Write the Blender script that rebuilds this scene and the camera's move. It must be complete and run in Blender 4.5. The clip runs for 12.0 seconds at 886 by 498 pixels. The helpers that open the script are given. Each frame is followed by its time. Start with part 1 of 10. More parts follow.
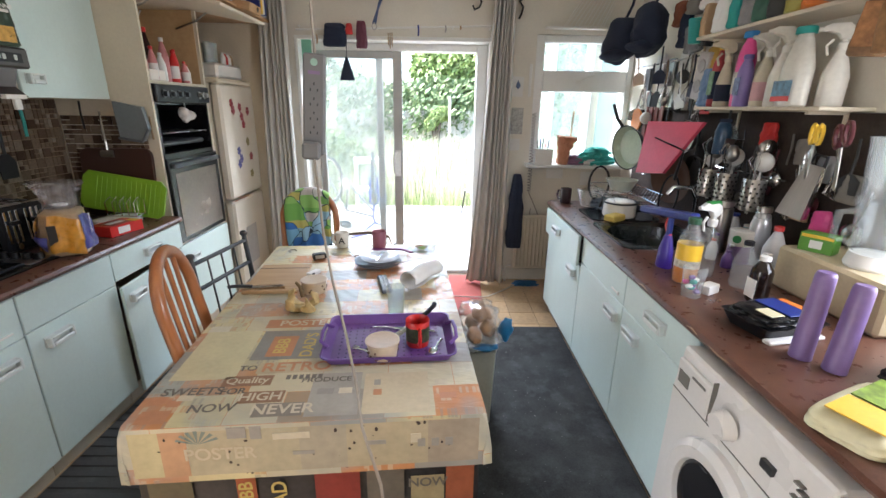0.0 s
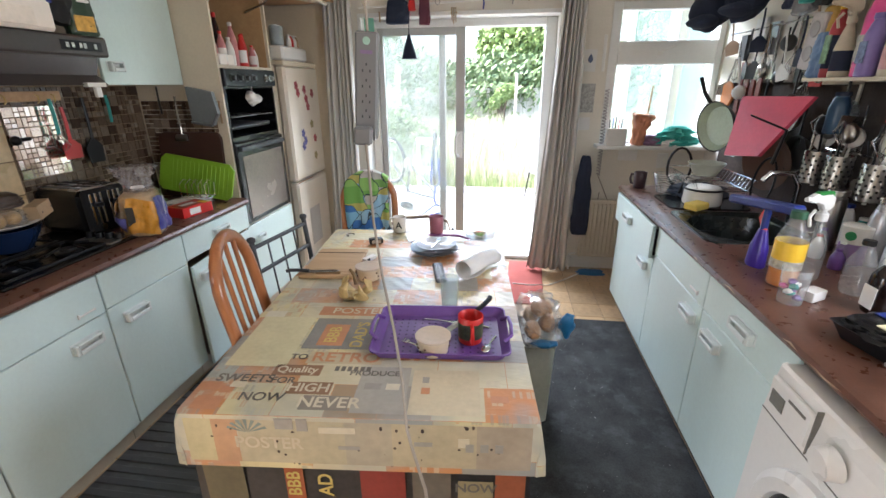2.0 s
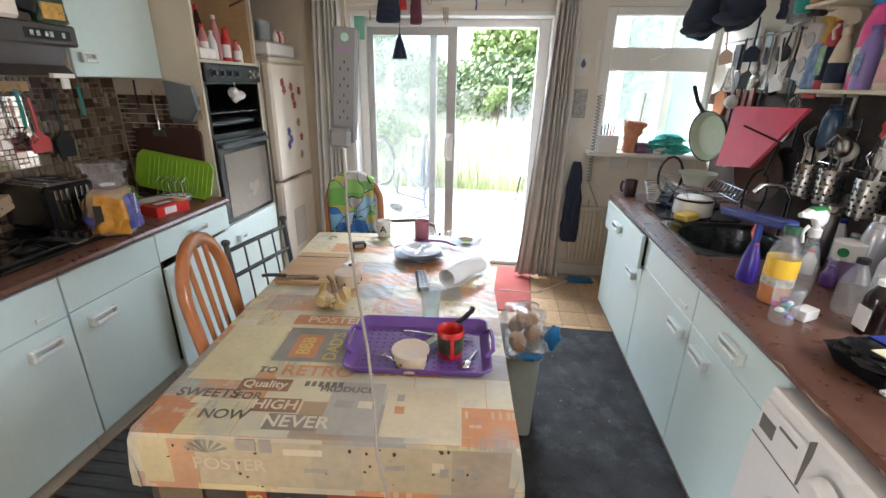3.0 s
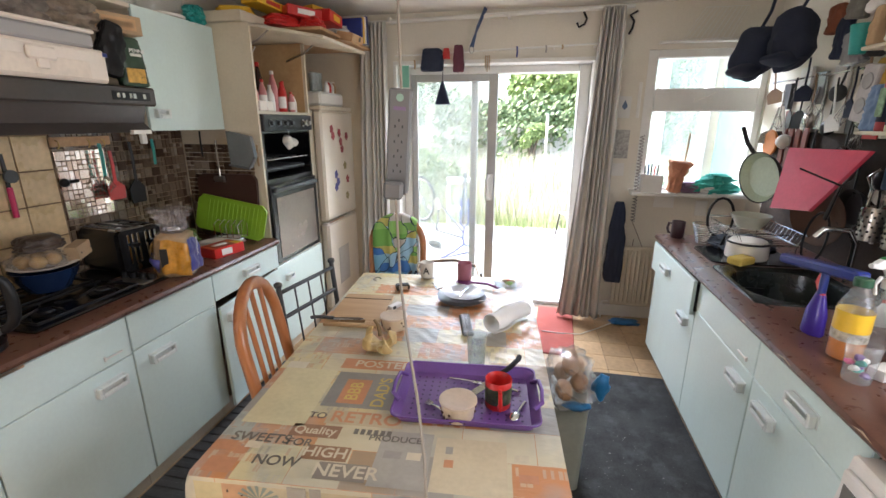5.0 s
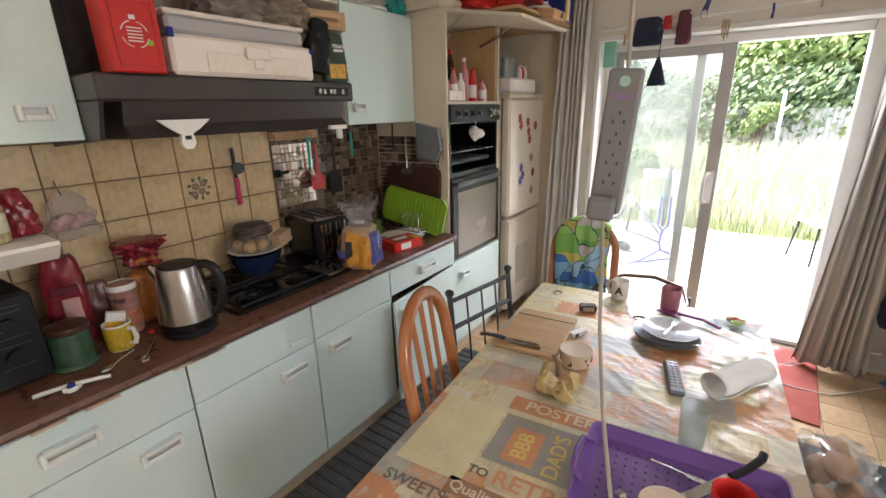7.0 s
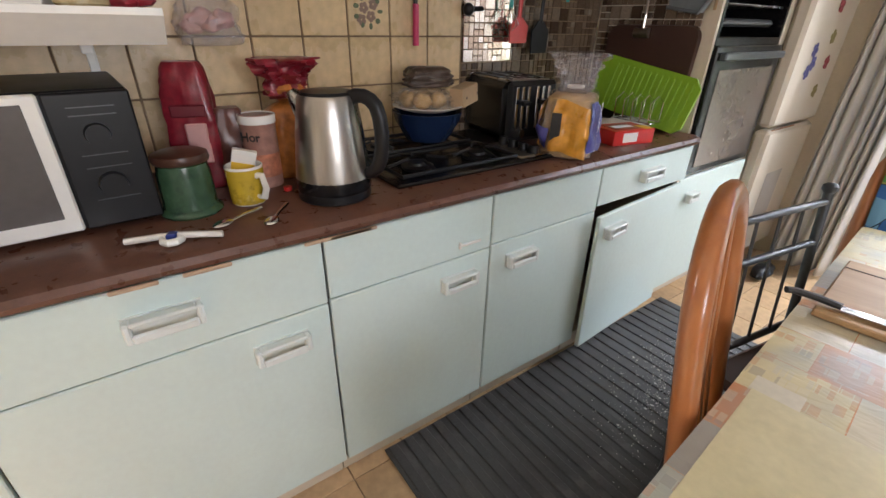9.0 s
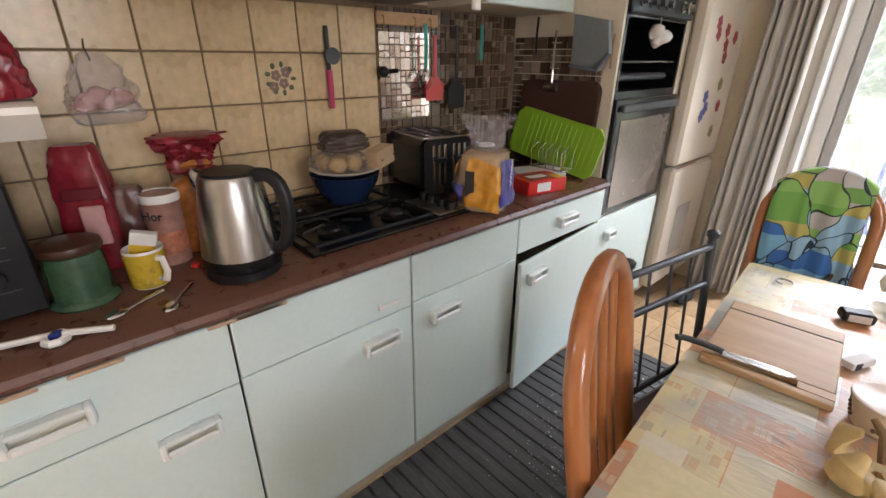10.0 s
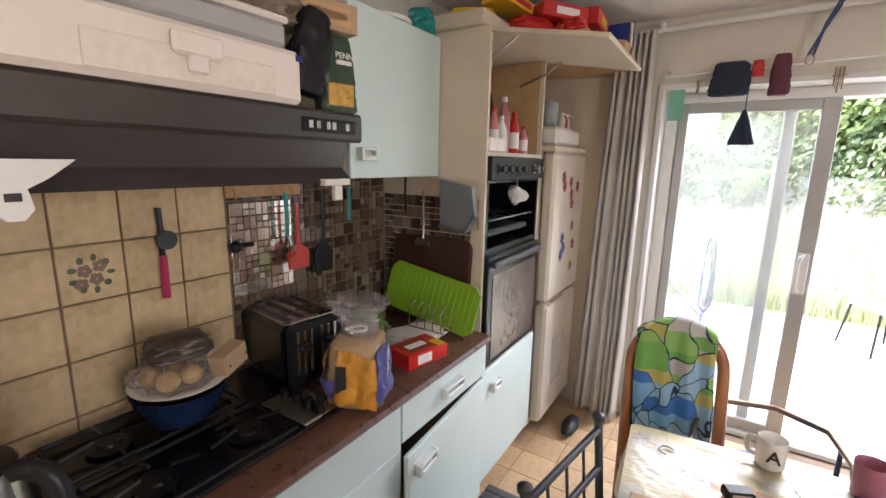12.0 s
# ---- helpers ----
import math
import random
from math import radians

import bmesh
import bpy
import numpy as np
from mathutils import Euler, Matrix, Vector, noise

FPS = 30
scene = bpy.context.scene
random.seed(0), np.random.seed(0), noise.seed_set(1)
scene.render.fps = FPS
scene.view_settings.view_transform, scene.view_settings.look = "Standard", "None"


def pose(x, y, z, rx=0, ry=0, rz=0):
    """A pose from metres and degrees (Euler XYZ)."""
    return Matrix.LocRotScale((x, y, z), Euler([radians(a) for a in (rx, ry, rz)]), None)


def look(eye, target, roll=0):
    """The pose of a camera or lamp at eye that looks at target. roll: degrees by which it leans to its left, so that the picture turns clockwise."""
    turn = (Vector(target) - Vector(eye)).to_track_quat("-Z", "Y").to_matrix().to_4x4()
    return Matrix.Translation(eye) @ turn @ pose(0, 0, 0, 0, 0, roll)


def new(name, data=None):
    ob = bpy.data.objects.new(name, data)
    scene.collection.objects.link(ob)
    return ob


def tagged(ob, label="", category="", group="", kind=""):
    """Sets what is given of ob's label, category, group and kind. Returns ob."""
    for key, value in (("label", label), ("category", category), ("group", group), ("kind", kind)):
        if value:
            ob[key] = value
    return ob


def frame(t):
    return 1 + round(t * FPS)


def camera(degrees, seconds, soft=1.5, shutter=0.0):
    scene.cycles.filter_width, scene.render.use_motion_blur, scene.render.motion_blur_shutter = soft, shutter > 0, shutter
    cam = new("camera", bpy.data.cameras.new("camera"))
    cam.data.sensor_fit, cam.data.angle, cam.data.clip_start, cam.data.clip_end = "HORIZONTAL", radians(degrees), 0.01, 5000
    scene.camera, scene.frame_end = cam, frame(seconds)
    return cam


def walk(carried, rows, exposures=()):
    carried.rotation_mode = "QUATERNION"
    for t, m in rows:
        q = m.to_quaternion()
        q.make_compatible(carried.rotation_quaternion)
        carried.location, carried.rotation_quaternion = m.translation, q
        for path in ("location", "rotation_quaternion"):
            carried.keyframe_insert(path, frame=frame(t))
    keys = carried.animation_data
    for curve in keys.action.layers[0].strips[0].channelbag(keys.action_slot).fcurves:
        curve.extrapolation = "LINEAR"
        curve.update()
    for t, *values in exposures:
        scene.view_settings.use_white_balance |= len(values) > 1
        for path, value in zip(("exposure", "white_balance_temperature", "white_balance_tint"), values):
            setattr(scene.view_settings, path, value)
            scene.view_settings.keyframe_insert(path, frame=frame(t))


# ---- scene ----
cam = camera(90.2, 12.0)
PATH = [
    (0, (0.196, 0.155, 1.578), (0.221, 2.058, 0.965), 0.9),
    (0.5, (0.225, 0.176, 1.582), (0.147, 2.076, 0.962), 0.5),
    (1, (0.246, 0.174, 1.602), (0.074, 2.061, 0.963), -0.1),
    (1.5, (0.246, 0.196, 1.607), (-0.01, 2.067, 0.948), -0.7),
    (2, (0.214, 0.262, 1.584), (-0.038, 2.119, 0.884), -0.4),
    (2.5, (0.217, 0.315, 1.586), (0.075, 2.172, 0.857), 1.1),
    (3, (0.239, 0.342, 1.585), (0.025, 2.205, 0.89), 1.2),
    (5, (0.199, 0.334, 1.635), (-0.183, 2.218, 1.083), 0.1),
    (5.5, (0.178, 0.369, 1.673), (-0.376, 2.212, 1.128), -0.1),
    (6, (0.163, 0.399, 1.672), (-0.575, 2.175, 1.124), -0.7),
    (6.5, (0.1, 0.475, 1.652), (-0.805, 2.173, 1.107), -1.0),
    (7, (0.047, 0.615, 1.657), (-1.042, 2.18, 1.053), -1.4),
    (7.5, (-0.024, 0.822, 1.618), (-1.542, 1.854, 0.824), 1.0),
    (9.5, (-0.584, 0.911, 1.269), (-1.993, 1.982, 0.337), 1.5),
    (10, (-0.465, 0.975, 1.411), (-1.821, 2.209, 0.612), 0.5),
    (10.5, (-0.268, 0.996, 1.645), (-1.577, 2.382, 1.042), -0.1),
    (11, (-0.144, 1.027, 1.738), (-1.445, 2.487, 1.32), 0.5),
    (11.5, (-0.291, 1.102, 1.683), (-1.52, 2.632, 1.297), 1.0),
    (12, (-0.602, 1.168, 1.653), (-1.648, 2.828, 1.266), 1.2),
]
walk(cam, [(t, look(eye, target, roll)) for t, eye, target, roll in PATH], [(0.0, 3.58, 5900, 13), (3.0, 3.62, 5950, 14), (5.0, 3.60, 6150, 16), (7.0, 3.48, 6450, 17), (7.5, 3.38, 6550, 15), (9.5, 3.84, 6250, 18), (10.5, 3.68, 6600, 20), (12.0, 3.70, 6300, 21)])

# ---- world and sun ----
world = bpy.data.worlds.new("sky")
scene.world = world
world.use_nodes = True
wn = world.node_tree.nodes
sky = wn.new("ShaderNodeTexSky")
sky.sky_type, sky.sun_disc = "NISHITA", False
sky.sun_elevation, sky.sun_rotation = radians(52), radians(250)
sky.air_density, sky.dust_density = 1.0, 2.5
wn["Background"].inputs["Strength"].default_value = 0.082
world.node_tree.links.new(sky.outputs["Color"], wn["Background"].inputs["Color"])
sun = new("sun", bpy.data.lights.new("sun", "SUN"))
sun.data.energy, sun.data.angle, sun.data.color = 1.2, radians(6), (1.0, 0.95, 0.88)
sun.matrix_world = look((-6, -2.2, 8), (0, 0, 0))
# fill lamp added in an unseen left-wall opening, brightening the sink units
side_lamp = new("sink_unit_fill", bpy.data.lights.new("sink_unit_fill", "AREA"))
side_lamp.data.shape, side_lamp.data.size, side_lamp.data.size_y = "RECTANGLE", 0.8, 1.6
side_lamp.data.energy, side_lamp.data.color = 2.4, (1.0, 0.97, 0.93)
side_lamp.matrix_world = look((-2.08, -0.45, 1.1), (1.1, 1.0, 0.8))
# fill lamp added in an unseen right-wall opening, brightening the hob units
near_lamp = new("hob_unit_fill", bpy.data.lights.new("hob_unit_fill", "AREA"))
near_lamp.data.shape, near_lamp.data.size, near_lamp.data.size_y = "RECTANGLE", 0.9, 1.0
near_lamp.data.energy, near_lamp.data.color = 2.7, (1.0, 0.96, 0.90)
near_lamp.matrix_world = look((1.92, 0.98, 1.62), (-1.7, 1.9, 1.45))
# area lamp added out of sight above the patio, strengthening the sky light through the door
door_lamp = new("door_sky_fill", bpy.data.lights.new("door_sky_fill", "AREA"))
door_lamp.data.shape, door_lamp.data.size, door_lamp.data.size_y = "RECTANGLE", 2.6, 0.7
door_lamp.data.energy, door_lamp.data.color = 36.0, (0.95, 0.98, 1.0)
door_lamp.matrix_world = look((-0.1, 5.7, 2.85), (-0.1, 2.0, 0.75))


# ---- materials ----
def nodes_of(m):
    m.use_nodes = True
    nt = m.node_tree
    return nt, nt.nodes, nt.links, nt.nodes["Principled BSDF"]


def node(nt, kind, **inputs):
    n = nt.nodes.new(kind)
    for k, v in inputs.items():
        n.inputs[k.replace("_", " ")].default_value = v
    return n


def ramp(nt, stops, constant=False):
    r = nt.nodes.new("ShaderNodeValToRGB")
    e = r.color_ramp.elements
    while len(e) < len(stops):
        e.new(0.5)
    for el, (p, c) in zip(e, stops):
        el.position, el.color = p, (*c, 1)
    if constant:
        r.color_ramp.interpolation = "CONSTANT"
    return r


def paint(name, col, rough=0.5, metal=0.0, vary=0.12, scale=6.0, fine=60.0, bump=0.1, dirt=0.0, dirt_col=(0.1, 0.07, 0.04), stretch=(1, 1, 1), rand=0.0, coat=0.0, spec=0.5):
    """A surface with colour variation at two scales, optional dirt patches, fine relief."""
    m = bpy.data.materials.new(name)
    nt, ns, ln, p = nodes_of(m)
    tc = ns.new("ShaderNodeTexCoord")
    mp = ns.new("ShaderNodeMapping")
    mp.inputs["Scale"].default_value = stretch
    ln.new(tc.outputs["Object"], mp.inputs["Vector"])
    a = node(nt, "ShaderNodeTexNoise", Scale=scale, Detail=4.0)
    b = node(nt, "ShaderNodeTexNoise", Scale=fine, Detail=3.0)
    ln.new(mp.outputs[0], a.inputs["Vector"])
    ln.new(mp.outputs[0], b.inputs["Vector"])
    lo = tuple(max(0.0, c * (1 - vary)) for c in col)
    hi = tuple(min(1.0, c * (1 + vary)) for c in col)
    r = ramp(nt, [(0.3, lo), (0.7, hi)])
    mx = ns.new("ShaderNodeMath")
    mx.operation = "MULTIPLY_ADD"
    mx.inputs[1].default_value, mx.inputs[2].default_value = 0.4, 0.0
    ad = ns.new("ShaderNodeMath")
    ad.operation = "MULTIPLY_ADD"
    ad.inputs[1].default_value = 0.6
    ln.new(b.outputs["Fac"], mx.inputs[0])
    ln.new(a.outputs["Fac"], ad.inputs[0])
    ln.new(mx.outputs[0], ad.inputs[2])
    ln.new(ad.outputs[0], r.inputs["Fac"])
    out = r.outputs["Color"]
    if rand:
        oi = ns.new("ShaderNodeObjectInfo")
        hs = ns.new("ShaderNodeHueSaturation")
        mr = ns.new("ShaderNodeMapRange")
        mr.inputs["To Min"].default_value, mr.inputs["To Max"].default_value = 1 - rand, 1 + rand
        ln.new(oi.outputs["Random"], mr.inputs["Value"])
        ln.new(mr.outputs[0], hs.inputs["Value"])
        ln.new(out, hs.inputs["Color"])
        out = hs.outputs["Color"]
    if dirt:
        d = node(nt, "ShaderNodeTexNoise", Scale=scale * 0.7 + 1.3, Detail=7.0, Roughness=0.7)
        ln.new(tc.outputs["Object"], d.inputs["Vector"])
        dr = ramp(nt, [(0.52, (0, 0, 0)), (0.75, (dirt, dirt, dirt))])
        ln.new(d.outputs["Fac"], dr.inputs["Fac"])
        mix = ns.new("ShaderNodeMix")
        mix.data_type = "RGBA"
        mix.inputs["B"].default_value = (0, 0, 0, 1)
        mix.inputs[7].default_value = (*dirt_col, 1)
        ln.new(dr.outputs["Color"], mix.inputs[0])
        ln.new(out, mix.inputs[6])
        out = mix.outputs[2]
    ln.new(out, p.inputs["Base Color"])
    rr = ns.new("ShaderNodeMapRange")
    rr.inputs["To Min"].default_value, rr.inputs["To Max"].default_value = max(0.03, rough - 0.1), min(1, rough + 0.1)
    ln.new(a.outputs["Fac"], rr.inputs["Value"])
    ln.new(rr.outputs[0], p.inputs["Roughness"])
    p.inputs["Metallic"].default_value = metal
    p.inputs["Coat Weight"].default_value = coat
    p.inputs["Specular IOR Level"].default_value = spec
    if bump:
        bp = ns.new("ShaderNodeBump")
        bp.inputs["Strength"].default_value, bp.inputs["Distance"].default_value = bump, 0.004
        ln.new(ad.outputs[0], bp.inputs["Height"])
        ln.new(bp.outputs[0], p.inputs["Normal"])
    return m


def glass(name, col=(1, 1, 1), rough=0.02, alpha=0.12, ior=1.45):
    """Thin clear glass or plastic: mostly see-through, with gloss on top."""
    m = bpy.data.materials.new(name)
    nt, ns, ln, p = nodes_of(m)
    tr = ns.new("ShaderNodeBsdfTransparent")
    tr.inputs["Color"].default_value = (*col, 1)
    p.inputs["Base Color"].default_value = (*[min(1, c * 0.9) for c in col], 1)
    p.inputs["Roughness"].default_value = rough
    lw = node(nt, "ShaderNodeLayerWeight", Blend=0.5)
    pw = ns.new("ShaderNodeMath")
    pw.operation = "POWER"
    pw.inputs[1].default_value = 3.5
    fr = ns.new("ShaderNodeMapRange")
    fr.inputs["To Min"].default_value, fr.inputs["To Max"].default_value = 0.035, 0.035 + (ior - 1) * 1.1
    ln.new(lw.outputs["Facing"], pw.inputs[0])
    ln.new(pw.outputs[0], fr.inputs["Value"])
    gl = ns.new("ShaderNodeBsdfGlossy")
    gl.inputs["Roughness"].default_value = rough
    mix1, mix2 = ns.new("ShaderNodeMixShader"), ns.new("ShaderNodeMixShader")
    mix1.inputs[0].default_value = alpha
    ln.new(tr.outputs[0], mix1.inputs[1])
    ln.new(p.outputs[0], mix1.inputs[2])
    ln.new(fr.outputs[0], mix2.inputs[0])
    ln.new(mix1.outputs[0], mix2.inputs[1])
    ln.new(gl.outputs[0], mix2.inputs[2])
    ln.new(mix2.outputs[0], ns["Material Output"].inputs["Surface"])
    return m


def wood(name, c1, c2, rough=0.4, scale=14.0, axis=(1, 12, 12), coat=0.0):
    m = bpy.data.materials.new(name)
    nt, ns, ln, p = nodes_of(m)
    tc = ns.new("ShaderNodeTexCoord")
    mp = ns.new("ShaderNodeMapping")
    mp.inputs["Scale"].default_value = axis
    ln.new(tc.outputs["Object"], mp.inputs["Vector"])
    a = node(nt, "ShaderNodeTexNoise", Scale=scale * 0.25, Detail=6.0, Roughness=0.65)
    b = node(nt, "ShaderNodeTexNoise", Scale=2.5, Detail=3.0)
    ln.new(mp.outputs[0], a.inputs["Vector"])
    ln.new(tc.outputs["Object"], b.inputs["Vector"])
    r = ramp(nt, [(0.3, c1), (0.68, c2)])
    mx = ns.new("ShaderNodeMath")
    mx.operation = "MULTIPLY_ADD"
    mx.inputs[1].default_value = 0.35
    s = ns.new("ShaderNodeMath")
    s.operation = "MULTIPLY"
    s.inputs[1].default_value = 0.65
    ln.new(a.outputs["Fac"], s.inputs[0])
    ln.new(b.outputs["Fac"], mx.inputs[0])
    ln.new(s.outputs[0], mx.inputs[2])
    ln.new(mx.outputs[0], r.inputs["Fac"])
    ln.new(r.outputs["Color"], p.inputs["Base Color"])
    p.inputs["Roughness"].default_value = rough
    p.inputs["Coat Weight"].default_value = coat
    bp = ns.new("ShaderNodeBump")
    bp.inputs["Strength"].default_value, bp.inputs["Distance"].default_value = 0.15, 0.002
    ln.new(a.outputs["Fac"], bp.inputs["Height"])
    ln.new(bp.outputs[0], p.inputs["Normal"])
    return m


def island(name, stops, rough=0.35, bump=0.0, metal=0.0):
    """Joined pieces, each with its own colour from the stops."""
    m = bpy.data.materials.new(name)
    nt, ns, ln, p = nodes_of(m)
    g = ns.new("ShaderNodeNewGeometry")
    r = ramp(nt, stops, True)
    ln.new(g.outputs["Random Per Island"], r.inputs["Fac"])
    nz = node(nt, "ShaderNodeTexNoise", Scale=70.0, Detail=3.0)
    hs = ns.new("ShaderNodeHueSaturation")
    mr = ns.new("ShaderNodeMapRange")
    mr.inputs["To Min"].default_value, mr.inputs["To Max"].default_value = 0.6, 1.4
    ln.new(nz.outputs["Fac"], mr.inputs["Value"])
    ln.new(mr.outputs[0], hs.inputs["Value"])
    ln.new(r.outputs["Color"], hs.inputs["Color"])
    ln.new(hs.outputs["Color"], p.inputs["Base Color"])
    p.inputs["Roughness"].default_value, p.inputs["Metallic"].default_value = rough, metal
    return m


MINT = paint("mint_paint", (0.59, 0.71, 0.68), 0.42, vary=0.05, scale=3, bump=0.04, dirt=0.10, dirt_col=(0.35, 0.36, 0.30))
WORKTOP = paint("brown_laminate", (0.120, 0.054, 0.035), 0.30, spec=0.5, vary=0.24, scale=30, fine=170, bump=0.03, dirt=0.12, dirt_col=(0.20, 0.10, 0.06))
WORN = paint("worn_edge", (0.42, 0.30, 0.20), 0.6, vary=0.2)
WHITE = paint("white_plastic", (0.74, 0.73, 0.69), 0.4, vary=0.05, bump=0.03)
HANDLE = paint("handle_plastic", (0.66, 0.71, 0.69), 0.4, vary=0.06, bump=0.03)
# Carcass kept dark so gaps between fronts get their shade from its colour.
BODY = paint("gap_shade_carcass", (0.16, 0.14, 0.11), 0.7, vary=0.2, scale=4)
CREAM = paint("cream_laminate", (0.62, 0.55, 0.43), 0.5, vary=0.08, scale=3, dirt=0.12)
WALL = paint("wall_paint", (0.72, 0.68, 0.59), 0.85, vary=0.06, scale=2, fine=90, bump=0.12, dirt=0.10, dirt_col=(0.45, 0.40, 0.30))
CEIL = paint("ceiling_paint", (0.80, 0.77, 0.71), 0.9, vary=0.04, scale=2, bump=0.2, fine=40)
UPVC = paint("white_frame", (0.76, 0.76, 0.73), 0.35, vary=0.04, bump=0.02, dirt=0.06)
BLACK = paint("black_enamel", (0.007, 0.007, 0.008), 0.22, spec=0.35, vary=0.3, bump=0.02, dirt=0.04, dirt_col=(0.07, 0.06, 0.05))
BLACKP = paint("black_plastic", (0.008, 0.008, 0.009), 0.4, vary=0.2, bump=0.05, spec=0.3)
HOOD = paint("dark_brown_metal", (0.050, 0.041, 0.038), 0.36, vary=0.2, scale=4, bump=0.02, dirt=0.25, dirt_col=(0.10, 0.075, 0.055))
STEEL = paint("brushed_steel", (0.42, 0.40, 0.37), 0.28, 1.0, vary=0.12, scale=5, fine=150, bump=0.05, stretch=(1, 1, 0.08))
CHROME = paint("chrome", (0.7, 0.7, 0.7), 0.12, 1.0, vary=0.05, bump=0.0)
GREYMETAL = paint("grey_metal", (0.075, 0.08, 0.085), 0.4, 0.6, vary=0.15, bump=0.03)
GLASS = glass("window_glass", (0.96, 0.99, 0.975), 0.0, 0.03)
# Door glass with a whitish haze mixed into its colour.
HAZYGLASS = glass("hazy_door_glass", (0.95, 0.97, 0.955), 0.0, 0.13)
CLEAR = glass("clear_plastic", (0.95, 0.97, 0.97), 0.06, 0.10)
FILM = glass("clear_film", (0.95, 0.95, 0.95), 0.12, 0.10, 1.45)
TUMBLER = glass("tumbler_glass", (0.90, 0.93, 0.93), 0.03, 0.16, 1.7)
GLASSWARE = glass("thick_tumbler_glass", (0.86, 0.90, 0.90), 0.03, 0.13, 1.6)
# Lifted brown base and patches hold some of the glass's brownish reflection.
DARKGLASS = paint("oven_glass", (0.20, 0.165, 0.14), 0.24, 0.55, vary=0.3, scale=4, bump=0.0, spec=0.4, dirt=0.5, dirt_col=(0.12, 0.085, 0.06))
ORANGEWOOD = wood("varnished_pine", (0.30, 0.095, 0.028), (0.44, 0.17, 0.055), 0.28, axis=(10, 10, 1.2), coat=0.4)
PALEWOOD = wood("pale_wood", (0.42, 0.24, 0.11), (0.60, 0.38, 0.20), 0.5, axis=(1.5, 14, 14))
CHIPWOOD = wood("chipboard", (0.42, 0.26, 0.12), (0.55, 0.37, 0.19), 0.7, axis=(8, 8, 8))
CURTAIN = paint("grey_curtain", (0.52, 0.50, 0.46), 0.9, vary=0.12, scale=5, fine=200, bump=0.3)
MATBLACK = paint("black_mat", (0.058, 0.060, 0.062), 0.6, vary=0.35, scale=5, fine=220, bump=0.5, dirt=0.42, dirt_col=(0.20, 0.205, 0.21))
GREYMAT = paint("grey_carpet_mat", (0.048, 0.050, 0.050), 0.95, vary=0.5, scale=7, fine=160, bump=0.8, dirt=0.36, dirt_col=(0.17, 0.18, 0.19), spec=0.2)
FLOORTILE = paint("floor_tile", (0.50, 0.34, 0.19), 0.38, vary=0.28, scale=5, fine=30, bump=0.05, dirt=0.35, dirt_col=(0.26, 0.15, 0.07), rand=0.12)
GROUT = paint("grout", (0.20, 0.14, 0.09), 0.9, vary=0.2)
WALLTILE = paint("wall_tile", (0.60, 0.44, 0.25), 0.28, vary=0.22, scale=9, fine=40, bump=0.04, dirt=0.25, dirt_col=(0.38, 0.26, 0.13), rand=0.07)
WALLGROUT = paint("wall_grout", (0.22, 0.15, 0.09), 0.9, vary=0.25)
MOSAIC = island("mosaic_tiles", [(0.0, (0.10, 0.065, 0.045)), (0.2, (0.16, 0.115, 0.08)), (0.38, (0.06, 0.037, 0.025)), (0.55, (0.19, 0.145, 0.105)), (0.72, (0.12, 0.085, 0.06)), (0.88, (0.25, 0.20, 0.155))], 0.22)
FOIL = island("silver_mosaic", [(0.0, (0.55, 0.45, 0.38)), (0.4, (0.75, 0.66, 0.60)), (0.75, (0.45, 0.33, 0.26))], 0.12, metal=0.8)
# Aluminium grey that also holds the shade of the backlit door frames.
ALU = paint("backlit_aluminium", (0.46, 0.46, 0.45), 0.4, 0.35, vary=0.06, bump=0.03, dirt=0.1)
RED = paint("red_paint", (0.52, 0.022, 0.018), 0.35, vary=0.1, bump=0.02)
PATIO = paint("patio_concrete", (0.62, 0.59, 0.53), 0.9, vary=0.12, scale=2, bump=0.3, dirt=0.2, dirt_col=(0.3, 0.28, 0.24))


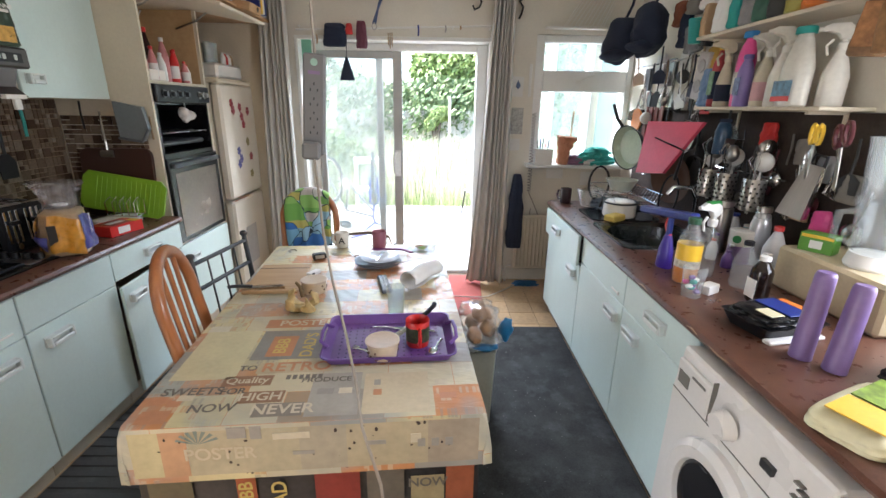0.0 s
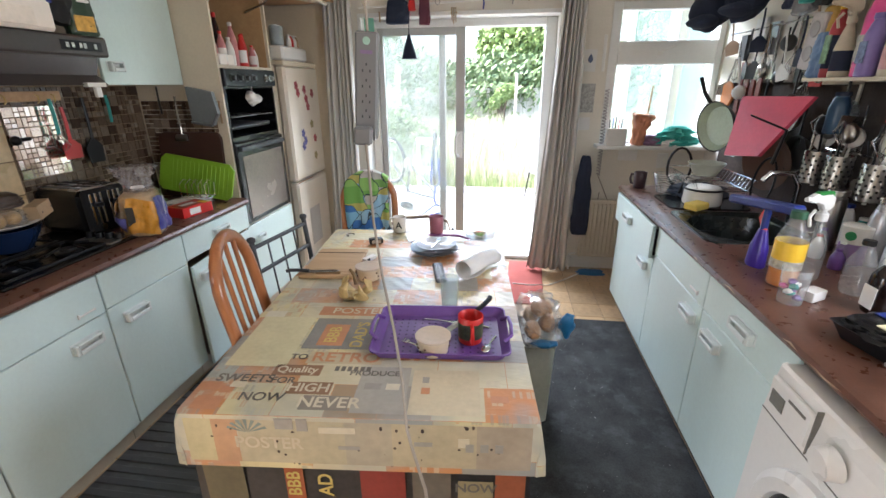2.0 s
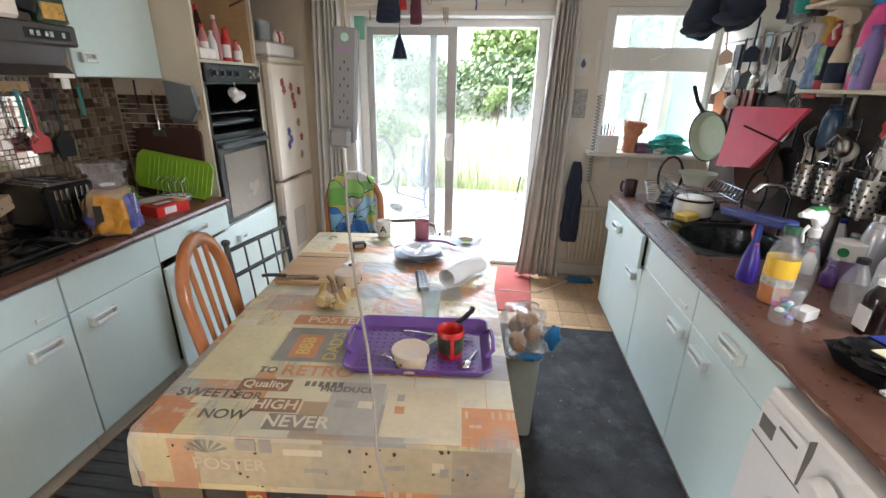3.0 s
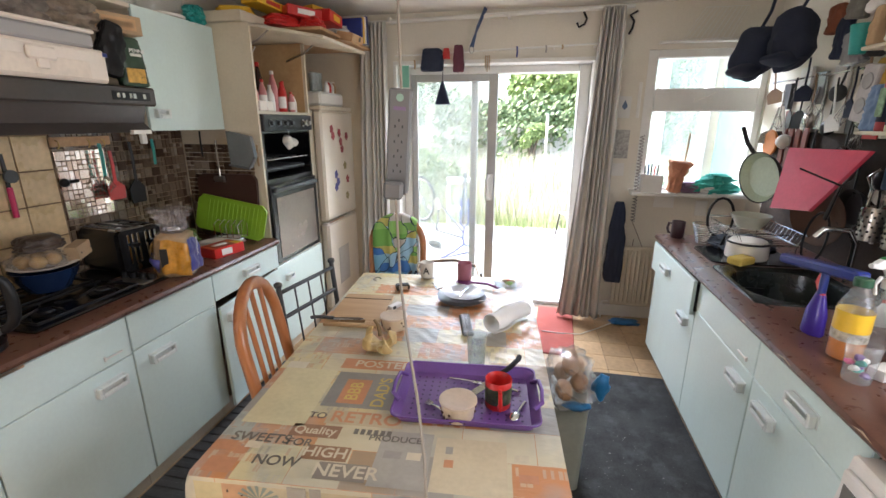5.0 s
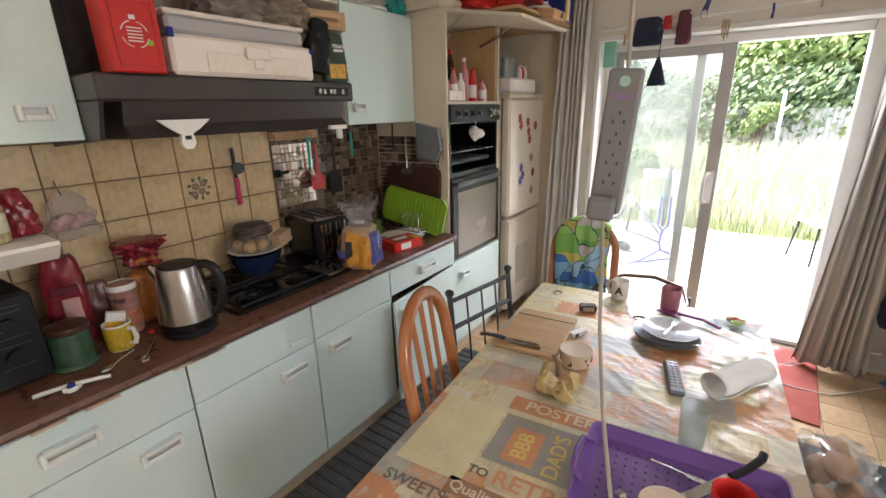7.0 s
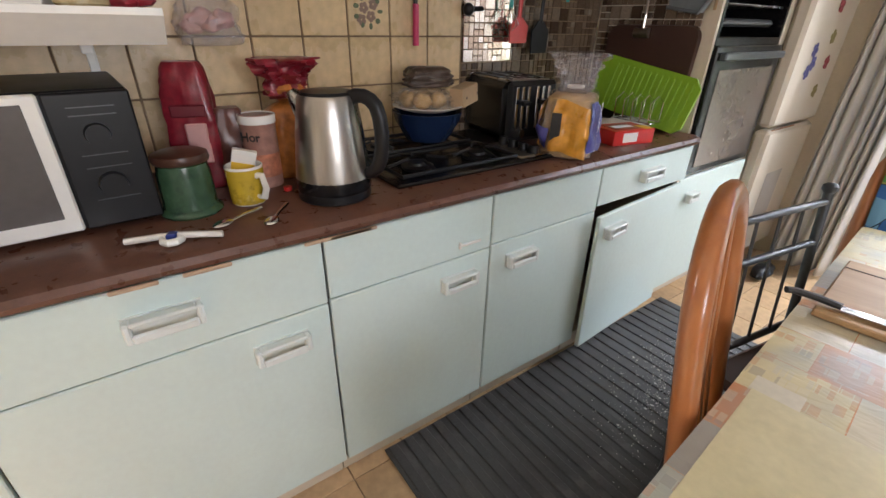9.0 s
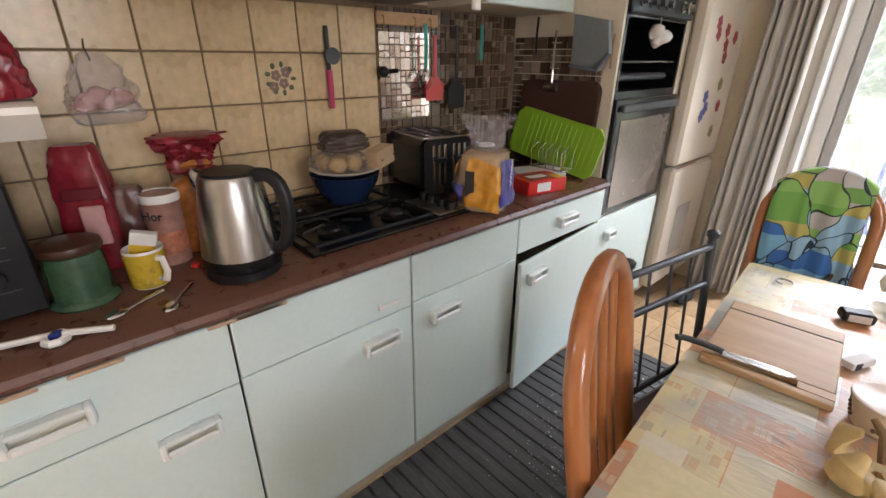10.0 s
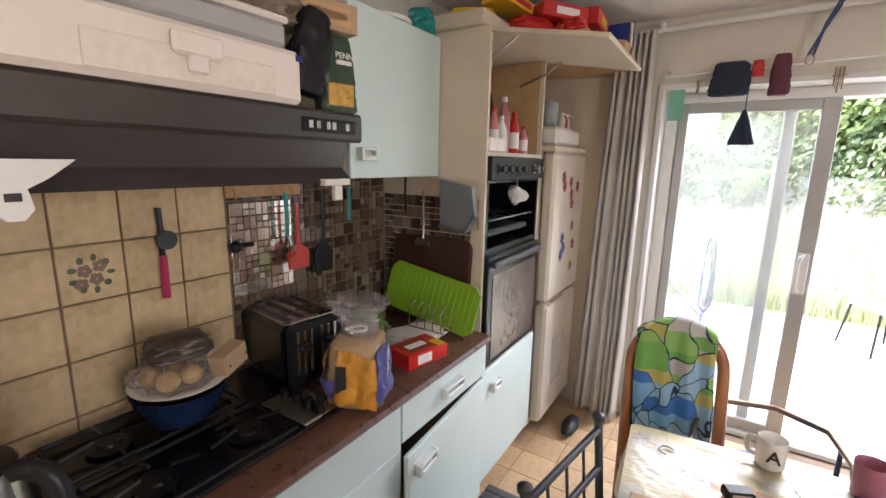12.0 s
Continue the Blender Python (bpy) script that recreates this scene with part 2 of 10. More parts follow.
# ---- mesh helpers ----
class Geo:
    """Collects vertices and faces of one mesh."""

    def __init__(self):
        self.v, self.f = [], []

    def add(self, vs, fs):
        o = len(self.v)
        self.v += [tuple(p) for p in vs]
        self.f += [tuple(i + o for i in q) for q in fs]
        return self

    def box(self, x0, y0, z0, x1, y1, z1, b=0.0):
        x0, x1 = min(x0, x1), max(x0, x1)
        y0, y1 = min(y0, y1), max(y0, y1)
        z0, z1 = min(z0, z1), max(z0, z1)
        if b <= 0:
            vs = [(x, y, z) for x in (x0, x1) for y in (y0, y1) for z in (z0, z1)]
            return self.add(vs, [(0, 1, 3, 2), (4, 6, 7, 5), (0, 4, 5, 1), (2, 3, 7, 6), (0, 2, 6, 4), (1, 5, 7, 3)])
        b = min(b, (x1 - x0) * 0.45, (y1 - y0) * 0.45, (z1 - z0) * 0.45)
        vs, idx = [], {}
        for i, x in enumerate((x0, x1)):
            for j, y in enumerate((y0, y1)):
                for k, z in enumerate((z0, z1)):
                    ix, iy, iz = x + (b if i == 0 else -b), y + (b if j == 0 else -b), z + (b if k == 0 else -b)
                    for a, p in enumerate(((x, iy, iz), (ix, y, iz), (ix, iy, z))):
                        idx[i, j, k, a] = len(vs)
                        vs.append(p)
        fs = []
        for s in (0, 1):
            fs.append([idx[s, j, k, 0] for j, k in ((0, 0), (1, 0), (1, 1), (0, 1))])
            fs.append([idx[i, s, k, 1] for i, k in ((0, 0), (1, 0), (1, 1), (0, 1))])
            fs.append([idx[i, j, s, 2] for i, j in ((0, 0), (1, 0), (1, 1), (0, 1))])
        for s in (0, 1):
            for t in (0, 1):
                fs.append([idx[s, t, 0, 0], idx[s, t, 1, 0], idx[s, t, 1, 1], idx[s, t, 0, 1]])
                fs.append([idx[s, 0, t, 0], idx[s, 1, t, 0], idx[s, 1, t, 2], idx[s, 0, t, 2]])
                fs.append([idx[0, s, t, 1], idx[1, s, t, 1], idx[1, s, t, 2], idx[0, s, t, 2]])
        for i in (0, 1):
            for j in (0, 1):
                for k in (0, 1):
                    fs.append([idx[i, j, k, a] for a in range(3)])
        return self.add(vs, fs)

    def ring(self, loops, close0=True, close1=True, cyclic=False):
        """Skins a row of vertex loops of equal length."""
        n = len(loops[0])
        vs = [p for lp in loops for p in lp]
        fs = []
        m = len(loops)
        for a in range(m if cyclic else m - 1):
            c = (a + 1) % m
            for i in range(n):
                j = (i + 1) % n
                fs.append((a * n + i, a * n + j, c * n + j, c * n + i))
        if not cyclic:
            if close0:
                fs.append(tuple(range(n))[::-1])
            if close1:
                fs.append(tuple((m - 1) * n + i for i in range(n)))
        return self.add(vs, fs)

    def lathe(self, prof, n=20, cx=0.0, cy=0.0, close0=True, close1=True, sx=1.0, sy=1.0):
        """prof: rows of radius and height."""
        return self.ring([[(cx + r * sx * math.cos(2 * math.pi * i / n), cy + r * sy * math.sin(2 * math.pi * i / n), z) for i in range(n)] for r, z in prof], close0, close1)

    def tube(self, pts, r, n=8, cyclic=False, flat=1.0):
        pts = [Vector(p) for p in pts]
        loops, up = [], Vector((0.13, 0.21, 0.97))
        m = len(pts)
        for i, p in enumerate(pts):
            a = pts[(i - 1) % m] if cyclic or i > 0 else p
            b = pts[(i + 1) % m] if cyclic or i < m - 1 else p
            d = (b - a).normalized() if (b - a).length > 1e-9 else Vector((0, 0, 1))
            if abs(d.dot(up)) > 0.97:
                up = Vector((0.9, 0.3, 0.1))
            s = d.cross(up).normalized()
            t = s.cross(d).normalized()
            up = t
            rr = r(i / max(1, m - 1)) if callable(r) else r
            loops.append([p + s * rr * math.cos(2 * math.pi * k / n) + t * rr * flat * math.sin(2 * math.pi * k / n) for k in range(n)])
        return self.ring(loops, True, True, cyclic)

    def cyl(self, p0, p1, r0, r1=None, n=14):
        r1 = r0 if r1 is None else r1
        return self.tube([p0, p1], lambda u: r0 + (r1 - r0) * u, n)

    def sheet(self, fn, nu, nv, thick=0.0):
        """A grid fn(u, v) with u, v in 0..1; with thickness along z-ish normals when given."""
        vs = [Vector(fn(i / nu, j / nv)) for j in range(nv + 1) for i in range(nu + 1)]
        fs = [(j * (nu + 1) + i, j * (nu + 1) + i + 1, (j + 1) * (nu + 1) + i + 1, (j + 1) * (nu + 1) + i) for j in range(nv) for i in range(nu)]
        return self.add(vs, fs)

    def prism(self, poly, a0, a1, axis="z"):
        """Extrudes a flat polygon: in (x, y) along z, (y, z) along x or (x, z) along y."""
        def put(p, a):
            return {"z": (p[0], p[1], a), "x": (a, p[0], p[1]), "y": (p[0], a, p[1])}[axis]
        return self.ring([[put(p, a0) for p in poly], [put(p, a1) for p in poly]])

    def ball(self, c, r, n=12, m=8, sx=1.0, sy=1.0, sz=1.0, lump=0.0, seed=0):
        prof = []
        for j in range(m + 1):
            a = math.pi * j / m
            prof.append((max(1e-4, math.sin(a)) * r, -math.cos(a) * r))
        loops = []
        for rr, z in prof:
            lp = []
            for i in range(n):
                p = Vector((rr * sx * math.cos(2 * math.pi * i / n), rr * sy * math.sin(2 * math.pi * i / n), z * sz))
                if lump:
                    p *= 1 + lump * noise.noise(p / r * 1.3 + Vector((seed * 3.7, seed, 0)))
                lp.append(p + Vector(c))
            loops.append(lp)
        return self.ring(loops)

    def move(self, m):
        self.v = [tuple(m @ Vector(p)) for p in self.v]
        return self


def obj(name, g, material, parent=None, label="", smooth=False, m=None):
    me = bpy.data.meshes.new(name)
    me.from_pydata(g.v, [], g.f)
    bm = bmesh.new()
    bm.from_mesh(me)
    bmesh.ops.recalc_face_normals(bm, faces=bm.faces)
    bm.to_mesh(me)
    bm.free()
    me.materials.append(material)
    if smooth:
        for p in me.polygons:
            p.use_smooth = True
        me.set_sharp_from_angle(angle=radians(40))
    ob = new(name, me)
    if parent:
        ob.parent = parent
    if m is not None:
        ob.matrix_basis = m
    if label:
        tagged(ob, label)
    return ob


def thing(name, m, label, category, group=""):
    return tagged_place(new(name), m, label, category, group)


def tagged_place(ob, m, label, category, group=""):
    ob.matrix_basis = m
    return tagged(ob, label, category, group)


def text(words, size, material, parent, m, name="lettering", depth=0.0003, align="CENTER"):
    """Words in the built-in font as a mesh, flat in its local x and y."""
    cu = bpy.data.curves.new(name, "FONT")
    cu.body, cu.size, cu.align_x, cu.align_y, cu.extrude, cu.offset = words, size, align, "CENTER", depth, size * 0.018
    tmp = bpy.data.objects.new(name, cu)
    scene.collection.objects.link(tmp)
    me = bpy.data.meshes.new_from_object(tmp.evaluated_get(bpy.context.evaluated_depsgraph_get()))
    bpy.data.objects.remove(tmp)
    me.materials.clear()
    me.materials.append(material)
    ob = new(name, me)
    ob.parent, ob.matrix_basis = parent, m
    return ob


def struct(ob, label=""):
    return tagged(ob, label, kind="structure")


# ---- room ----
XL, XR, YB, YF, H = -2.02, 1.84, 4.15, -1.6, 2.48
struct(obj("floor", Geo().box(XL - 0.2, YF - 0.2, -0.12, XR + 0.2, YB + 0.3, -0.006), GROUT), "beige and brown tiled kitchen floor")
struct(obj("ceiling", Geo().box(XL - 0.2, YF - 0.2, H, XR + 0.2, YB + 0.3, H + 0.15), CEIL), "off-white painted ceiling")
# Opening near y -0.5 is unseen, added for the left fill lamp.
struct(obj("wall_left", Geo().box(XL - 0.2, YF - 0.2, -0.1, XL, -0.95, H).box(XL - 0.2, 0.05, -0.1, XL, YB + 0.3, H).box(XL - 0.2, -0.95, 2.04, XL, 0.05, H), WALL), "cream painted kitchen wall behind the units")
# Opening near y 1.0 is unseen, added for the right fill lamp.
struct(obj("wall_right", Geo().box(XR, YF - 0.2, -0.1, XR + 0.2, 0.50, H).box(XR, 1.46, -0.1, XR + 0.2, YB + 0.3, H).box(XR, 0.50, -0.1, XR + 0.2, 1.46, 1.08).box(XR, 0.50, 2.15, XR + 0.2, 1.46, H), WALL), "cream painted wall above the sink worktop")
struct(obj("wall_front", Geo().box(XL, YF - 0.2, -0.1, XR, YF, H), WALL), "plain cream painted wall behind the walk")
DX0, DX1, DZ = -1.0, 0.64, 2.12
WX0, WX1, WZ0, WZ1 = 1.0, 1.835, 1.08, 2.16
wb = Geo()
wb.box(XL, YB, -0.1, DX0, YB + 0.3, H).box(DX0, YB, DZ, DX1, YB + 0.3, H).box(DX1, YB, -0.1, WX0, YB + 0.3, H)
wb.box(WX0, YB, -0.1, XR, YB + 0.3, WZ0).box(WX0, YB, WZ1, XR, YB + 0.3, H).box(WX1, YB, WZ0, XR, YB + 0.3, WZ1)
struct(obj("wall_back", wb, WALL), "cream wall with patio door and window openings")
struct(obj("baseboard", Geo().box(DX1, YB - 0.018, 0, XR, YB, 0.11, 0.004), WHITE), "white painted skirting board")
struct(obj("door_lining", Geo().box(DX0, YB - 0.02, 2.09, DX1, YB + 0.25, DZ, 0.003).box(DX0, YB - 0.02, 0, DX0 + 0.03, YB + 0.25, 2.09, 0.003).box(DX1 - 0.03, YB - 0.02, 0, DX1, YB + 0.25, 2.09, 0.003), UPVC), "white door lining boards")

# sliding patio door: a fixed pane, and a panel slid over it
door = thing("patio_door", pose(0, 4.37, 0), "white sliding patio door standing half open", "door")
tagged(door, kind="structure")
fr = Geo()
fr.box(-0.97, -0.06, 0.03, -0.90, 0.06, 2.09, 0.006).box(0.52, -0.06, 0.03, 0.61, 0.06, 2.09, 0.006)
fr.box(-0.90, -0.06, 2.03, 0.52, 0.06, 2.09, 0.006).box(-0.97, -0.08, -0.004, 0.61, 0.08, 0.03, 0.004)
obj("door_frame", fr, UPVC, door)
fx = Geo()
fx.box(-0.37, 0.005, 0.03, -0.31, 0.045, 2.03, 0.004).box(-0.90, 0.005, 0.03, -0.86, 0.045, 2.03, 0.004).box(-0.86, 0.005, 0.03, -0.37, 0.045, 0.09, 0.004).box(-0.86, 0.005, 1.98, -0.37, 0.045, 2.03, 0.004)
obj("fixed_panel", fx, ALU, door)
p1 = obj("fixed_pane", Geo().box(-0.86, 0.022, 0.09, -0.37, 0.028, 1.98), HAZYGLASS, door)
p1.visible_shadow = False
sl = Geo()
sl.box(-0.215, -0.045, 0.03, -0.135, -0.005, 2.03, 0.004).box(-0.895, -0.045, 0.03, -0.845, -0.005, 2.03, 0.004).box(-0.845, -0.045, 0.03, -0.215, -0.005, 0.10, 0.004).box(-0.845, -0.045, 1.97, -0.215, -0.005, 2.03, 0.004)
obj("sliding_panel", sl, ALU, door)
p2 = obj("sliding_pane", Geo().box(-0.845, -0.028, 0.10, -0.215, -0.022, 1.97), HAZYGLASS, door)
p2.visible_shadow = False
hd = Geo().box(-0.210, -0.056, 0.95, -0.155, -0.045, 1.19, 0.004)
hd.tube([(-0.185, -0.05, 0.965), (-0.20, -0.095, 0.975), (-0.21, -0.105, 1.0), (-0.21, -0.105, 1.14), (-0.20, -0.095, 1.165), (-0.185, -0.05, 1.175)], 0.011, 10)
obj("door_handle", hd, WHITE, door, "white pull handle with a lock", True)

# window over the sill
win = thing("window_1", pose(0, 4.21, 0), "white window with a top light above a larger pane", "window")
tagged(win, kind="structure")
wf = Geo()
wf.box(WX0, -0.04, WZ0, 1.075, 0.04, WZ1, 0.006).box(1.79, -0.04, WZ0, WX1, 0.04, WZ1, 0.006)
wf.box(1.075, -0.04, WZ0, 1.79, 0.04, 1.13, 0.006).box(1.075, -0.04, 2.10, 1.79, 0.04, WZ1, 0.006).box(1.075, -0.045, 1.715, 1.79, 0.045, 1.885, 0.008)
obj("window_frame", wf, UPVC, win)
wm = Geo().tube([(1.38, -0.05, 1.80), (1.42, -0.075, 1.82), (1.50, -0.08, 1.85)], 0.007, 6).box(1.36, -0.056, 1.78, 1.40, -0.045, 1.81, 0.003)
obj("window_catch", wm, WHITE, win, "white window catch", True)
for nm, z0, z1 in (("lower_pane", 1.13, 1.715), ("top_pane", 1.885, 2.10)):
    q = obj(nm, Geo().box(1.075, -0.004, z0, 1.79, 0.004, z1), GLASS, win)
    q.visible_shadow = False
struct(obj("window_sill", Geo().box(0.96, 3.99, 1.085, XR, 4.17, 1.115, 0.006), UPVC), "white window sill board")

# radiator
rad = thing("radiator", pose(1.24, 4.085, 0.13), "white ribbed panel radiator under the window", "radiator")
g = Geo().box(-0.33, -0.01, 0.0, 0.33, 0.03, 0.52, 0.006)
RADP = paint("radiator_paint", (0.60, 0.55, 0.45), 0.45, vary=0.06, dirt=0.2)
obj("panel", g, RADP, rad)
rb0 = obj("rib", Geo().box(-0.009, -0.022, 0.03, 0.009, -0.0102, 0.49, 0.005), RADP, rad, m=pose(-0.31, 0, 0))
for i in range(1, 19):
    o = new("rib", rb0.data)
    o.parent, o.matrix_basis = rad, pose(-0.31 + i * 0.0345, 0, 0)
obj("pipe", Geo().tube([(-0.35, 0.0, 0.03), (-0.40, 0.0, 0.02), (-0.40, 0.0, -0.13)], 0.009, 8), WHITE, rad)


# ---- kitchen units ----
def handle(parent, y, z, w=0.13, sx=1, name="handle"):
    """A moulded bracket handle proud of a front in the plane x = 0, facing sx."""
    g = Geo()
    g.box(-sx * 0.001, -w / 2, -0.024, sx * 0.003, w / 2, 0.024, 0.001)
    g.box(sx * 0.004, -w / 2, -0.024, sx * 0.030, -w / 2 + 0.014, 0.022, 0.004)
    g.box(sx * 0.004, w / 2 - 0.014, -0.024, sx * 0.030, w / 2, 0.022, 0.004)
    g.box(sx * 0.022, -w / 2 + 0.012, -0.024, sx * 0.032, w / 2 - 0.012, -0.004, 0.004)
    g.box(sx * 0.004, -w / 2 + 0.012, 0.012, sx * 0.030, w / 2 - 0.012, 0.022, 0.003)
    return obj(name, g, HANDLE, parent, "white moulded plastic handle", m=pose(0, y, z))


def base_unit(y0, y1, xf, sx, drawer=0.165, dh=None, oh=None, label="", ajar=0.0, top=0.862, bottom=0.10, stub=None, body_top=None):
    """A floor unit between y0 and y1 with its front at xf facing sx: drawer above, door below."""
    u = thing("base_cabinet", pose(xf, y0, 0), label, "cabinet", "kitchen base cabinets")
    w, dp = y1 - y0, 0.56
    if ajar:
        obj("body", Geo().prism([(-0.02, 0.004), (-dp, 0.004), (-dp, w - 0.004), (-0.02, w - 0.004), (-0.02, w - 0.02), (-dp + 0.02, w - 0.02), (-dp + 0.02, 0.02), (-0.02, 0.02)], bottom, top - drawer - 0.01), CREAM, u)
        obj("bottom_panel", Geo().box(-0.02, 0.02, bottom, -dp + 0.02, w - 0.02, bottom + 0.016), CREAM, u)
        obj("drawer_box", Geo().box(-0.02, 0.004, top - drawer - 0.009, -dp, w - 0.004, top), CREAM, u)
    else:
        obj("body", Geo().box(-sx * 0.02, 0.002, bottom, -sx * dp, w - 0.002, body_top or top), BODY, u)
    obj("plinth", Geo().box(-sx * 0.055, 0, 0, -sx * 0.075, w, bottom), BLACKP if sx < 0 else CREAM, u)
    zd = top - drawer
    dr = obj("drawer_front", Geo().box(-sx * 0.018, 0.001, zd + 0.001, 0, w - 0.001, top - 0.002, 0.003), MINT, u)
    if dh is not None:
        handle(dr, dh, zd + drawer * 0.52, 0.14, sx)
    if stub is not None:
        obj("stub", Geo().box(0, stub - 0.04, zd + 0.035, sx * 0.008, stub + 0.04, zd + 0.043, 0.002).box(0, stub - 0.042, zd + 0.03, sx * 0.009, stub - 0.034, zd + 0.05, 0.002), WHITE, dr, "broken handle remnant")
    g = Geo().box(-sx * 0.018, -(w - 0.003) if ajar else 0.001, bottom + 0.003, 0, 0 if ajar else w - 0.001, zd - 0.0025, 0.003)
    d = obj("door", g, MINT, u, "door standing ajar" if ajar else "")
    if ajar:
        d.matrix_basis = pose(0, w - 0.003, 0, 0, 0, 0) @ pose(0, 0, -0.012, 1.2, 0, ajar)
        if oh is not None:
            handle(d, oh - w, zd - 0.075, 0.12, sx)
    elif oh is not None:
        handle(d, oh, zd - 0.075, 0.13, sx)
    return u


FL = -1.42
base_unit(0.40, 0.531, FL, 1, label="narrow mint green end cabinet beside the doorway")
base_unit(0.535, 1.186, FL, 1, 0.178, 0.315, 0.525, label="mint green base cabinet with a chipped drawer under the microwave")
base_unit(1.19, 1.714, FL, 1, 0.170, None, 0.40, label="mint green base cabinet with a broken drawer handle under the hob", stub=0.44)
base_unit(1.718, 2.228, FL, 1, 0.163, None, 0.13, label="mint green base cabinet with a plain drawer front below the hob")
base_unit(2.232, 2.848, FL, 1, 0.150, 0.31, 0.10, label="mint green base cabinet with its door hanging ajar", ajar=3.2)
tagged(obj("worktop", Geo().prism([(XL, 0.868), (-1.425, 0.868), (-1.405, 0.872), (-1.398, 0.885), (-1.405, 0.898), (-1.425, 0.905), (XL, 0.905)], 0.38, 2.848, "y"), WORKTOP, smooth=True), "dark brown mottled laminate worktop with a chipped edge", "worktop")
rs = random.Random(5)
chips = thing("worn_edging", pose(-1.4, 1.2, 0.866), "pale chipped edging strip under the worktop edge", "edging")
for y in (-0.42, -0.30, -0.06, 0.0, 0.03):
    obj("chip", Geo().box(-0.003, y, -0.004, 0.003, y + rs.uniform(0.03, 0.11), 0.005, 0.002), WORN, chips)

FR = 1.062
far_unit = base_unit(2.664, 3.46, FR, -1, 0.19, 0.456, 0.136, label="mint green base cabinet with its drawer slightly open by the window", body_top=0.72)
for o in far_unit.children:
    if o.name.startswith("drawer_front"):
        o.matrix_basis = pose(-0.028, 0, 0)
obj("drawer_side", Geo().box(-0.0098, 0.006, 0.69, 0.30, 0.018, 0.84, 0.001), BLACKP, far_unit, "dark drawer side")
base_unit(2.022, 2.66, FR, -1, 0.158, None, 0.10, label="mint green sink cabinet with a loose false drawer front", stub=0.10, body_top=0.70)
base_unit(1.436, 2.018, FR, -1, 0.158, 0.27, 0.45, label="mint green base cabinet beside the washing machine")
edge = [(1.17, 0.868), (1.065, 0.868), (1.045, 0.872), (1.038, 0.885), (1.045, 0.898), (1.065, 0.905), (1.17, 0.905)]
g = Geo().prism(edge, 0.2, 3.50, "y").box(1.17, 0.2, 0.868, XR, 2.30, 0.905).box(1.17, 2.78, 0.868, XR, 3.50, 0.905).box(1.62, 2.30, 0.868, XR, 2.78, 0.905)
tagged(obj("worktop", g, WORKTOP, smooth=True), "dark brown laminate sink worktop with a worn front edge", "worktop")

scuffs = thing("worn_edging", pose(1.0385, 2.4, 0.885), "pale scuffs worn into the sink worktop edge", "edging")
for y in (-1.15, -0.98, -0.62, -0.30, 0.12, 0.55, 0.84):
    w_ = rs.uniform(0.03, 0.12)
    obj("scuff", Geo().tube([(0.0, y, 0.003), (-0.0004, y + w_ * 0.5, 0.004 + rs.uniform(-0.006, 0.006)), (0.0, y + w_, 0.002)], lambda u: 0.0004 + 0.0022 * math.sin(math.pi * u), 6), WORN, scuffs)

# tall oven housing
oh_ = thing("oven_housing", pose(-1.46, 2.852, 0), "cream tall housing unit with an open niche above the oven", "cabinet")
for nm, bx in (("side_panel", (-0.555, 0, 0.1, 0, 0.018, 2.19)), ("side_panel", (-0.555, 0.632, 0.1, 0, 0.65, 2.19)), ("base_panel", (-0.555, 0.018, 0.10, 0, 0.632, 0.118)), ("oven_shelf", (-0.555, 0.018, 0.70, 0, 0.632, 0.716)), ("niche_shelf", (-0.555, 0.018, 1.682, 0, 0.632, 1.70)), ("roof_panel", (-0.555, 0.018, 2.172, 0, 0.632, 2.19)), ("back_panel", (-0.555, 0.018, 0.118, -0.545, 0.632, 2.172))):
    obj(nm, Geo().box(*bx), CREAM, oh_)
obj("niche_lining", Geo().box(-0.54, 0.02, 1.702, -0.536, 0.63, 2.17).box(-0.535, 0.626, 1.702, -0.02, 0.63, 2.17), CHIPWOOD, oh_, "brown chipboard back of the open niche")
d = obj("lower_door", Geo().box(0.002, 0.004, 0.115, 0.020, 0.646, 0.70, 0.003), MINT, oh_)
handle(d, 0.13, 0.60, 0.09, 1).matrix_basis = pose(0.02, 0.13, 0.60)
obj("plinth", Geo().box(-0.05, 0, 0, -0.07, 0.65, 0.1), CREAM, oh_)
fl = obj("lift_up_door", Geo().box(0, 0.0, -0.018, 0.47, 0.65, 0, 0.004), CREAM, oh_, "cream lift-up door propped open", m=pose(0.0, 0, 2.185, 0, 10, 0))
for y in (0.05, 0.60):
    obj("hinge_stay", Geo().tube([(-0.12, y, 2.05), (0.02, y, 2.10), (0.10, y, 2.155)], 0.006, 6), STEEL, oh_)
obj("niche_hook", Geo().tube([(-0.10, 0.12, 2.16), (-0.10, 0.12, 2.08), (-0.07, 0.13, 2.05), (-0.06, 0.14, 2.08)], 0.005, 6), STEEL, oh_)
obj("top_board", Geo().box(-0.57, -0.03, 2.192, -0.02, 0.30, 2.25, 0.004), CREAM, oh_)
obj("top_panel", Geo().box(-0.57, 0.30, 2.192, 0.30, 1.25, 2.212, 0.003), PALEWOOD, oh_, "pale wooden board laid over the tall units")

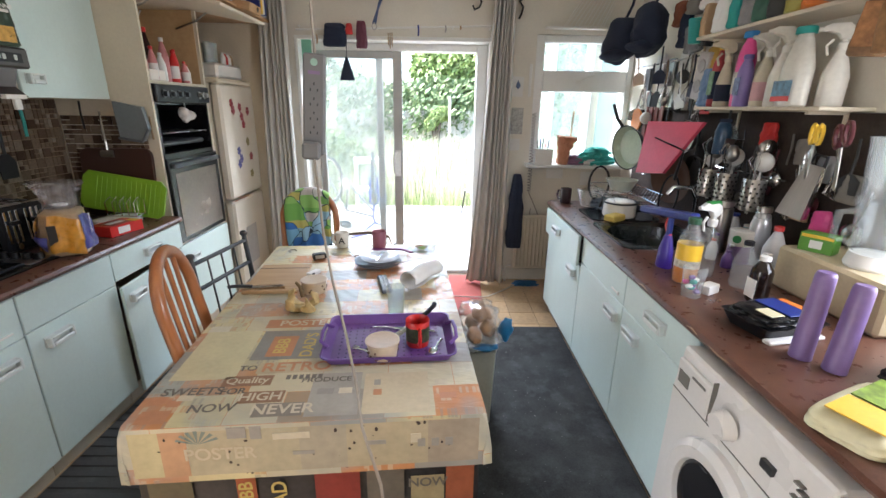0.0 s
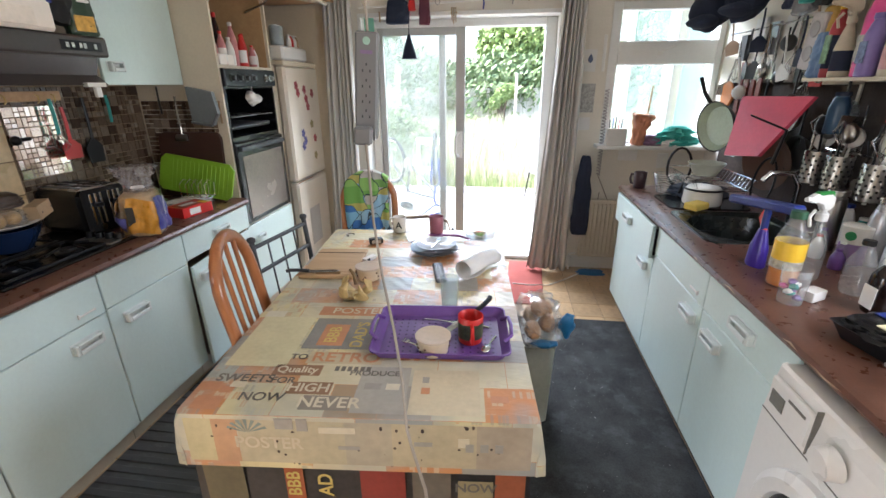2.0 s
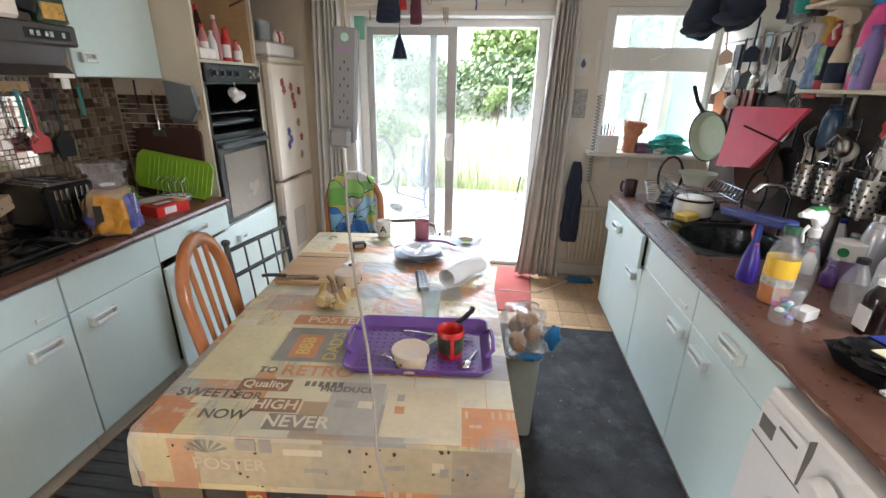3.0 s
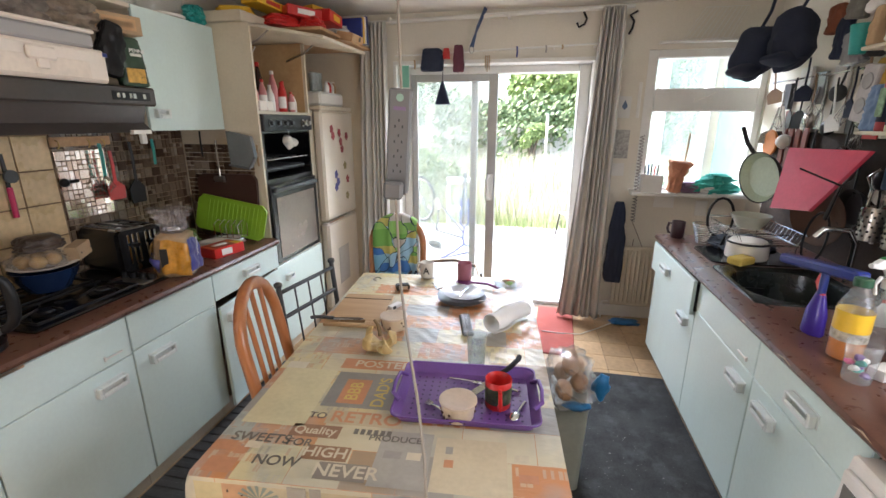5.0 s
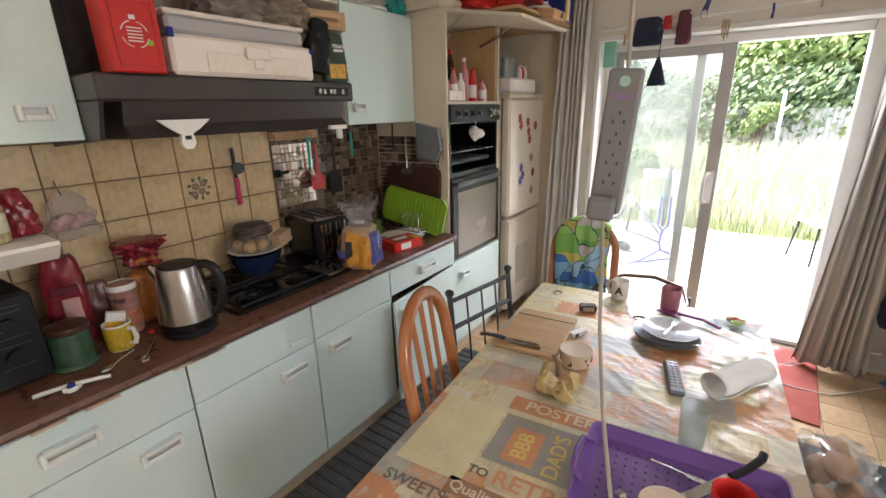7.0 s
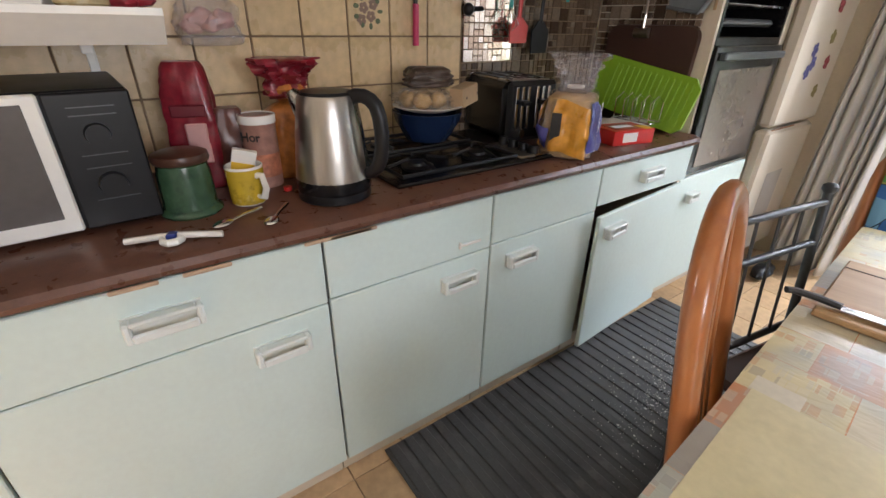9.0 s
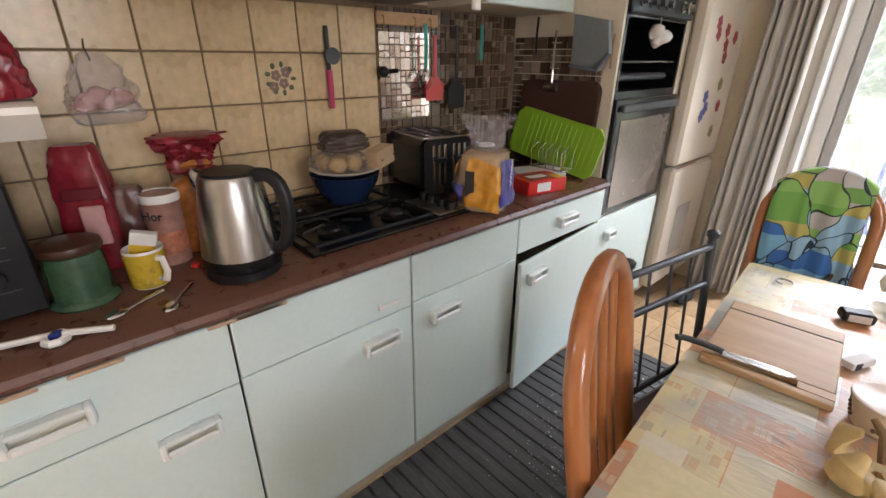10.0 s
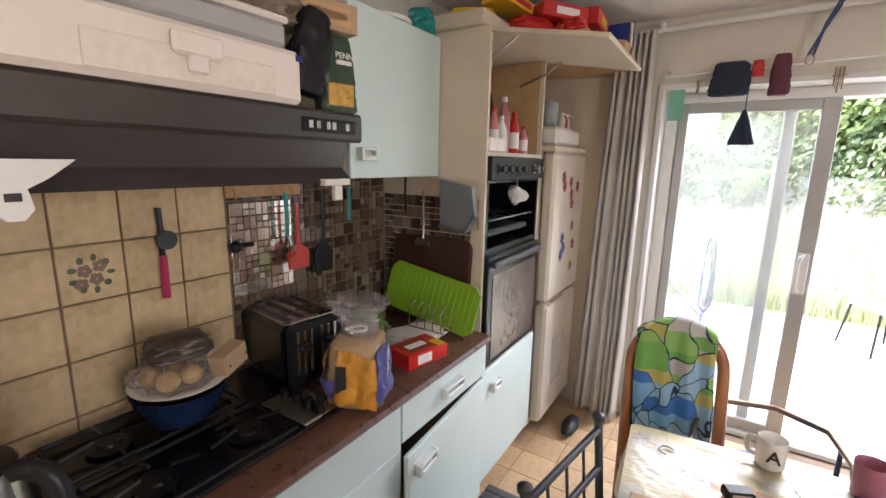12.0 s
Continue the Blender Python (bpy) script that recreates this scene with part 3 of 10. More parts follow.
oven = thing("oven", pose(-1.46, 2.872, 0.716), "black built-in double oven with its grill door open", "oven")
for bx in ((-0.5, 0.004, 0.0, 0.0, 0.02, 0.966), (-0.5, 0.59, 0.0, 0.0, 0.606, 0.966), (-0.5, 0.02, 0.0, 0, 0.59, 0.02), (-0.5, 0.02, 0.53, 0, 0.59, 0.56), (-0.5, 0.02, 0.85, 0.0, 0.59, 0.966), (-0.5, 0.02, 0.02, -0.48, 0.59, 0.85)):
    obj("oven_panel", Geo().box(*bx), BLACK, oven)
cp = obj("control_panel", Geo().box(0.0, 0.0, 0.862, 0.024, 0.61, 0.964, 0.005), BLACKP, oven)
for i, y in enumerate((0.07, 0.15, 0.23, 0.31, 0.47, 0.54)):
    obj("knob", Geo().cyl((0.024, y, 0.912), (0.030, y, 0.912), 0.024, 0.024, 18).cyl((0.03, y, 0.912), (0.05, y, 0.912), 0.016, 0.014, 14), GREYMETAL if i < 4 else STEEL, cp, smooth=True)
dr = obj("main_door", Geo().box(0.0, 0.0, 0.0, 0.022, 0.61, 0.53, 0.005), BLACK, oven)
obj("door_window", Geo().box(0.022, 0.05, 0.03, 0.026, 0.56, 0.44, 0.003), DARKGLASS, dr, "greasy glass with a brownish reflection in its colour")
obj("door_bar", Geo().box(0.022, 0.02, 0.475, 0.05, 0.59, 0.505, 0.006), GREYMETAL, dr)
g = Geo()
for k in range(7):
    g.tube([(-0.45, 0.05 + k * 0.085, 0.68), (-0.02, 0.05 + k * 0.085, 0.68)], 0.003, 5)
g.tube([(-0.02, 0.03, 0.68), (-0.02, 0.58, 0.68)], 0.004, 5)
obj("grill_rack", g, STEEL, oven)
obj("grill_pan", Geo().box(-0.44, 0.06, 0.60, -0.03, 0.56, 0.63, 0.01), GREYMETAL, oven)
rag = Geo().ball((0, 0, 0), 0.055, 14, 10, 0.7, 1.1, 0.8, 0.6, 3)
tagged(obj("cloth_rag", rag, paint("white_rag", (0.66, 0.64, 0.62), 0.9, vary=0.1, bump=0.4), smooth=True, m=pose(-1.44, 3.16, 1.50)), "crumpled white rag hung over the grill rack", "cloth")
tagged(obj("rag_hook", Geo().tube([(0, 0, 0.02), (0, 0, 0.09)], 0.003, 5), STEEL, m=pose(-1.445, 3.16, 1.50)), "thin steel hook above the oven cavity", "hook")

# fridge freezer
fz = thing("fridge_freezer", pose(-1.41, 3.545, 0), "old cream fridge freezer with flower magnets and rust streaks", "fridge freezer")
obj("cabinet", Geo().box(-0.55, 0, 0.04, -0.06, 0.60, 1.74, 0.012), CREAM, fz)
FRIDGE = paint("fridge_enamel", (0.66, 0.60, 0.50), 0.35, vary=0.05, scale=3, bump=0.02, dirt=0.15, dirt_col=(0.45, 0.30, 0.15))
fd = obj("fridge_door", Geo().box(-0.055, 0, 0.86, 0.02, 0.60, 1.72, 0.018), FRIDGE, fz)
fd2 = obj("freezer_door", Geo().box(-0.055, 0, 0.10, 0.02, 0.60, 0.845, 0.018), FRIDGE, fz)
obj("rust_streak", Geo().box(0.016, 0.02, 0.846, 0.021, 0.3, 0.852, 0.001), paint("rust", (0.28, 0.12, 0.04), 0.9, vary=0.4), fd2, "brown rust along the door gap")
obj("top_cap", Geo().box(-0.55, -0.004, 1.72, 0.02, 0.604, 1.755, 0.008), CREAM, fz)
obj("label_sheet", Geo().box(0.021, 0.16, 0.28, 0.0225, 0.36, 0.60), paint("grey_sheet", (0.45, 0.43, 0.40), 0.6, vary=0.1), fd2)
MAGR = paint("magnet_red", (0.30, 0.05, 0.06), 0.5)
MAGB = paint("magnet_blue", (0.10, 0.10, 0.28), 0.5)
MAGY = paint("magnet_olive", (0.28, 0.24, 0.10), 0.5)
for k, (y, z, mm) in enumerate([(0.16, 1.58, MAGR), (0.18, 1.53, MAGR), (0.30, 1.55, MAGR), (0.32, 1.48, MAGR), (0.34, 1.42, MAGR), (0.20, 1.22, MAGB), (0.23, 1.16, MAGB), (0.19, 1.12, MAGB), (0.38, 1.28, MAGY), (0.42, 1.16, MAGR), (0.40, 1.02, MAGY), (0.44, 1.52, MAGR)]):
    g = Geo()
    for i in range(5):
        a = i * 2 * math.pi / 5 + k
        g.ball((0, 0.02 * math.cos(a), 0.022 * math.sin(a)), 0.014, 8, 6, 0.25)
    g.ball((0.003, 0, 0), 0.011, 8, 6, 0.4)
    tagged(obj("fridge_magnet", g, mm, smooth=True, m=pose(-1.387, 3.545 + y, z)), "flower-shaped magnet on the fridge door", "magnet", "fridge magnets")

fp = thing("tall_end_panel", pose(-1.46, 4.12, 0), "cream tall end panel past the fridge with a chipped edge", "panel")
obj("panel_board", Geo().box(-0.55, 0.0, 0.0, 0.20, 0.02, 2.19, 0.002), CREAM, fp)
obj("raw_edge", Geo().box(0.20, 0.001, 0.0, 0.204, 0.019, 2.19, 0.001), CHIPWOOD, fp, "bare chipboard edge")

# wall cabinets and cooker hood
wc = thing("wall_cabinet", pose(-1.69, 2.29, 1.59), "mint green wall cabinet beside the cooker hood", "cabinet", "wall cabinets")
obj("carcass", Geo().box(-0.325, 0, 0, -0.02, 0.556, 0.575), CREAM, wc)
d = obj("door", Geo().box(-0.018, 0.002, 0.0, 0, 0.554, 0.575, 0.003), MINT, wc)
handle(d, 0.075, 0.085, 0.085, 1)
wc2 = thing("wall_cabinet", pose(-1.69, 0.55, 1.59), "mint green wall cabinet over the microwave shelf", "cabinet", "wall cabinets")
obj("carcass", Geo().box(-0.325, 0, 0, -0.02, 0.61, 0.575), CREAM, wc2)
d = obj("door", Geo().box(-0.018, 0.002, 0.0, 0, 0.608, 0.575, 0.003), MINT, wc2)
handle(d, 0.50, 0.085, 0.085, 1)
bs = thing("bridging_shelf", pose(-1.69, 1.162, 2.165), "cream open shelving bridging the hood between wall cabinets", "shelf")
obj("shelf_top", Geo().box(-0.325, 0, -0.02, 0.0, 1.126, 0.0, 0.003), CREAM, bs)
obj("shelf_back", Geo().box(-0.325, 0, -0.36, -0.315, 1.126, -0.02), CREAM, bs)
obj("divider", Geo().box(-0.31, 0.55, -0.16, 0.0, 0.57, -0.02, 0.002), CREAM, bs)

hood = thing("cooker_hood", pose(-1.524, 1.16, 1.59), "dark brown slanted cooker hood above the hob", "cooker hood")
obj("canopy", Geo().prism([(-0.49, 0.0), (-0.01, 0.0), (-0.055, 0.04), (-0.03, 0.112), (-0.49, 0.112)], 0.07, 0.98, "y"), HOOD, hood)
vz = obj("visor", Geo().box(-0.49, 0, 0.112, 0.0, 1.017, 0.192, 0.008), HOOD, hood)
obj("switch_plate", Geo().box(0.0, 0.79, 0.133, 0.003, 0.98, 0.170, 0.001), BLACKP, vz)
for y in (0.81, 0.835, 0.87, 0.89, 0.94):
    obj("switch", Geo().box(0.003, y, 0.142, 0.006, y + 0.014, 0.162, 0.001), STEEL, vz)
obj("side_cheek", Geo().prism([(-0.49, 0.112), (-0.004, 0.112), (-0.06, 0.0), (-0.49, -0.03)], 0.0, 0.012, "y"), HOOD, hood)
obj("hook_clip", Geo().box(-0.02, 0.86, -0.008, 0.004, 0.955, 0.010, 0.002).box(-0.012, 0.895, -0.05, 0.004, 0.925, -0.008, 0.003), WHITE, hood, "white stick-on clip")


# ---- garden ----
GRASS = island("grass_blades", [(0.0, (0.26, 0.30, 0.15)), (0.25, (0.38, 0.40, 0.24)), (0.55, (0.52, 0.51, 0.36)), (0.8, (0.64, 0.61, 0.48))], 0.6)
LEAF = island("hedge_leaves", [(0.0, (0.22, 0.30, 0.10)), (0.35, (0.27, 0.36, 0.13)), (0.65, (0.33, 0.42, 0.17)), (0.88, (0.40, 0.46, 0.22))], 0.5)
LEAF2 = island("far_tree_leaves", [(0.0, (0.16, 0.23, 0.10)), (0.4, (0.22, 0.30, 0.14)), (0.75, (0.30, 0.36, 0.19))], 0.6)
BARK = paint("bark", (0.12, 0.09, 0.06), 0.9, vary=0.3, scale=10, bump=0.6)
LAWN = paint("lawn_soil", (0.34, 0.34, 0.19), 0.95, vary=0.3, scale=1.2, fine=20, bump=0.4)
struct(obj("ground", Geo().sheet(lambda u, v: (-400 + 800 * u, 4.46 + 600 * v * v, -0.16), 40, 30), LAWN), "long grass lawn reaching back to the hedge")
slabs = struct(obj("patio", Geo().box(-5.0, 4.46, -0.30, 5.0, 8.0, -0.125), PATIO), "pale sunlit concrete patio outside the door")
rs = random.Random(11)
slab = Geo().box(-0.295, -0.295, -0.02, 0.295, 0.295, 0.02, 0.006)
first = None
for i in range(9):
    for j in range(5):
        if first is None:
            first = obj("paving_slab", slab, PATIO, slabs)
            o = first
        else:
            o = new("paving_slab", first.data)
            o.parent = slabs
        o.matrix_basis = pose(-2.4 + i * 0.6, 4.78 + j * 0.6, -0.12 + rs.uniform(-0.003, 0.003))


def blades(name, x0, x1, y0, y1, count, h0, h1, material, z=-0.16, seed=1):
    r = random.Random(seed)
    g = Geo()
    for _ in range(count):
        x, y = r.uniform(x0, x1), y0 + (y1 - y0) * r.random() ** 1.4
        h, a, w = r.uniform(h0, h1), r.uniform(0, 6.28), r.uniform(0.003, 0.008)
        dx, dy, bx, by = math.cos(a) * w, math.sin(a) * w, r.uniform(-0.3, 0.3) * h, r.uniform(-0.3, 0.3) * h
        o = len(g.v)
        g.v += [(x - dx, y - dy, z), (x + dx, y + dy, z), (x + dx * 0.7 + bx * 0.4, y + dy * 0.7 + by * 0.4, z + h * 0.6), (x - dx * 0.7 + bx * 0.4, y - dy * 0.7 + by * 0.4, z + h * 0.6), (x + bx, y + by, z + h)]
        g.f += [(o, o + 1, o + 2, o + 3), (o + 3, o + 2, o + 4)]
    me = bpy.data.meshes.new(name)
    me.from_pydata(g.v, [], g.f)
    me.materials.append(material)
    return tagged(new(name, me), kind="stuff")


tagged(blades("long_grass", -9, 9, 8.0, 19, 60000, 0.18, 0.80, GRASS), "tall uncut pale green grass", "grass")
tagged(blades("patio_edge_weeds", -5, 5, 7.85, 8.4, 3500, 0.08, 0.32, LEAF, seed=4), "low green weeds along the patio edge", "weeds")


def leafy(name, blobs, leaf, count, size, material, label, category, trunk=None, seed=1):
    """A plant of many small leaf clumps, on a trunk with limbs."""
    r = random.Random(seed)
    t = thing(name, pose(0, 0, 0), label, category)
    g = Geo()
    tot = sum(b[3] ** 2 for b in blobs)
    for bx, by, bz, br, *sq in blobs:
        for _ in range(int(count * br * br / tot)):
            d = Vector((r.gauss(0, 1), r.gauss(0, 1), r.gauss(0, 1))).normalized()
            rad_ = br * (0.72 + 0.36 * r.random() ** 0.7) * (1 + 0.25 * noise.noise(d * 2.2 + Vector((bx, by, bz))))
            p = Vector((bx, by, bz)) + Vector((d.x * rad_, d.y * rad_ * 0.8, d.z * rad_))
            s = size * r.uniform(0.6, 1.4)
            n1 = Vector((r.gauss(0, 1), r.gauss(0, 1), r.gauss(0, 1))).normalized()
            n2 = n1.orthogonal().normalized()
            n3 = n1.cross(n2)
            o = len(g.v)
            g.v += [tuple(p - n2 * s), tuple(p + n3 * s * 0.45), tuple(p + n2 * s), tuple(p - n3 * s * 0.45)]
            g.f += [(o, o + 1, o + 2, o + 3)]
    me = bpy.data.meshes.new("crown")
    me.from_pydata(g.v, [], g.f)
    me.materials.append(material)
    c = new("crown", me)
    c.parent = t
    tg = Geo()
    for bx, by, bz, br, *sq in blobs:
        x, y = (bx, by) if trunk is None else trunk
        tg.tube([(x, y, -0.2), (x + (bx - x) * 0.4, y + (by - y) * 0.4, bz * 0.5), (bx, by, bz + br * 0.3)], lambda u: 0.10 * (1 - 0.8 * u), 7)
    obj("trunk", tg, BARK, t)
    return t


hb = []
for i in range(16):
    x = -9 + i * 1.15
    hb.append((x, 21 + rs.uniform(-0.6, 0.6), 1.3 + rs.uniform(-0.2, 0.4), 1.25 + rs.uniform(-0.1, 0.3)))
leafy("hedge", hb, None, 22000, 0.14, LEAF2, "dense dark green garden hedge beyond the lawn", "hedge", seed=2)
leafy("tree", [(2.0, 22, 3.5, 2.0), (3.3, 22.5, 4.6, 1.7), (0.4, 22.5, 3.1, 1.5), (4.2, 22, 3.2, 1.7), (1.6, 22, 4.8, 1.4), (0.2, 22.6, 4.2, 1.2), (5.6, 22.4, 3.6, 1.6)], None, 30000, 0.15, LEAF, "large bright green tree behind the hedge", "tree", (2.2, 22.3), seed=3)
leafy("tree", [(-6.0, 24, 2.4, 1.6), (-8.0, 24, 2.2, 1.6), (-4.2, 24, 2.0, 1.3)], None, 7000, 0.13, LEAF2, "dark green tree at the end of the garden", "tree", (-6.4, 24), seed=5)
leafy("shrub", [(0.05, 18.8, 1.15, 0.28), (0.34, 18.8, 1.32, 0.28), (-0.15, 18.8, 0.9, 0.25)], None, 2600, 0.07, LEAF, "bushy green garden shrub by a post", "shrub", (0.1, 18.8), seed=6)
leafy("shrub", [(-2.6, 9.6, 0.7, 0.75), (-3.3, 9.2, 0.5, 0.6), (-1.9, 10.2, 0.4, 0.5)], None, 4200, 0.06, LEAF, "tall wispy pale shrub beside the patio", "shrub", (-2.6, 9.6), seed=7)
tagged(obj("garden_post", Geo().box(-0.05, -0.05, -0.65, 0.05, 0.05, 1.5, 0.01), paint("pale_post", (0.60, 0.56, 0.50), 0.8), m=pose(0.62, 18.6, 0.45)), "pale wooden post in the lawn", "post")
# Boards run full width, paled to hold the bright field's glare.
fence = thing("garden_fence", pose(0, 20, 0), "weathered wooden fence paled for the bright field's glare", "fence")
FENCE = wood("weathered_glare_wood", (0.52, 0.49, 0.44), (0.68, 0.65, 0.60), 0.9, axis=(10, 10, 1))
pk = None
for i in range(120):
    g = Geo().box(-0.07, -0.01, -0.16, 0.07, 0.01, 1.42, 0.004)
    if pk is None:
        o = pk = obj("fence_board", g, FENCE, fence)
    else:
        o = new("fence_board", pk.data)
        o.parent = fence
    o.matrix_basis = pose(-9.0 + i * 0.152, rs.uniform(-0.01, 0.01), rs.uniform(-0.03, 0.03))
obj("fence_rail", Geo().box(-9.1, 0.01, 0.3, 9.2, 0.05, 0.38), FENCE, fence)
obj("fence_rail", Geo().box(-9.1, 0.01, 0.95, 9.2, 0.05, 1.03), FENCE, fence)
# neighbouring lean-to seen through the kitchen window
lt = thing("lean_to", pose(0, 0, 0), "white framed lean-to beside the kitchen window", "outbuilding")
obj("wall", Geo().box(1.9, 5.6, -0.2, 2.6, 5.7, 2.7), paint("render_cream", (0.62, 0.55, 0.42), 0.9, vary=0.1, bump=0.3), lt)
obj("door", Geo().box(2.05, 5.55, -0.1, 2.28, 5.6, 2.2, 0.01), paint("pale_teal", (0.30, 0.40, 0.37), 0.6), lt, "pale teal panel")
# Milky panel added here to whiten the view past the window.
obj("glazing", Geo().box(1.10, 5.53, 0.3, 1.90, 5.54, 2.35), glass("milky_glazing", (0.86, 0.92, 0.90), 0.1, 0.18), lt, "milky glazing added to whiten the window view").visible_shadow = False
obj("post", Geo().box(1.45, 5.48, -0.2, 1.51, 5.53, 2.6, 0.01), UPVC, lt)
obj("post", Geo().box(1.86, 5.5, -0.2, 1.94, 5.58, 2.6, 0.01), UPVC, lt)
obj("post", Geo().box(2.30, 5.5, -0.2, 2.38, 5.58, 2.6, 0.01), UPVC, lt)
obj("top_rail", Geo().box(1.06, 5.48, 2.35, 2.62, 5.56, 2.43, 0.008), UPVC, lt)

# bicycle and garden chair behind the glass
BIKE = paint("bike_blue", (0.02, 0.04, 0.30), 0.35)
TYRE = paint("grey_tyre", (0.035, 0.035, 0.04), 0.8)
bike = thing("bicycle", pose(-0.64, 5.86, -0.10, 0, 0, 138), "blue bicycle standing upside down on the patio", "bicycle")
def bike_wheel(x, z, turn):
    ring = [(0.31 * math.cos(a * math.pi / 16), 0, 0.31 * math.sin(a * math.pi / 16)) for a in range(32)]
    w_ = obj("wheel", Geo().tube(ring, 0.022, 6, True), TYRE, bike, m=pose(x, 0, z, 0, 0, turn))
    rim = [(0.285 * math.cos(a * math.pi / 16), 0, 0.285 * math.sin(a * math.pi / 16)) for a in range(32)]
    obj("rim", Geo().tube(rim, 0.010, 6, True), CHROME, w_)
    sp = Geo().cyl((0, -0.03, 0), (0, 0.03, 0), 0.02, n=10)
    for k in range(14):
        a = k * math.pi / 7
        sp.tube([(0, 0.015 * (-1) ** k, 0), (0.285 * math.cos(a), 0, 0.285 * math.sin(a))], 0.0018, 4)
    obj("spokes", sp, CHROME, w_)
    return w_
bike_wheel(0.0, 0.80, -42)
rw = bike_wheel(0.98, 0.66, 0)
obj("cassette", Geo().cyl((0, 0.025, 0), (0, 0.06, 0), 0.055, 0.03, 18), STEEL, rw, smooth=True)
obj("fork", Geo().tube([(-0.02, -0.045, 0.80), (-0.02, -0.05, 0.48), (0.0, 0.0, 0.42), (0.03, 0.0, 0.28)], 0.013, 8).tube([(0.02, 0.045, 0.80), (0.02, 0.05, 0.48), (0.0, 0.0, 0.42)], 0.013, 8), BIKE, bike, smooth=True)
obj("bike_frame", Geo().tube([(0.02, 0, 0.36), (0.55, 0, 0.66), (0.62, 0, 0.25)], 0.018, 8).tube([(0.03, 0, 0.28), (0.62, 0, 0.27), (0.98, 0, 0.66), (0.55, 0, 0.66)], 0.015, 8), paint("frame_grey", (0.07, 0.075, 0.10), 0.4), bike, smooth=True)
obj("chainring", Geo().cyl((0.55, 0.03, 0.66), (0.55, 0.04, 0.66), 0.09, n=22).tube([(0.55, 0.05, 0.66), (0.60, 0.06, 0.50)], 0.010, 6), STEEL, bike, smooth=True)
obj("saddle", Geo().ball((0.66, 0, 0.06), 0.11, 12, 8, 1.3, 0.6, 0.45), BLACKP, bike, smooth=True)
obj("handlebar", Geo().tube([(0.16, -0.28, 0.014), (0.02, -0.20, 0.10), (0.0, 0.0, 0.20), (0.02, 0.20, 0.10), (0.16, 0.28, 0.014)], 0.013, 8).tube([(0.16, -0.28, 0.014), (0.16, 0.28, 0.014)], 0.010, 8).tube([(0.0, 0.0, 0.20), (0.03, 0.0, 0.28)], 0.014, 8), BIKE, bike, smooth=True)
gc = thing("garden_stool", pose(-0.95, 7.4, -0.10, 0, 0, 12), "white plastic garden stool at the patio edge", "stool")
obj("stool_top", Geo().box(-0.22, -0.18, 0.80, 0.22, 0.18, 0.87, 0.012), WHITE, gc)
obj("step", Geo().box(-0.20, -0.16, 0.36, 0.06, 0.16, 0.39, 0.006), WHITE, gc)
for x in (-0.19, 0.19):
    for y in (-0.15, 0.15):
        obj("leg", Geo().box(x - 0.022, y - 0.022, 0, x + 0.022, y + 0.022, 0.80, 0.004), WHITE, gc)
pc = thing("patio_chair", pose(0.86, 6.95, -0.10, 0, 0, 25), "grey metal garden chair with thin black legs", "chair")
obj("seat", Geo().box(-0.20, -0.20, 0.43, 0.20, 0.20, 0.45, 0.008), paint("grey_slats", (0.34, 0.34, 0.35), 0.5), pc)
for x in (-0.18, 0.18):
    for y in (-0.18, 0.18):
        obj("leg", Geo().tube([(x, y, 0.43), (x * 1.25, y * 1.25, 0.0)], 0.011, 8), BLACKP, pc, smooth=True)
for k in range(5):
    obj("back_slat", Geo().box(0.19, -0.18 + 0.075 * k, 0.45, 0.20, -0.14 + 0.075 * k, 0.86, 0.003), paint("grey_slats", (0.34, 0.34, 0.35), 0.5), pc)

# ---- mats ----
tagged(obj("door_mat", Geo().box(-0.15, -0.43, 0, 0.15, 0.43, 0.012, 0.005), paint("red_mat", (0.34, 0.075, 0.055), 0.9, vary=0.2, fine=250, bump=0.5, dirt=0.3, dirt_col=(0.42, 0.24, 0.18)), m=pose(0.44, 3.76, 0, 0, 0, -3)), "worn terracotta red door mat", "mat")
tagged(obj("carpet_runner", Geo().box(0.20, 0.1, 0, 1.11, 3.14, 0.010, 0.004), GREYMAT), "dark grey scuffed carpet runner by the sink units", "mat")
rm_ = tagged(obj("ribbed_mat", Geo().box(-1.46, 1.33, 0, -0.60, 3.03, 0.006, 0.003), MATBLACK), "black ribbed rubber mat dusted with white powder", "mat")
rib = obj("rib", Geo().box(-1.455, -0.018, 0.003, -0.605, 0.018, 0.0115, 0.005), MATBLACK, rm_, m=pose(0, 1.36, 0))
for i in range(1, 28):
    o = new("rib", rib.data)
    o.parent, o.matrix_basis = rm_, pose(0, 1.36 + i * 0.0605, 0)

tagged(obj("floor_cable", Geo().tube([(0.337, 3.676, 0.017), (0.482, 3.661, 0.017), (0.632, 3.693, 0.008), (0.773, 3.818, 0.008), (0.914, 3.964, 0.008), (1.068, 4.169, 0.008)], 0.004, 6), WHITE, smooth=True), "thin white cable trailing over the mat and floor", "cable")

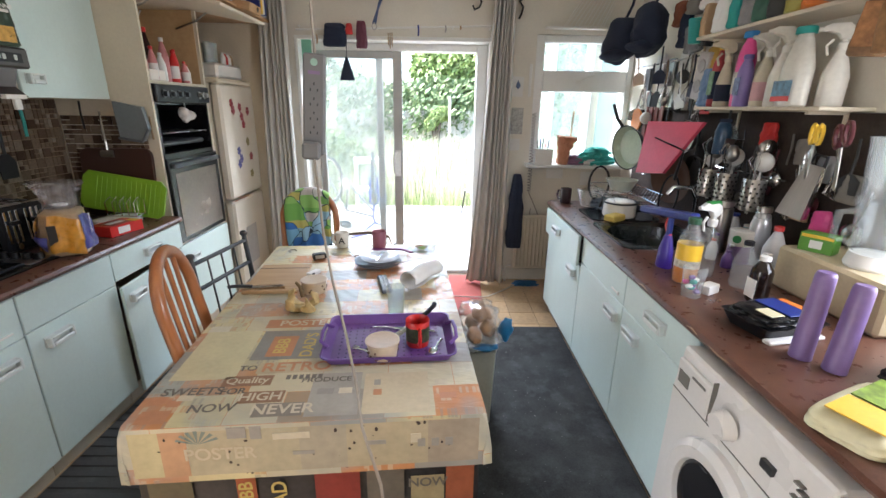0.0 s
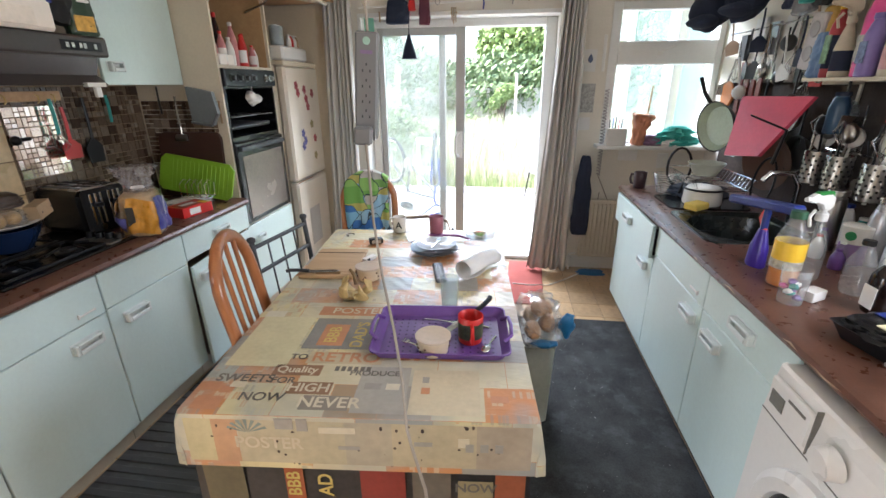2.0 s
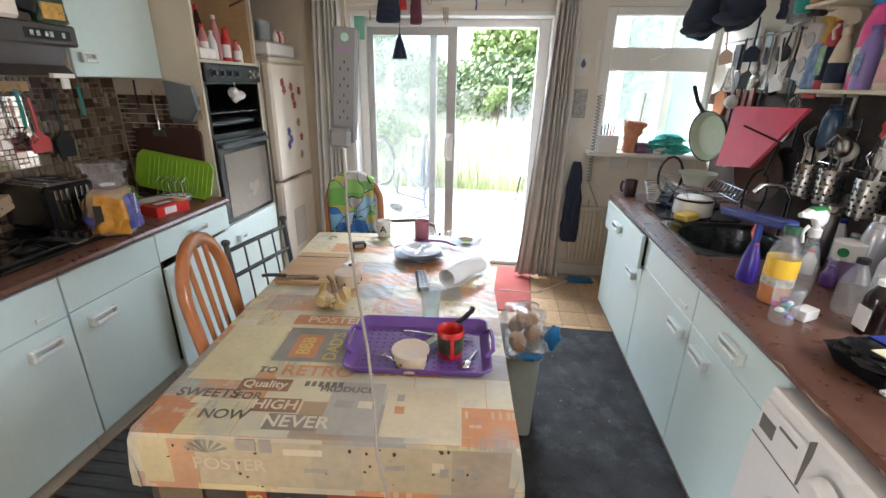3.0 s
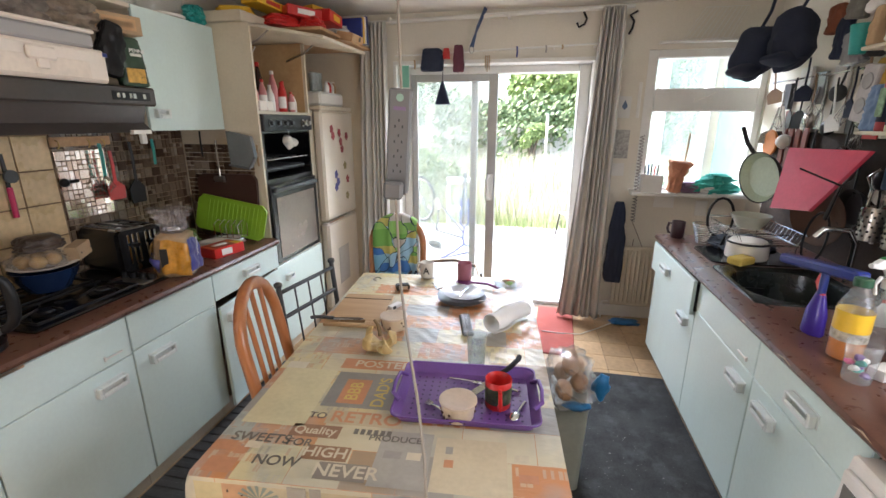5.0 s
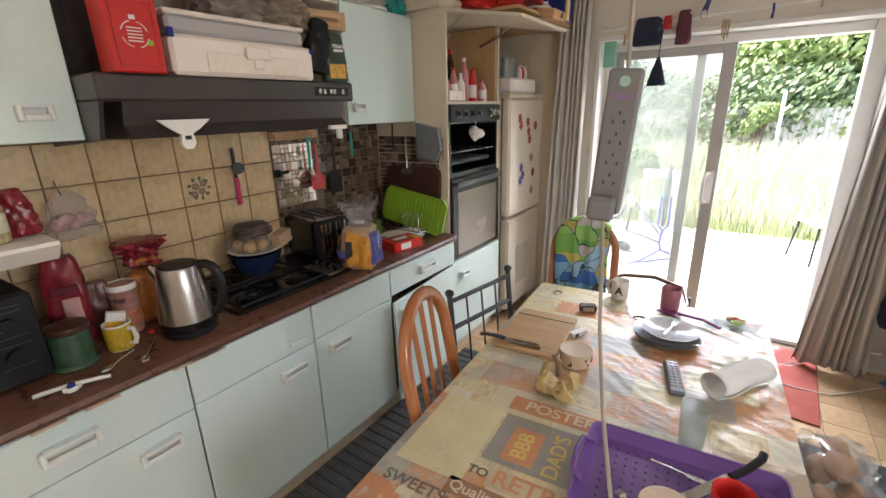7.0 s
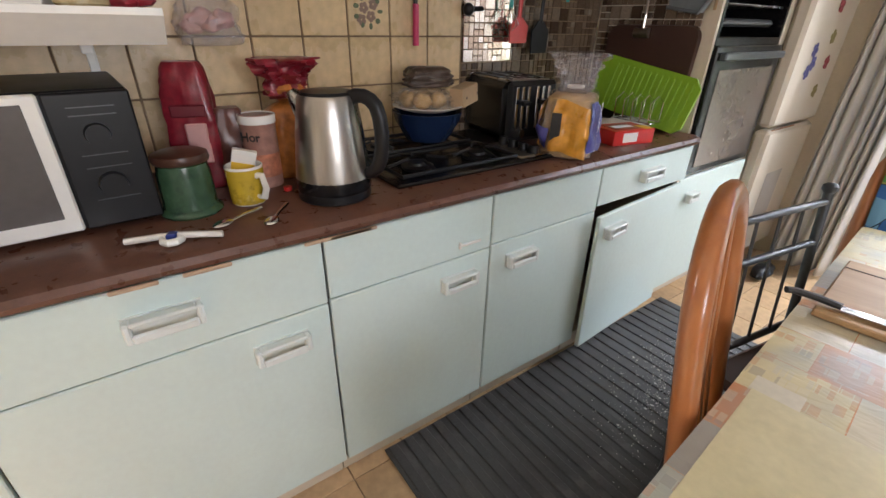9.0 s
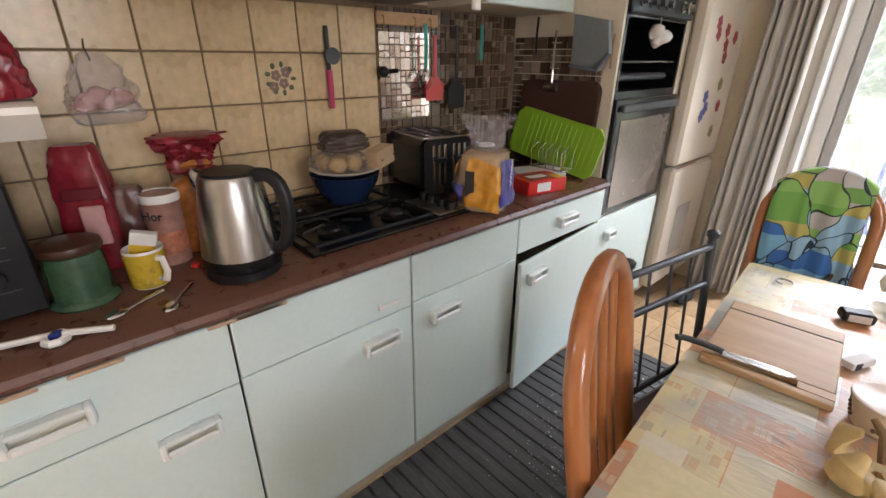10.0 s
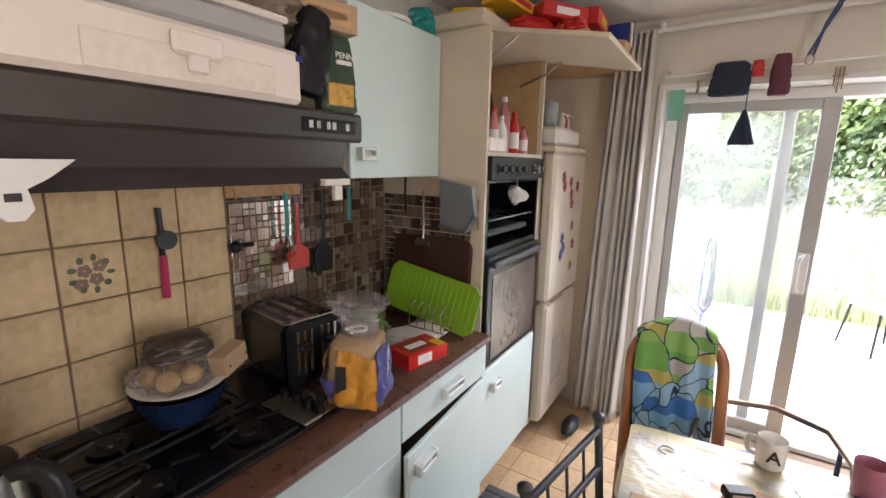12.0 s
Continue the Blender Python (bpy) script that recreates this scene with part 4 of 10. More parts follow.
# ---- hob ----
hob = thing("gas_hob", pose(-1.73, 1.75, 0.906), "black gas hob with pan supports and steel control strip", "hob")
obj("glass_top", Geo().box(-0.24, -0.31, 0, 0.23, 0.31, 0.012, 0.005), BLACK, hob)
obj("control_strip", Geo().box(0.02, 0.16, 0.012, 0.22, 0.30, 0.020, 0.004), STEEL, hob, "scratched steel control strip")
for x in (0.05, 0.10, 0.15, 0.20):
    obj("hob_knob", Geo().cyl((x, 0.23, 0.02), (x, 0.23, 0.045), 0.018, 0.015, 14), BLACKP, hob, smooth=True)
for x in (-0.12, 0.12):
    for y in (-0.18, 0.05):
        b = obj("burner", Geo().lathe([(0.045, 0.012), (0.05, 0.022), (0.03, 0.026), (0.028, 0.034), (0.001, 0.034)], 18, x, y), BLACKP, hob, smooth=True)
for x in (-0.12, 0.12):
    g = Geo().tube([(x - 0.10, -0.29, 0.03), (x + 0.10, -0.29, 0.03), (x + 0.10, 0.13, 0.03), (x - 0.10, 0.13, 0.03)], 0.006, 6, True)
    for y in (-0.18, 0.05):
        for a in range(4):
            c, s = math.cos(a * math.pi / 2), math.sin(a * math.pi / 2)
            g.tube([(x + 0.10 * c, y + 0.10 * s, 0.032), (x + 0.03 * c, y + 0.03 * s, 0.046)], 0.005, 5)
    obj("pan_support", g, BLACKP, hob)

# ---- table ----
TABLE = pose(-0.222, 1.985, 0, 0, 0, 4.8)
tb = thing("kitchen_table", TABLE, "rectangular kitchen table under a patterned cloth", "table")
obj("tabletop", Geo().box(-0.47, -0.79, 0.715, 0.47, 0.79, 0.742, 0.006), PALEWOOD, tb)
for x in (-0.42, 0.42):
    for y in (-0.72, 0.72):
        obj("leg", Geo().box(x - 0.03, y - 0.03, 0.012, x + 0.03, y + 0.03, 0.715, 0.006), PALEWOOD, tb)


def cloth_material():
    m = bpy.data.materials.new("printed_oilcloth")
    nt, ns, ln, p = nodes_of(m)
    tc = ns.new("ShaderNodeTexCoord")
    wob = node(nt, "ShaderNodeTexNoise", Scale=3.0)
    uvn = ns.new("ShaderNodeUVMap")
    uvn.uv_map = "cloth"
    cols = [(0.0, (0.60, 0.54, 0.34)), (0.2, (0.56, 0.29, 0.16)), (0.30, (0.58, 0.53, 0.38)), (0.45, (0.34, 0.32, 0.28)), (0.53, (0.62, 0.55, 0.33)), (0.66, (0.42, 0.44, 0.38)), (0.75, (0.57, 0.33, 0.19)), (0.83, (0.60, 0.56, 0.42)), (0.95, (0.36, 0.27, 0.18))]
    def brick(w, h, off, squash):
        mp = ns.new("ShaderNodeMapping")
        mp.inputs["Location"].default_value = (off, off * 0.7, 0)
        b = ns.new("ShaderNodeTexBrick")
        b.offset, b.squash, b.squash_frequency = 0.37, squash, 3
        b.inputs["Scale"].default_value = 1.0
        b.inputs["Color1"].default_value, b.inputs["Color2"].default_value, b.inputs["Mortar"].default_value = (0, 0, 0, 1), (1, 1, 1, 1), (0.3, 0.3, 0.3, 1)
        b.inputs["Mortar Size"].default_value = 0.001
        b.inputs["Brick Width"].default_value, b.inputs["Row Height"].default_value = w, h
        ln.new(uvn.outputs[0], mp.inputs[0])
        ln.new(mp.outputs[0], b.inputs["Vector"])
        return b
    big, small, strokes = brick(0.21, 0.13, 0.3, 0.7), brick(0.075, 0.032, 0.9, 1.6), brick(0.017, 0.034, 0.2, 0.6)
    r1 = ramp(nt, cols, True)
    ln.new(big.outputs["Color"], r1.inputs["Fac"])
    r2 = ramp(nt, [(0.0, (0.62, 0.57, 0.42)), (0.3, (0.30, 0.27, 0.23)), (0.55, (0.55, 0.30, 0.17)), (0.78, (0.52, 0.49, 0.39))], True)
    ln.new(small.outputs["Color"], r2.inputs["Fac"])
    msk = ramp(nt, [(0.0, (0, 0, 0)), (0.62, (0.5, 0.5, 0.5))], True)
    ln.new(strokes.outputs["Color"], msk.inputs["Fac"])
    sel = ramp(nt, [(0.0, (1, 1, 1)), (0.30, (0, 0, 0)), (0.52, (1, 1, 1)), (0.86, (0, 0, 0))], True)
    ln.new(big.outputs["Color"], sel.inputs["Fac"])
    mul = ns.new("ShaderNodeMath")
    mul.operation = "MULTIPLY"
    ln.new(msk.outputs["Color"], mul.inputs[0])
    ln.new(sel.outputs["Color"], mul.inputs[1])
    mix = ns.new("ShaderNodeMix")
    mix.data_type = "RGBA"
    ln.new(mul.outputs[0], mix.inputs[0])
    ln.new(r1.outputs["Color"], mix.inputs[6])
    ln.new(r2.outputs["Color"], mix.inputs[7])
    fade = node(nt, "ShaderNodeTexNoise", Scale=9.0, Detail=5.0)
    ln.new(tc.outputs["Object"], fade.inputs["Vector"])
    hs = ns.new("ShaderNodeHueSaturation")
    hs.inputs["Saturation"].default_value = 1.15
    mr = ns.new("ShaderNodeMapRange")
    mr.inputs["To Min"].default_value, mr.inputs["To Max"].default_value = 0.78, 1.22
    ln.new(fade.outputs["Fac"], mr.inputs["Value"])
    ln.new(mr.outputs[0], hs.inputs["Value"])
    faded = node(nt, "ShaderNodeTexNoise", Scale=4.5, Detail=3.0, Distortion=0.6)
    ln.new(tc.outputs["Object"], faded.inputs["Vector"])
    blue = ramp(nt, [(0.46, (0, 0, 0)), (0.66, (0.6, 0.6, 0.6))])
    ln.new(faded.outputs["Fac"], blue.inputs["Fac"])
    wash = ns.new("ShaderNodeMix")
    wash.data_type = "RGBA"
    wash.inputs[7].default_value = (0.30, 0.33, 0.33, 1)
    ln.new(blue.outputs["Color"], wash.inputs[0])
    ln.new(mix.outputs[2], wash.inputs[6])
    ln.new(wash.outputs[2], hs.inputs["Color"])
    ln.new(hs.outputs["Color"], p.inputs["Base Color"])
    p.inputs["Roughness"].default_value = 0.44
    p.inputs["Coat Weight"].default_value = 0.28
    p.inputs["Coat Roughness"].default_value = 0.22
    wr = node(nt, "ShaderNodeTexNoise", Scale=26.0, Detail=3.0, Distortion=1.2)
    mp = ns.new("ShaderNodeMapping")
    mp.inputs["Scale"].default_value = (0.45, 1.3, 1)
    ln.new(tc.outputs["Object"], mp.inputs[0])
    ln.new(mp.outputs[0], wr.inputs["Vector"])
    bp = ns.new("ShaderNodeBump")
    bp.inputs["Strength"].default_value, bp.inputs["Distance"].default_value = 0.5, 0.006
    ln.new(wr.outputs["Fac"], bp.inputs["Height"])
    ln.new(bp.outputs[0], p.inputs["Normal"])
    return m


CLOTH = cloth_material()
HX, HY, DROP = 0.485, 0.805, 0.185


def cloth_point(u, v):
    px, py = (u * 2 - 1) * (HX + DROP), (v * 2 - 1) * (HY + DROP)
    ox, oy = max(0, abs(px) - HX), max(0, abs(py) - HY)
    sx, sy = math.copysign(1, px), math.copysign(1, py)
    # soft wrinkles on top, strongest on the garden side
    far = min(1.0, max(0.0, 0.34 + py * 1.1 + px * 1.5))
    q = px * 0.5 + py
    ridge = 1 - abs(noise.noise(Vector((px * 5 - py * 2, q * 24 + 2.5 * noise.noise(Vector((px * 4, py * 4, 0))), 0.3)))) * 2.2
    fine = 1 - abs(noise.noise(Vector((px * 11, q * 34, 4.1)))) * 2.2
    wr = far * (0.0052 * ridge ** 3 * (ridge > 0) + 0.0022 * fine * (fine > 0)) - 0.0035 * far
    x, y, z = px, py, 0.748 + wr
    fold = 0.014 * math.sin(py * 21 + 2 * noise.noise(Vector((py * 5, 1, 0)))) if ox else 0.0
    if ox or oy:
        d = max(ox, oy)
        x = min(max(px, -HX), HX)
        y = min(max(py, -HY), HY)
        if ox >= oy and ox:
            x = sx * (HX + 0.012 + 0.06 * ox + fold * min(1, ox * 8))
            y = y + sy * (0.012 * min(1, oy * 40) + oy * 0.04)
        elif oy:
            y = sy * (HY + 0.012 + 0.02 * oy)
            x = x + sx * (0.012 * min(1, ox * 40) + ox * 0.04)
        z = 0.748 - d + 0.004
        if d < 0.012:
            z = 0.748 - d * 0.5
    return (x, y, z)


NU, NV = 140, 220
gcl = Geo().sheet(cloth_point, NU, NV)
cl = obj("tablecloth", gcl, CLOTH, smooth=True, m=TABLE)
uvl = cl.data.uv_layers.new(name="cloth")
for poly in cl.data.polygons:
    for li in poly.loop_indices:
        vi = cl.data.loops[li].vertex_index
        uvl.data[li].uv = ((vi % (NU + 1)) / NU * 2 * (HX + DROP), (vi // (NU + 1)) / NV * 2 * (HY + DROP))
# print on the near part of the cloth, in the table's own x and y
def patch(x0, y0, x1, y1, c, z=0.7488, mat=None):
    g = Geo()
    g.sheet(lambda u, v: (x0 + (x1 - x0) * u, y0 + (y1 - y0) * v, z), 1, 1)
    return obj("print_patch", g, mat or paint("print", c, 0.35, vary=0.12, scale=9, bump=0.1, coat=0.3), cl)


PALEP, ORP_, GRP = (0.60, 0.55, 0.34), (0.52, 0.24, 0.12), (0.27, 0.265, 0.24)
for a in ((-0.47, -0.60, -0.27, -0.285, PALEP), (-0.26, -0.495, 0.0, -0.29, GRP), (-0.27, -0.265, 0.06, -0.195, ORP_), (-0.215, -0.578, 0.03, -0.512, (0.50, 0.42, 0.27)), (-0.30, -0.642, -0.15, -0.588, (0.30, 0.17, 0.10)), (-0.475, -0.72, -0.43, -0.68, ORP_), (-0.42, -0.73, -0.385, -0.70, ORP_), (-0.47, -0.80, -0.39, -0.745, ORP_), (-0.225, -0.728, -0.095, -0.672, (0.28, 0.16, 0.09)), (-0.165, -0.792, -0.026, -0.732, (0.25, 0.22, 0.18)), (0.14, -0.80, 0.34, -0.60, (0.58, 0.50, 0.34)), (-0.02, -0.80, 0.13, -0.59, (0.38, 0.36, 0.31)), (-0.475, -0.285, -0.40, -0.24, (0.62, 0.58, 0.46))):
    patch(*a)
patch(-0.215, -0.475, -0.125, -0.335, ORP_, 0.7492)
DARKP, CREAMP, YELP = paint("print_dark", (0.16, 0.145, 0.12), 0.4), paint("print_cream", (0.60, 0.54, 0.40), 0.4), paint("print_yellow", (0.58, 0.44, 0.12), 0.4)
GREYP, ORANGEP = paint("print_grey", (0.33, 0.31, 0.27), 0.4), paint("print_orange", ORP_, 0.4)
LT = 0.7495
def word(w, x, y, size, mt, rz=0, flat=True, z=LT, yy=0.0):
    return text(w, size, mt, cl, pose(x, y, z, 0, 0, rz) if flat else pose(x, y, z, 90, rz, 0), "print_word", 0.0001)
word("SWEETS", -0.37, -0.662, 0.050, DARKP)
word("FOR", -0.252, -0.668, 0.040, DARKP)
word("HIGH", -0.163, -0.70, 0.052, CREAMP)
word("NOW", -0.285, -0.745, 0.050, DARKP)
word("Quality", -0.226, -0.614, 0.044, CREAMP)
word("RETRO", -0.09, -0.545, 0.072, ORANGEP)
word("TO", -0.245, -0.545, 0.040, DARKP)
word("POSTERS", -0.10, -0.23, 0.062, CREAMP)
word("BBB", -0.17, -0.405, 0.062, YELP, 90)
word("DAD'S", -0.075, -0.40, 0.060, YELP, 90)
word("NEVER", -0.085, -0.762, 0.060, CREAMP)
word("PRODUCE", 0.02, -0.625, 0.034, DARKP)
for k, (x, y, w_) in enumerate(((0.0, -0.685, 0.05), (0.065, -0.685, 0.04), (0.17, -0.70, 0.025), (0.17, -0.65, 0.02), (0.36, -0.66, 0.04), (0.37, -0.73, 0.05), (-0.42, -0.655, 0.03), (-0.40, -0.69, 0.045))):
    obj("print_bar", Geo().box(x, y - 0.014, 0.7489, x + w_, y + 0.014, 0.7492, 0.0), (GREYP, CREAMP, ORANGEP)[k % 3], cl)
for k in range(6):
    obj("print_bar", Geo().box(-0.11 + k * 0.02, -0.615, 0.7489, -0.097 + k * 0.02, -0.592, 0.7494), DARKP, cl)
word("POSTER", -0.245, -0.8207, 0.055, paint("print_faded", (0.54, 0.47, 0.33), 0.4), 0, False, 0.655)
for k in range(3):
    obj("print_bar", Geo().box(0.30 + k * 0.04, -0.8209, 0.645, 0.322 + k * 0.04, -0.8195, 0.672), GREYP, cl)
for x0, x1, c in ((-0.478, -0.40, (0.50, 0.44, 0.24)), (-0.40, -0.33, (0.48, 0.27, 0.14)), (-0.328, -0.03, (0.46, 0.40, 0.26)), (-0.03, 0.10, (0.41, 0.36, 0.26)), (0.10, 0.33, (0.46, 0.39, 0.25)), (0.33, 0.478, (0.39, 0.32, 0.23))):
    obj("print_patch", Geo().sheet(lambda u, v, x0=x0, x1=x1: (x0 + (x1 - x0) * u, -0.8178 - 0.02 * (0.165 - 0.145 * v), 0.587 + 0.145 * v), 1, 6), paint("drop_print", c, 0.35, vary=0.16, scale=9, fine=45, bump=0.25, coat=0.3), cl)
for k, (x, z, w_, h) in enumerate(((-0.22, 0.705, 0.05, 0.035), (-0.16, 0.70, 0.03, 0.04), (-0.10, 0.695, 0.10, 0.02), (-0.05, 0.64, 0.06, 0.012), (0.16, 0.66, 0.05, 0.014), (0.28, 0.66, 0.03, 0.03))):
    obj("print_bar", Geo().box(x, -0.8207, z, x + w_, -0.8185, z + h), (GREYP, GREYP, CREAMP)[k % 3], cl)
fan = Geo()
for k in range(7):
    a0, a1 = radians(20 + k * 22), radians(31 + k * 22)
    fan.add([(-0.30, -0.8200, 0.69), (-0.30 + 0.06 * math.cos(a0), -0.8198, 0.69 + 0.045 * math.sin(a0)), (-0.30 + 0.06 * math.cos(a1), -0.8198, 0.69 + 0.045 * math.sin(a1))], [(0, 1, 2)])
obj("print_fan", fan, paint("print_teal", (0.20, 0.25, 0.22), 0.4), cl)
rs2 = random.Random(3)
stg = Geo()
for k in range(34):
    x, z = rs2.uniform(-0.42, 0.42), rs2.uniform(0.58, 0.73)
    stg.ball((x, -0.8197, z), rs2.uniform(0.002, 0.006), 7, 5, 1, 0.2, rs2.uniform(0.5, 1.6))
tagged(obj("crumb", stg, paint("dark_crumb", (0.06, 0.04, 0.03), 0.8), cl), kind="stuff")


def skirt_point(u, v):
    # a rounded rectangle just inside the plastic cloth, hanging lower
    per = rrect_line(u)
    d = 0.40 * v
    return (per[0] * (1 + 0.02 * v) , per[1] * (1 + 0.012 * v), 0.742 - d)


def rrect_line(u):
    w, d = 0.480, 0.800
    total = 4 * (w + d)
    s = u * total
    if s < 2 * w:
        return (-w + s, -d)
    s -= 2 * w
    if s < 2 * d:
        return (w + 0.010 * math.sin(s * 14), -d + s)
    s -= 2 * d
    if s < 2 * w:
        return (w - s, d)
    s -= 2 * w
    return (-w - 0.010 * math.sin(s * 14), d - s)


uc = tagged(obj("under_cloth", Geo().sheet(skirt_point, 180, 10), paint("dark_print_cloth", (0.035, 0.033, 0.033), 0.45, vary=0.5, scale=7), smooth=True, m=TABLE), "dark printed cloth hanging below the plastic cover", "tablecloth")
for a in ((-0.46, 0.40, -0.34, 0.56, (0.13, 0.11, 0.06)), (-0.22, 0.40, -0.165, 0.56, (0.36, 0.09, 0.03)), (0.0, 0.42, 0.13, 0.565, (0.24, 0.035, 0.025)), (0.15, 0.40, 0.26, 0.565, (0.14, 0.12, 0.09)), (0.28, 0.40, 0.38, 0.53, (0.34, 0.28, 0.15)), (0.385, 0.40, 0.47, 0.56, (0.30, 0.09, 0.04))):
    obj("print_patch", Geo().sheet(lambda u, v, a=a: (a[0] + (a[2] - a[0]) * u, -0.8115 - 0.0, a[1] + (a[3] - a[1]) * v), 1, 1), paint("print", a[4], 0.45, vary=0.2, scale=12), uc)
text("BBB", 0.055, YELP, uc, pose(-0.193, -0.8135, 0.50, 90, -90, 0), "print_word", 0.0001)
text("AD", 0.06, YELP, uc, pose(-0.10, -0.8135, 0.50, 90, -90, 0), "print_word", 0.0001)
text("NOW", 0.045, DARKP, uc, pose(0.33, -0.8135, 0.505, 90, 0, 0), "print_word", 0.0001)
tagged(cl, "wrinkled plastic tablecloth printed with retro food signs", "tablecloth")

# ---- curtains ----
def curtain(name, x0, x1, xb0, xb1, label, ztop=2.40, zbot=0.03):
    g = Geo()
    n = 6
    def fn(u, v):
        a = x0 + (x1 - x0) * u
        b = xb0 + (xb1 - xb0) * u
        t = v ** 0.8
        x = b + (a - b) * t
        amp = 0.032 * (0.75 + 0.5 * noise.noise(Vector((u * 5, v * 1.2, x0))))
        y = 4.055 - 0.05 * (1 - v) + amp * math.sin(u * n * 2 * math.pi + 3.2 * noise.noise(Vector((u * 2.6, v * 1.3, x0))) + 0.8 * math.sin(u * 9)) - 0.05 * math.sin(math.pi * min(1, (1 - v) * 1.2)) * 0.3
        return (x, y, zbot + (ztop - zbot) * v + 0.012 * math.sin(u * 25) * (1 - v))
    g.sheet(fn, 84, 40)
    o = obj(name, g, CURTAIN, smooth=True)
    md = o.modifiers.new("thickness", "SOLIDIFY")
    md.thickness = 0.004
    return tagged(o, label, "curtain", "patio door curtains")


curtain("curtain", -1.24, -1.03, -1.33, -1.03, "long grey-beige pleated curtain by the fridge")
curtain("curtain", 0.63, 0.79, 0.46, 0.80, "long grey-beige curtain gathered beside the patio door", 2.44)
pole = thing("curtain_pole", pose(0, 4.075, 2.40), "white curtain pole above the patio door", "curtain pole")
obj("pole", Geo().cyl((-1.30, 0, 0.0), (0.85, 0, 0.045), 0.017, 0.017, 12), WHITE, pole, smooth=True)
for x in (-1.0, -0.05, 0.72):
    obj("bracket", Geo().box(x - 0.012, -0.02, 0.0, x + 0.012, 0.075, 0.04, 0.004), WHITE, pole)


# ---- builders for small things ----
def col(name, c, rough=0.45, **k):
    return paint(name, c, rough, **k)


PAPERW = col("white_paper", (0.72, 0.71, 0.68), 0.7, vary=0.05)
CARD = col("cardboard", (0.42, 0.29, 0.17), 0.8, vary=0.15)
INK = col("dark_ink", (0.03, 0.03, 0.03), 0.6)
GREYINK = col("grey_ink", (0.16, 0.15, 0.13), 0.6)
ORANGEINK = col("orange_ink", (0.48, 0.17, 0.06), 0.5)
YELLOW = col("yellow_plastic", (0.75, 0.47, 0.03), 0.4)
GREEN = col("leaf_green_plastic", (0.22, 0.42, 0.02), 0.4)
PURPLE = col("purple_plastic", (0.13, 0.055, 0.24), 0.4, bump=0.03)
BLUE = col("blue_plastic", (0.014, 0.03, 0.20), 0.35)
TEAL = col("teal_plastic", (0.02, 0.30, 0.27), 0.5)
PINK = col("pink_plastic", (0.70, 0.08, 0.28), 0.4)
CERAMIC = col("white_ceramic", (0.72, 0.69, 0.63), 0.22, vary=0.04, bump=0.01)
ORANGE = col("orange_plastic", (0.62, 0.18, 0.03), 0.45)
NAVY = col("navy_cloth", (0.02, 0.028, 0.055), 0.9, bump=0.3)


def lathed(name, prof, material, m, label, category, n=20, group="", **k):
    return tagged(obj(name, Geo().lathe(prof, n, **k), material, smooth=True, m=m), label, category, group)


def vessel(r0, r1, h, wall=0.003, base=0.004):
    """An open cup's wall profile, outside then inside."""
    return [(r0 * 0.92, 0), (r0, 0.004), (r1, h - 0.002), (r1 - wall * 0.5, h), (r1 - wall, h - 0.002), (r0 - wall, base + 0.004), (0.001, base)]


def mug(x, y, z, r, h, material, label, rz=0, hr=0.026, name="mug"):
    t = thing(name, pose(x, y, z, 0, 0, rz), label, "mug")
    obj("cup", Geo().lathe(vessel(r * 0.93, r, h), 26), material, t, smooth=True)
    obj("cup_handle", Geo().tube([(r - 0.004, 0, h * 0.78), (r + hr * 0.7, 0, h * 0.82), (r + hr, 0, h * 0.5), (r + hr * 0.6, 0, h * 0.24), (r - 0.006, 0, h * 0.22)], 0.0055, 8, flat=1.5), material, t, smooth=True)
    return t


def sack(w, d, h, seed=0, puff=4.0, crumple=0.10, taper=0.25, neck=0.0, nz=22, n=44):
    """A soft packet: a crumpled superellipse section that pinches at the top."""
    loops = []
    for j in range(nz + 1):
        v = j / nz
        s = (1 - taper * v ** 3) * (1.0 if 0 < j < nz else 0.86)
        if neck and v > 1 - neck:
            q = (v - (1 - neck)) / neck
            s *= 0.25 + 0.75 * abs(math.cos(math.pi * min(1, q * 1.15)))
        lp = []
        for i in range(n):
            a = 2 * math.pi * i / n
            c, s_ = math.cos(a), math.sin(a)
            k = (abs(c) ** puff + abs(s_) ** puff) ** (-1 / puff)
            p = Vector((c * k * w / 2 * s, s_ * k * d / 2 * s, h * v))
            e = 1 + crumple * noise.noise(Vector((c * 2.4, s_ * 2.4, v * 5 + seed * 7.1))) + 0.5 * crumple * noise.noise(Vector((c * 6, s_ * 6, v * 12 + seed * 3.3))) + 0.45 * crumple * abs(noise.noise(Vector((c * 11, s_ * 11, v * 17 + seed))))
            lp.append((p.x * e, p.y * e, p.z))
        loops.append(lp)
    return Geo().ring(loops)


def packet(name, m, w, d, h, material, label, category, seed=0, patches=(), **k):
    t = thing(name, m, label, category)
    obj("wrapper", sack(w, d, h, seed, **k), material, t, smooth=True)
    for px, pz, pw, ph, pm in patches:
        obj("print_patch", Geo().box(px - pw / 2, -d / 2 * 1.04 - 0.002, pz - ph / 2, px + pw / 2, -d / 2 * 0.9, pz + ph / 2, 0.004), pm, t)
    return t


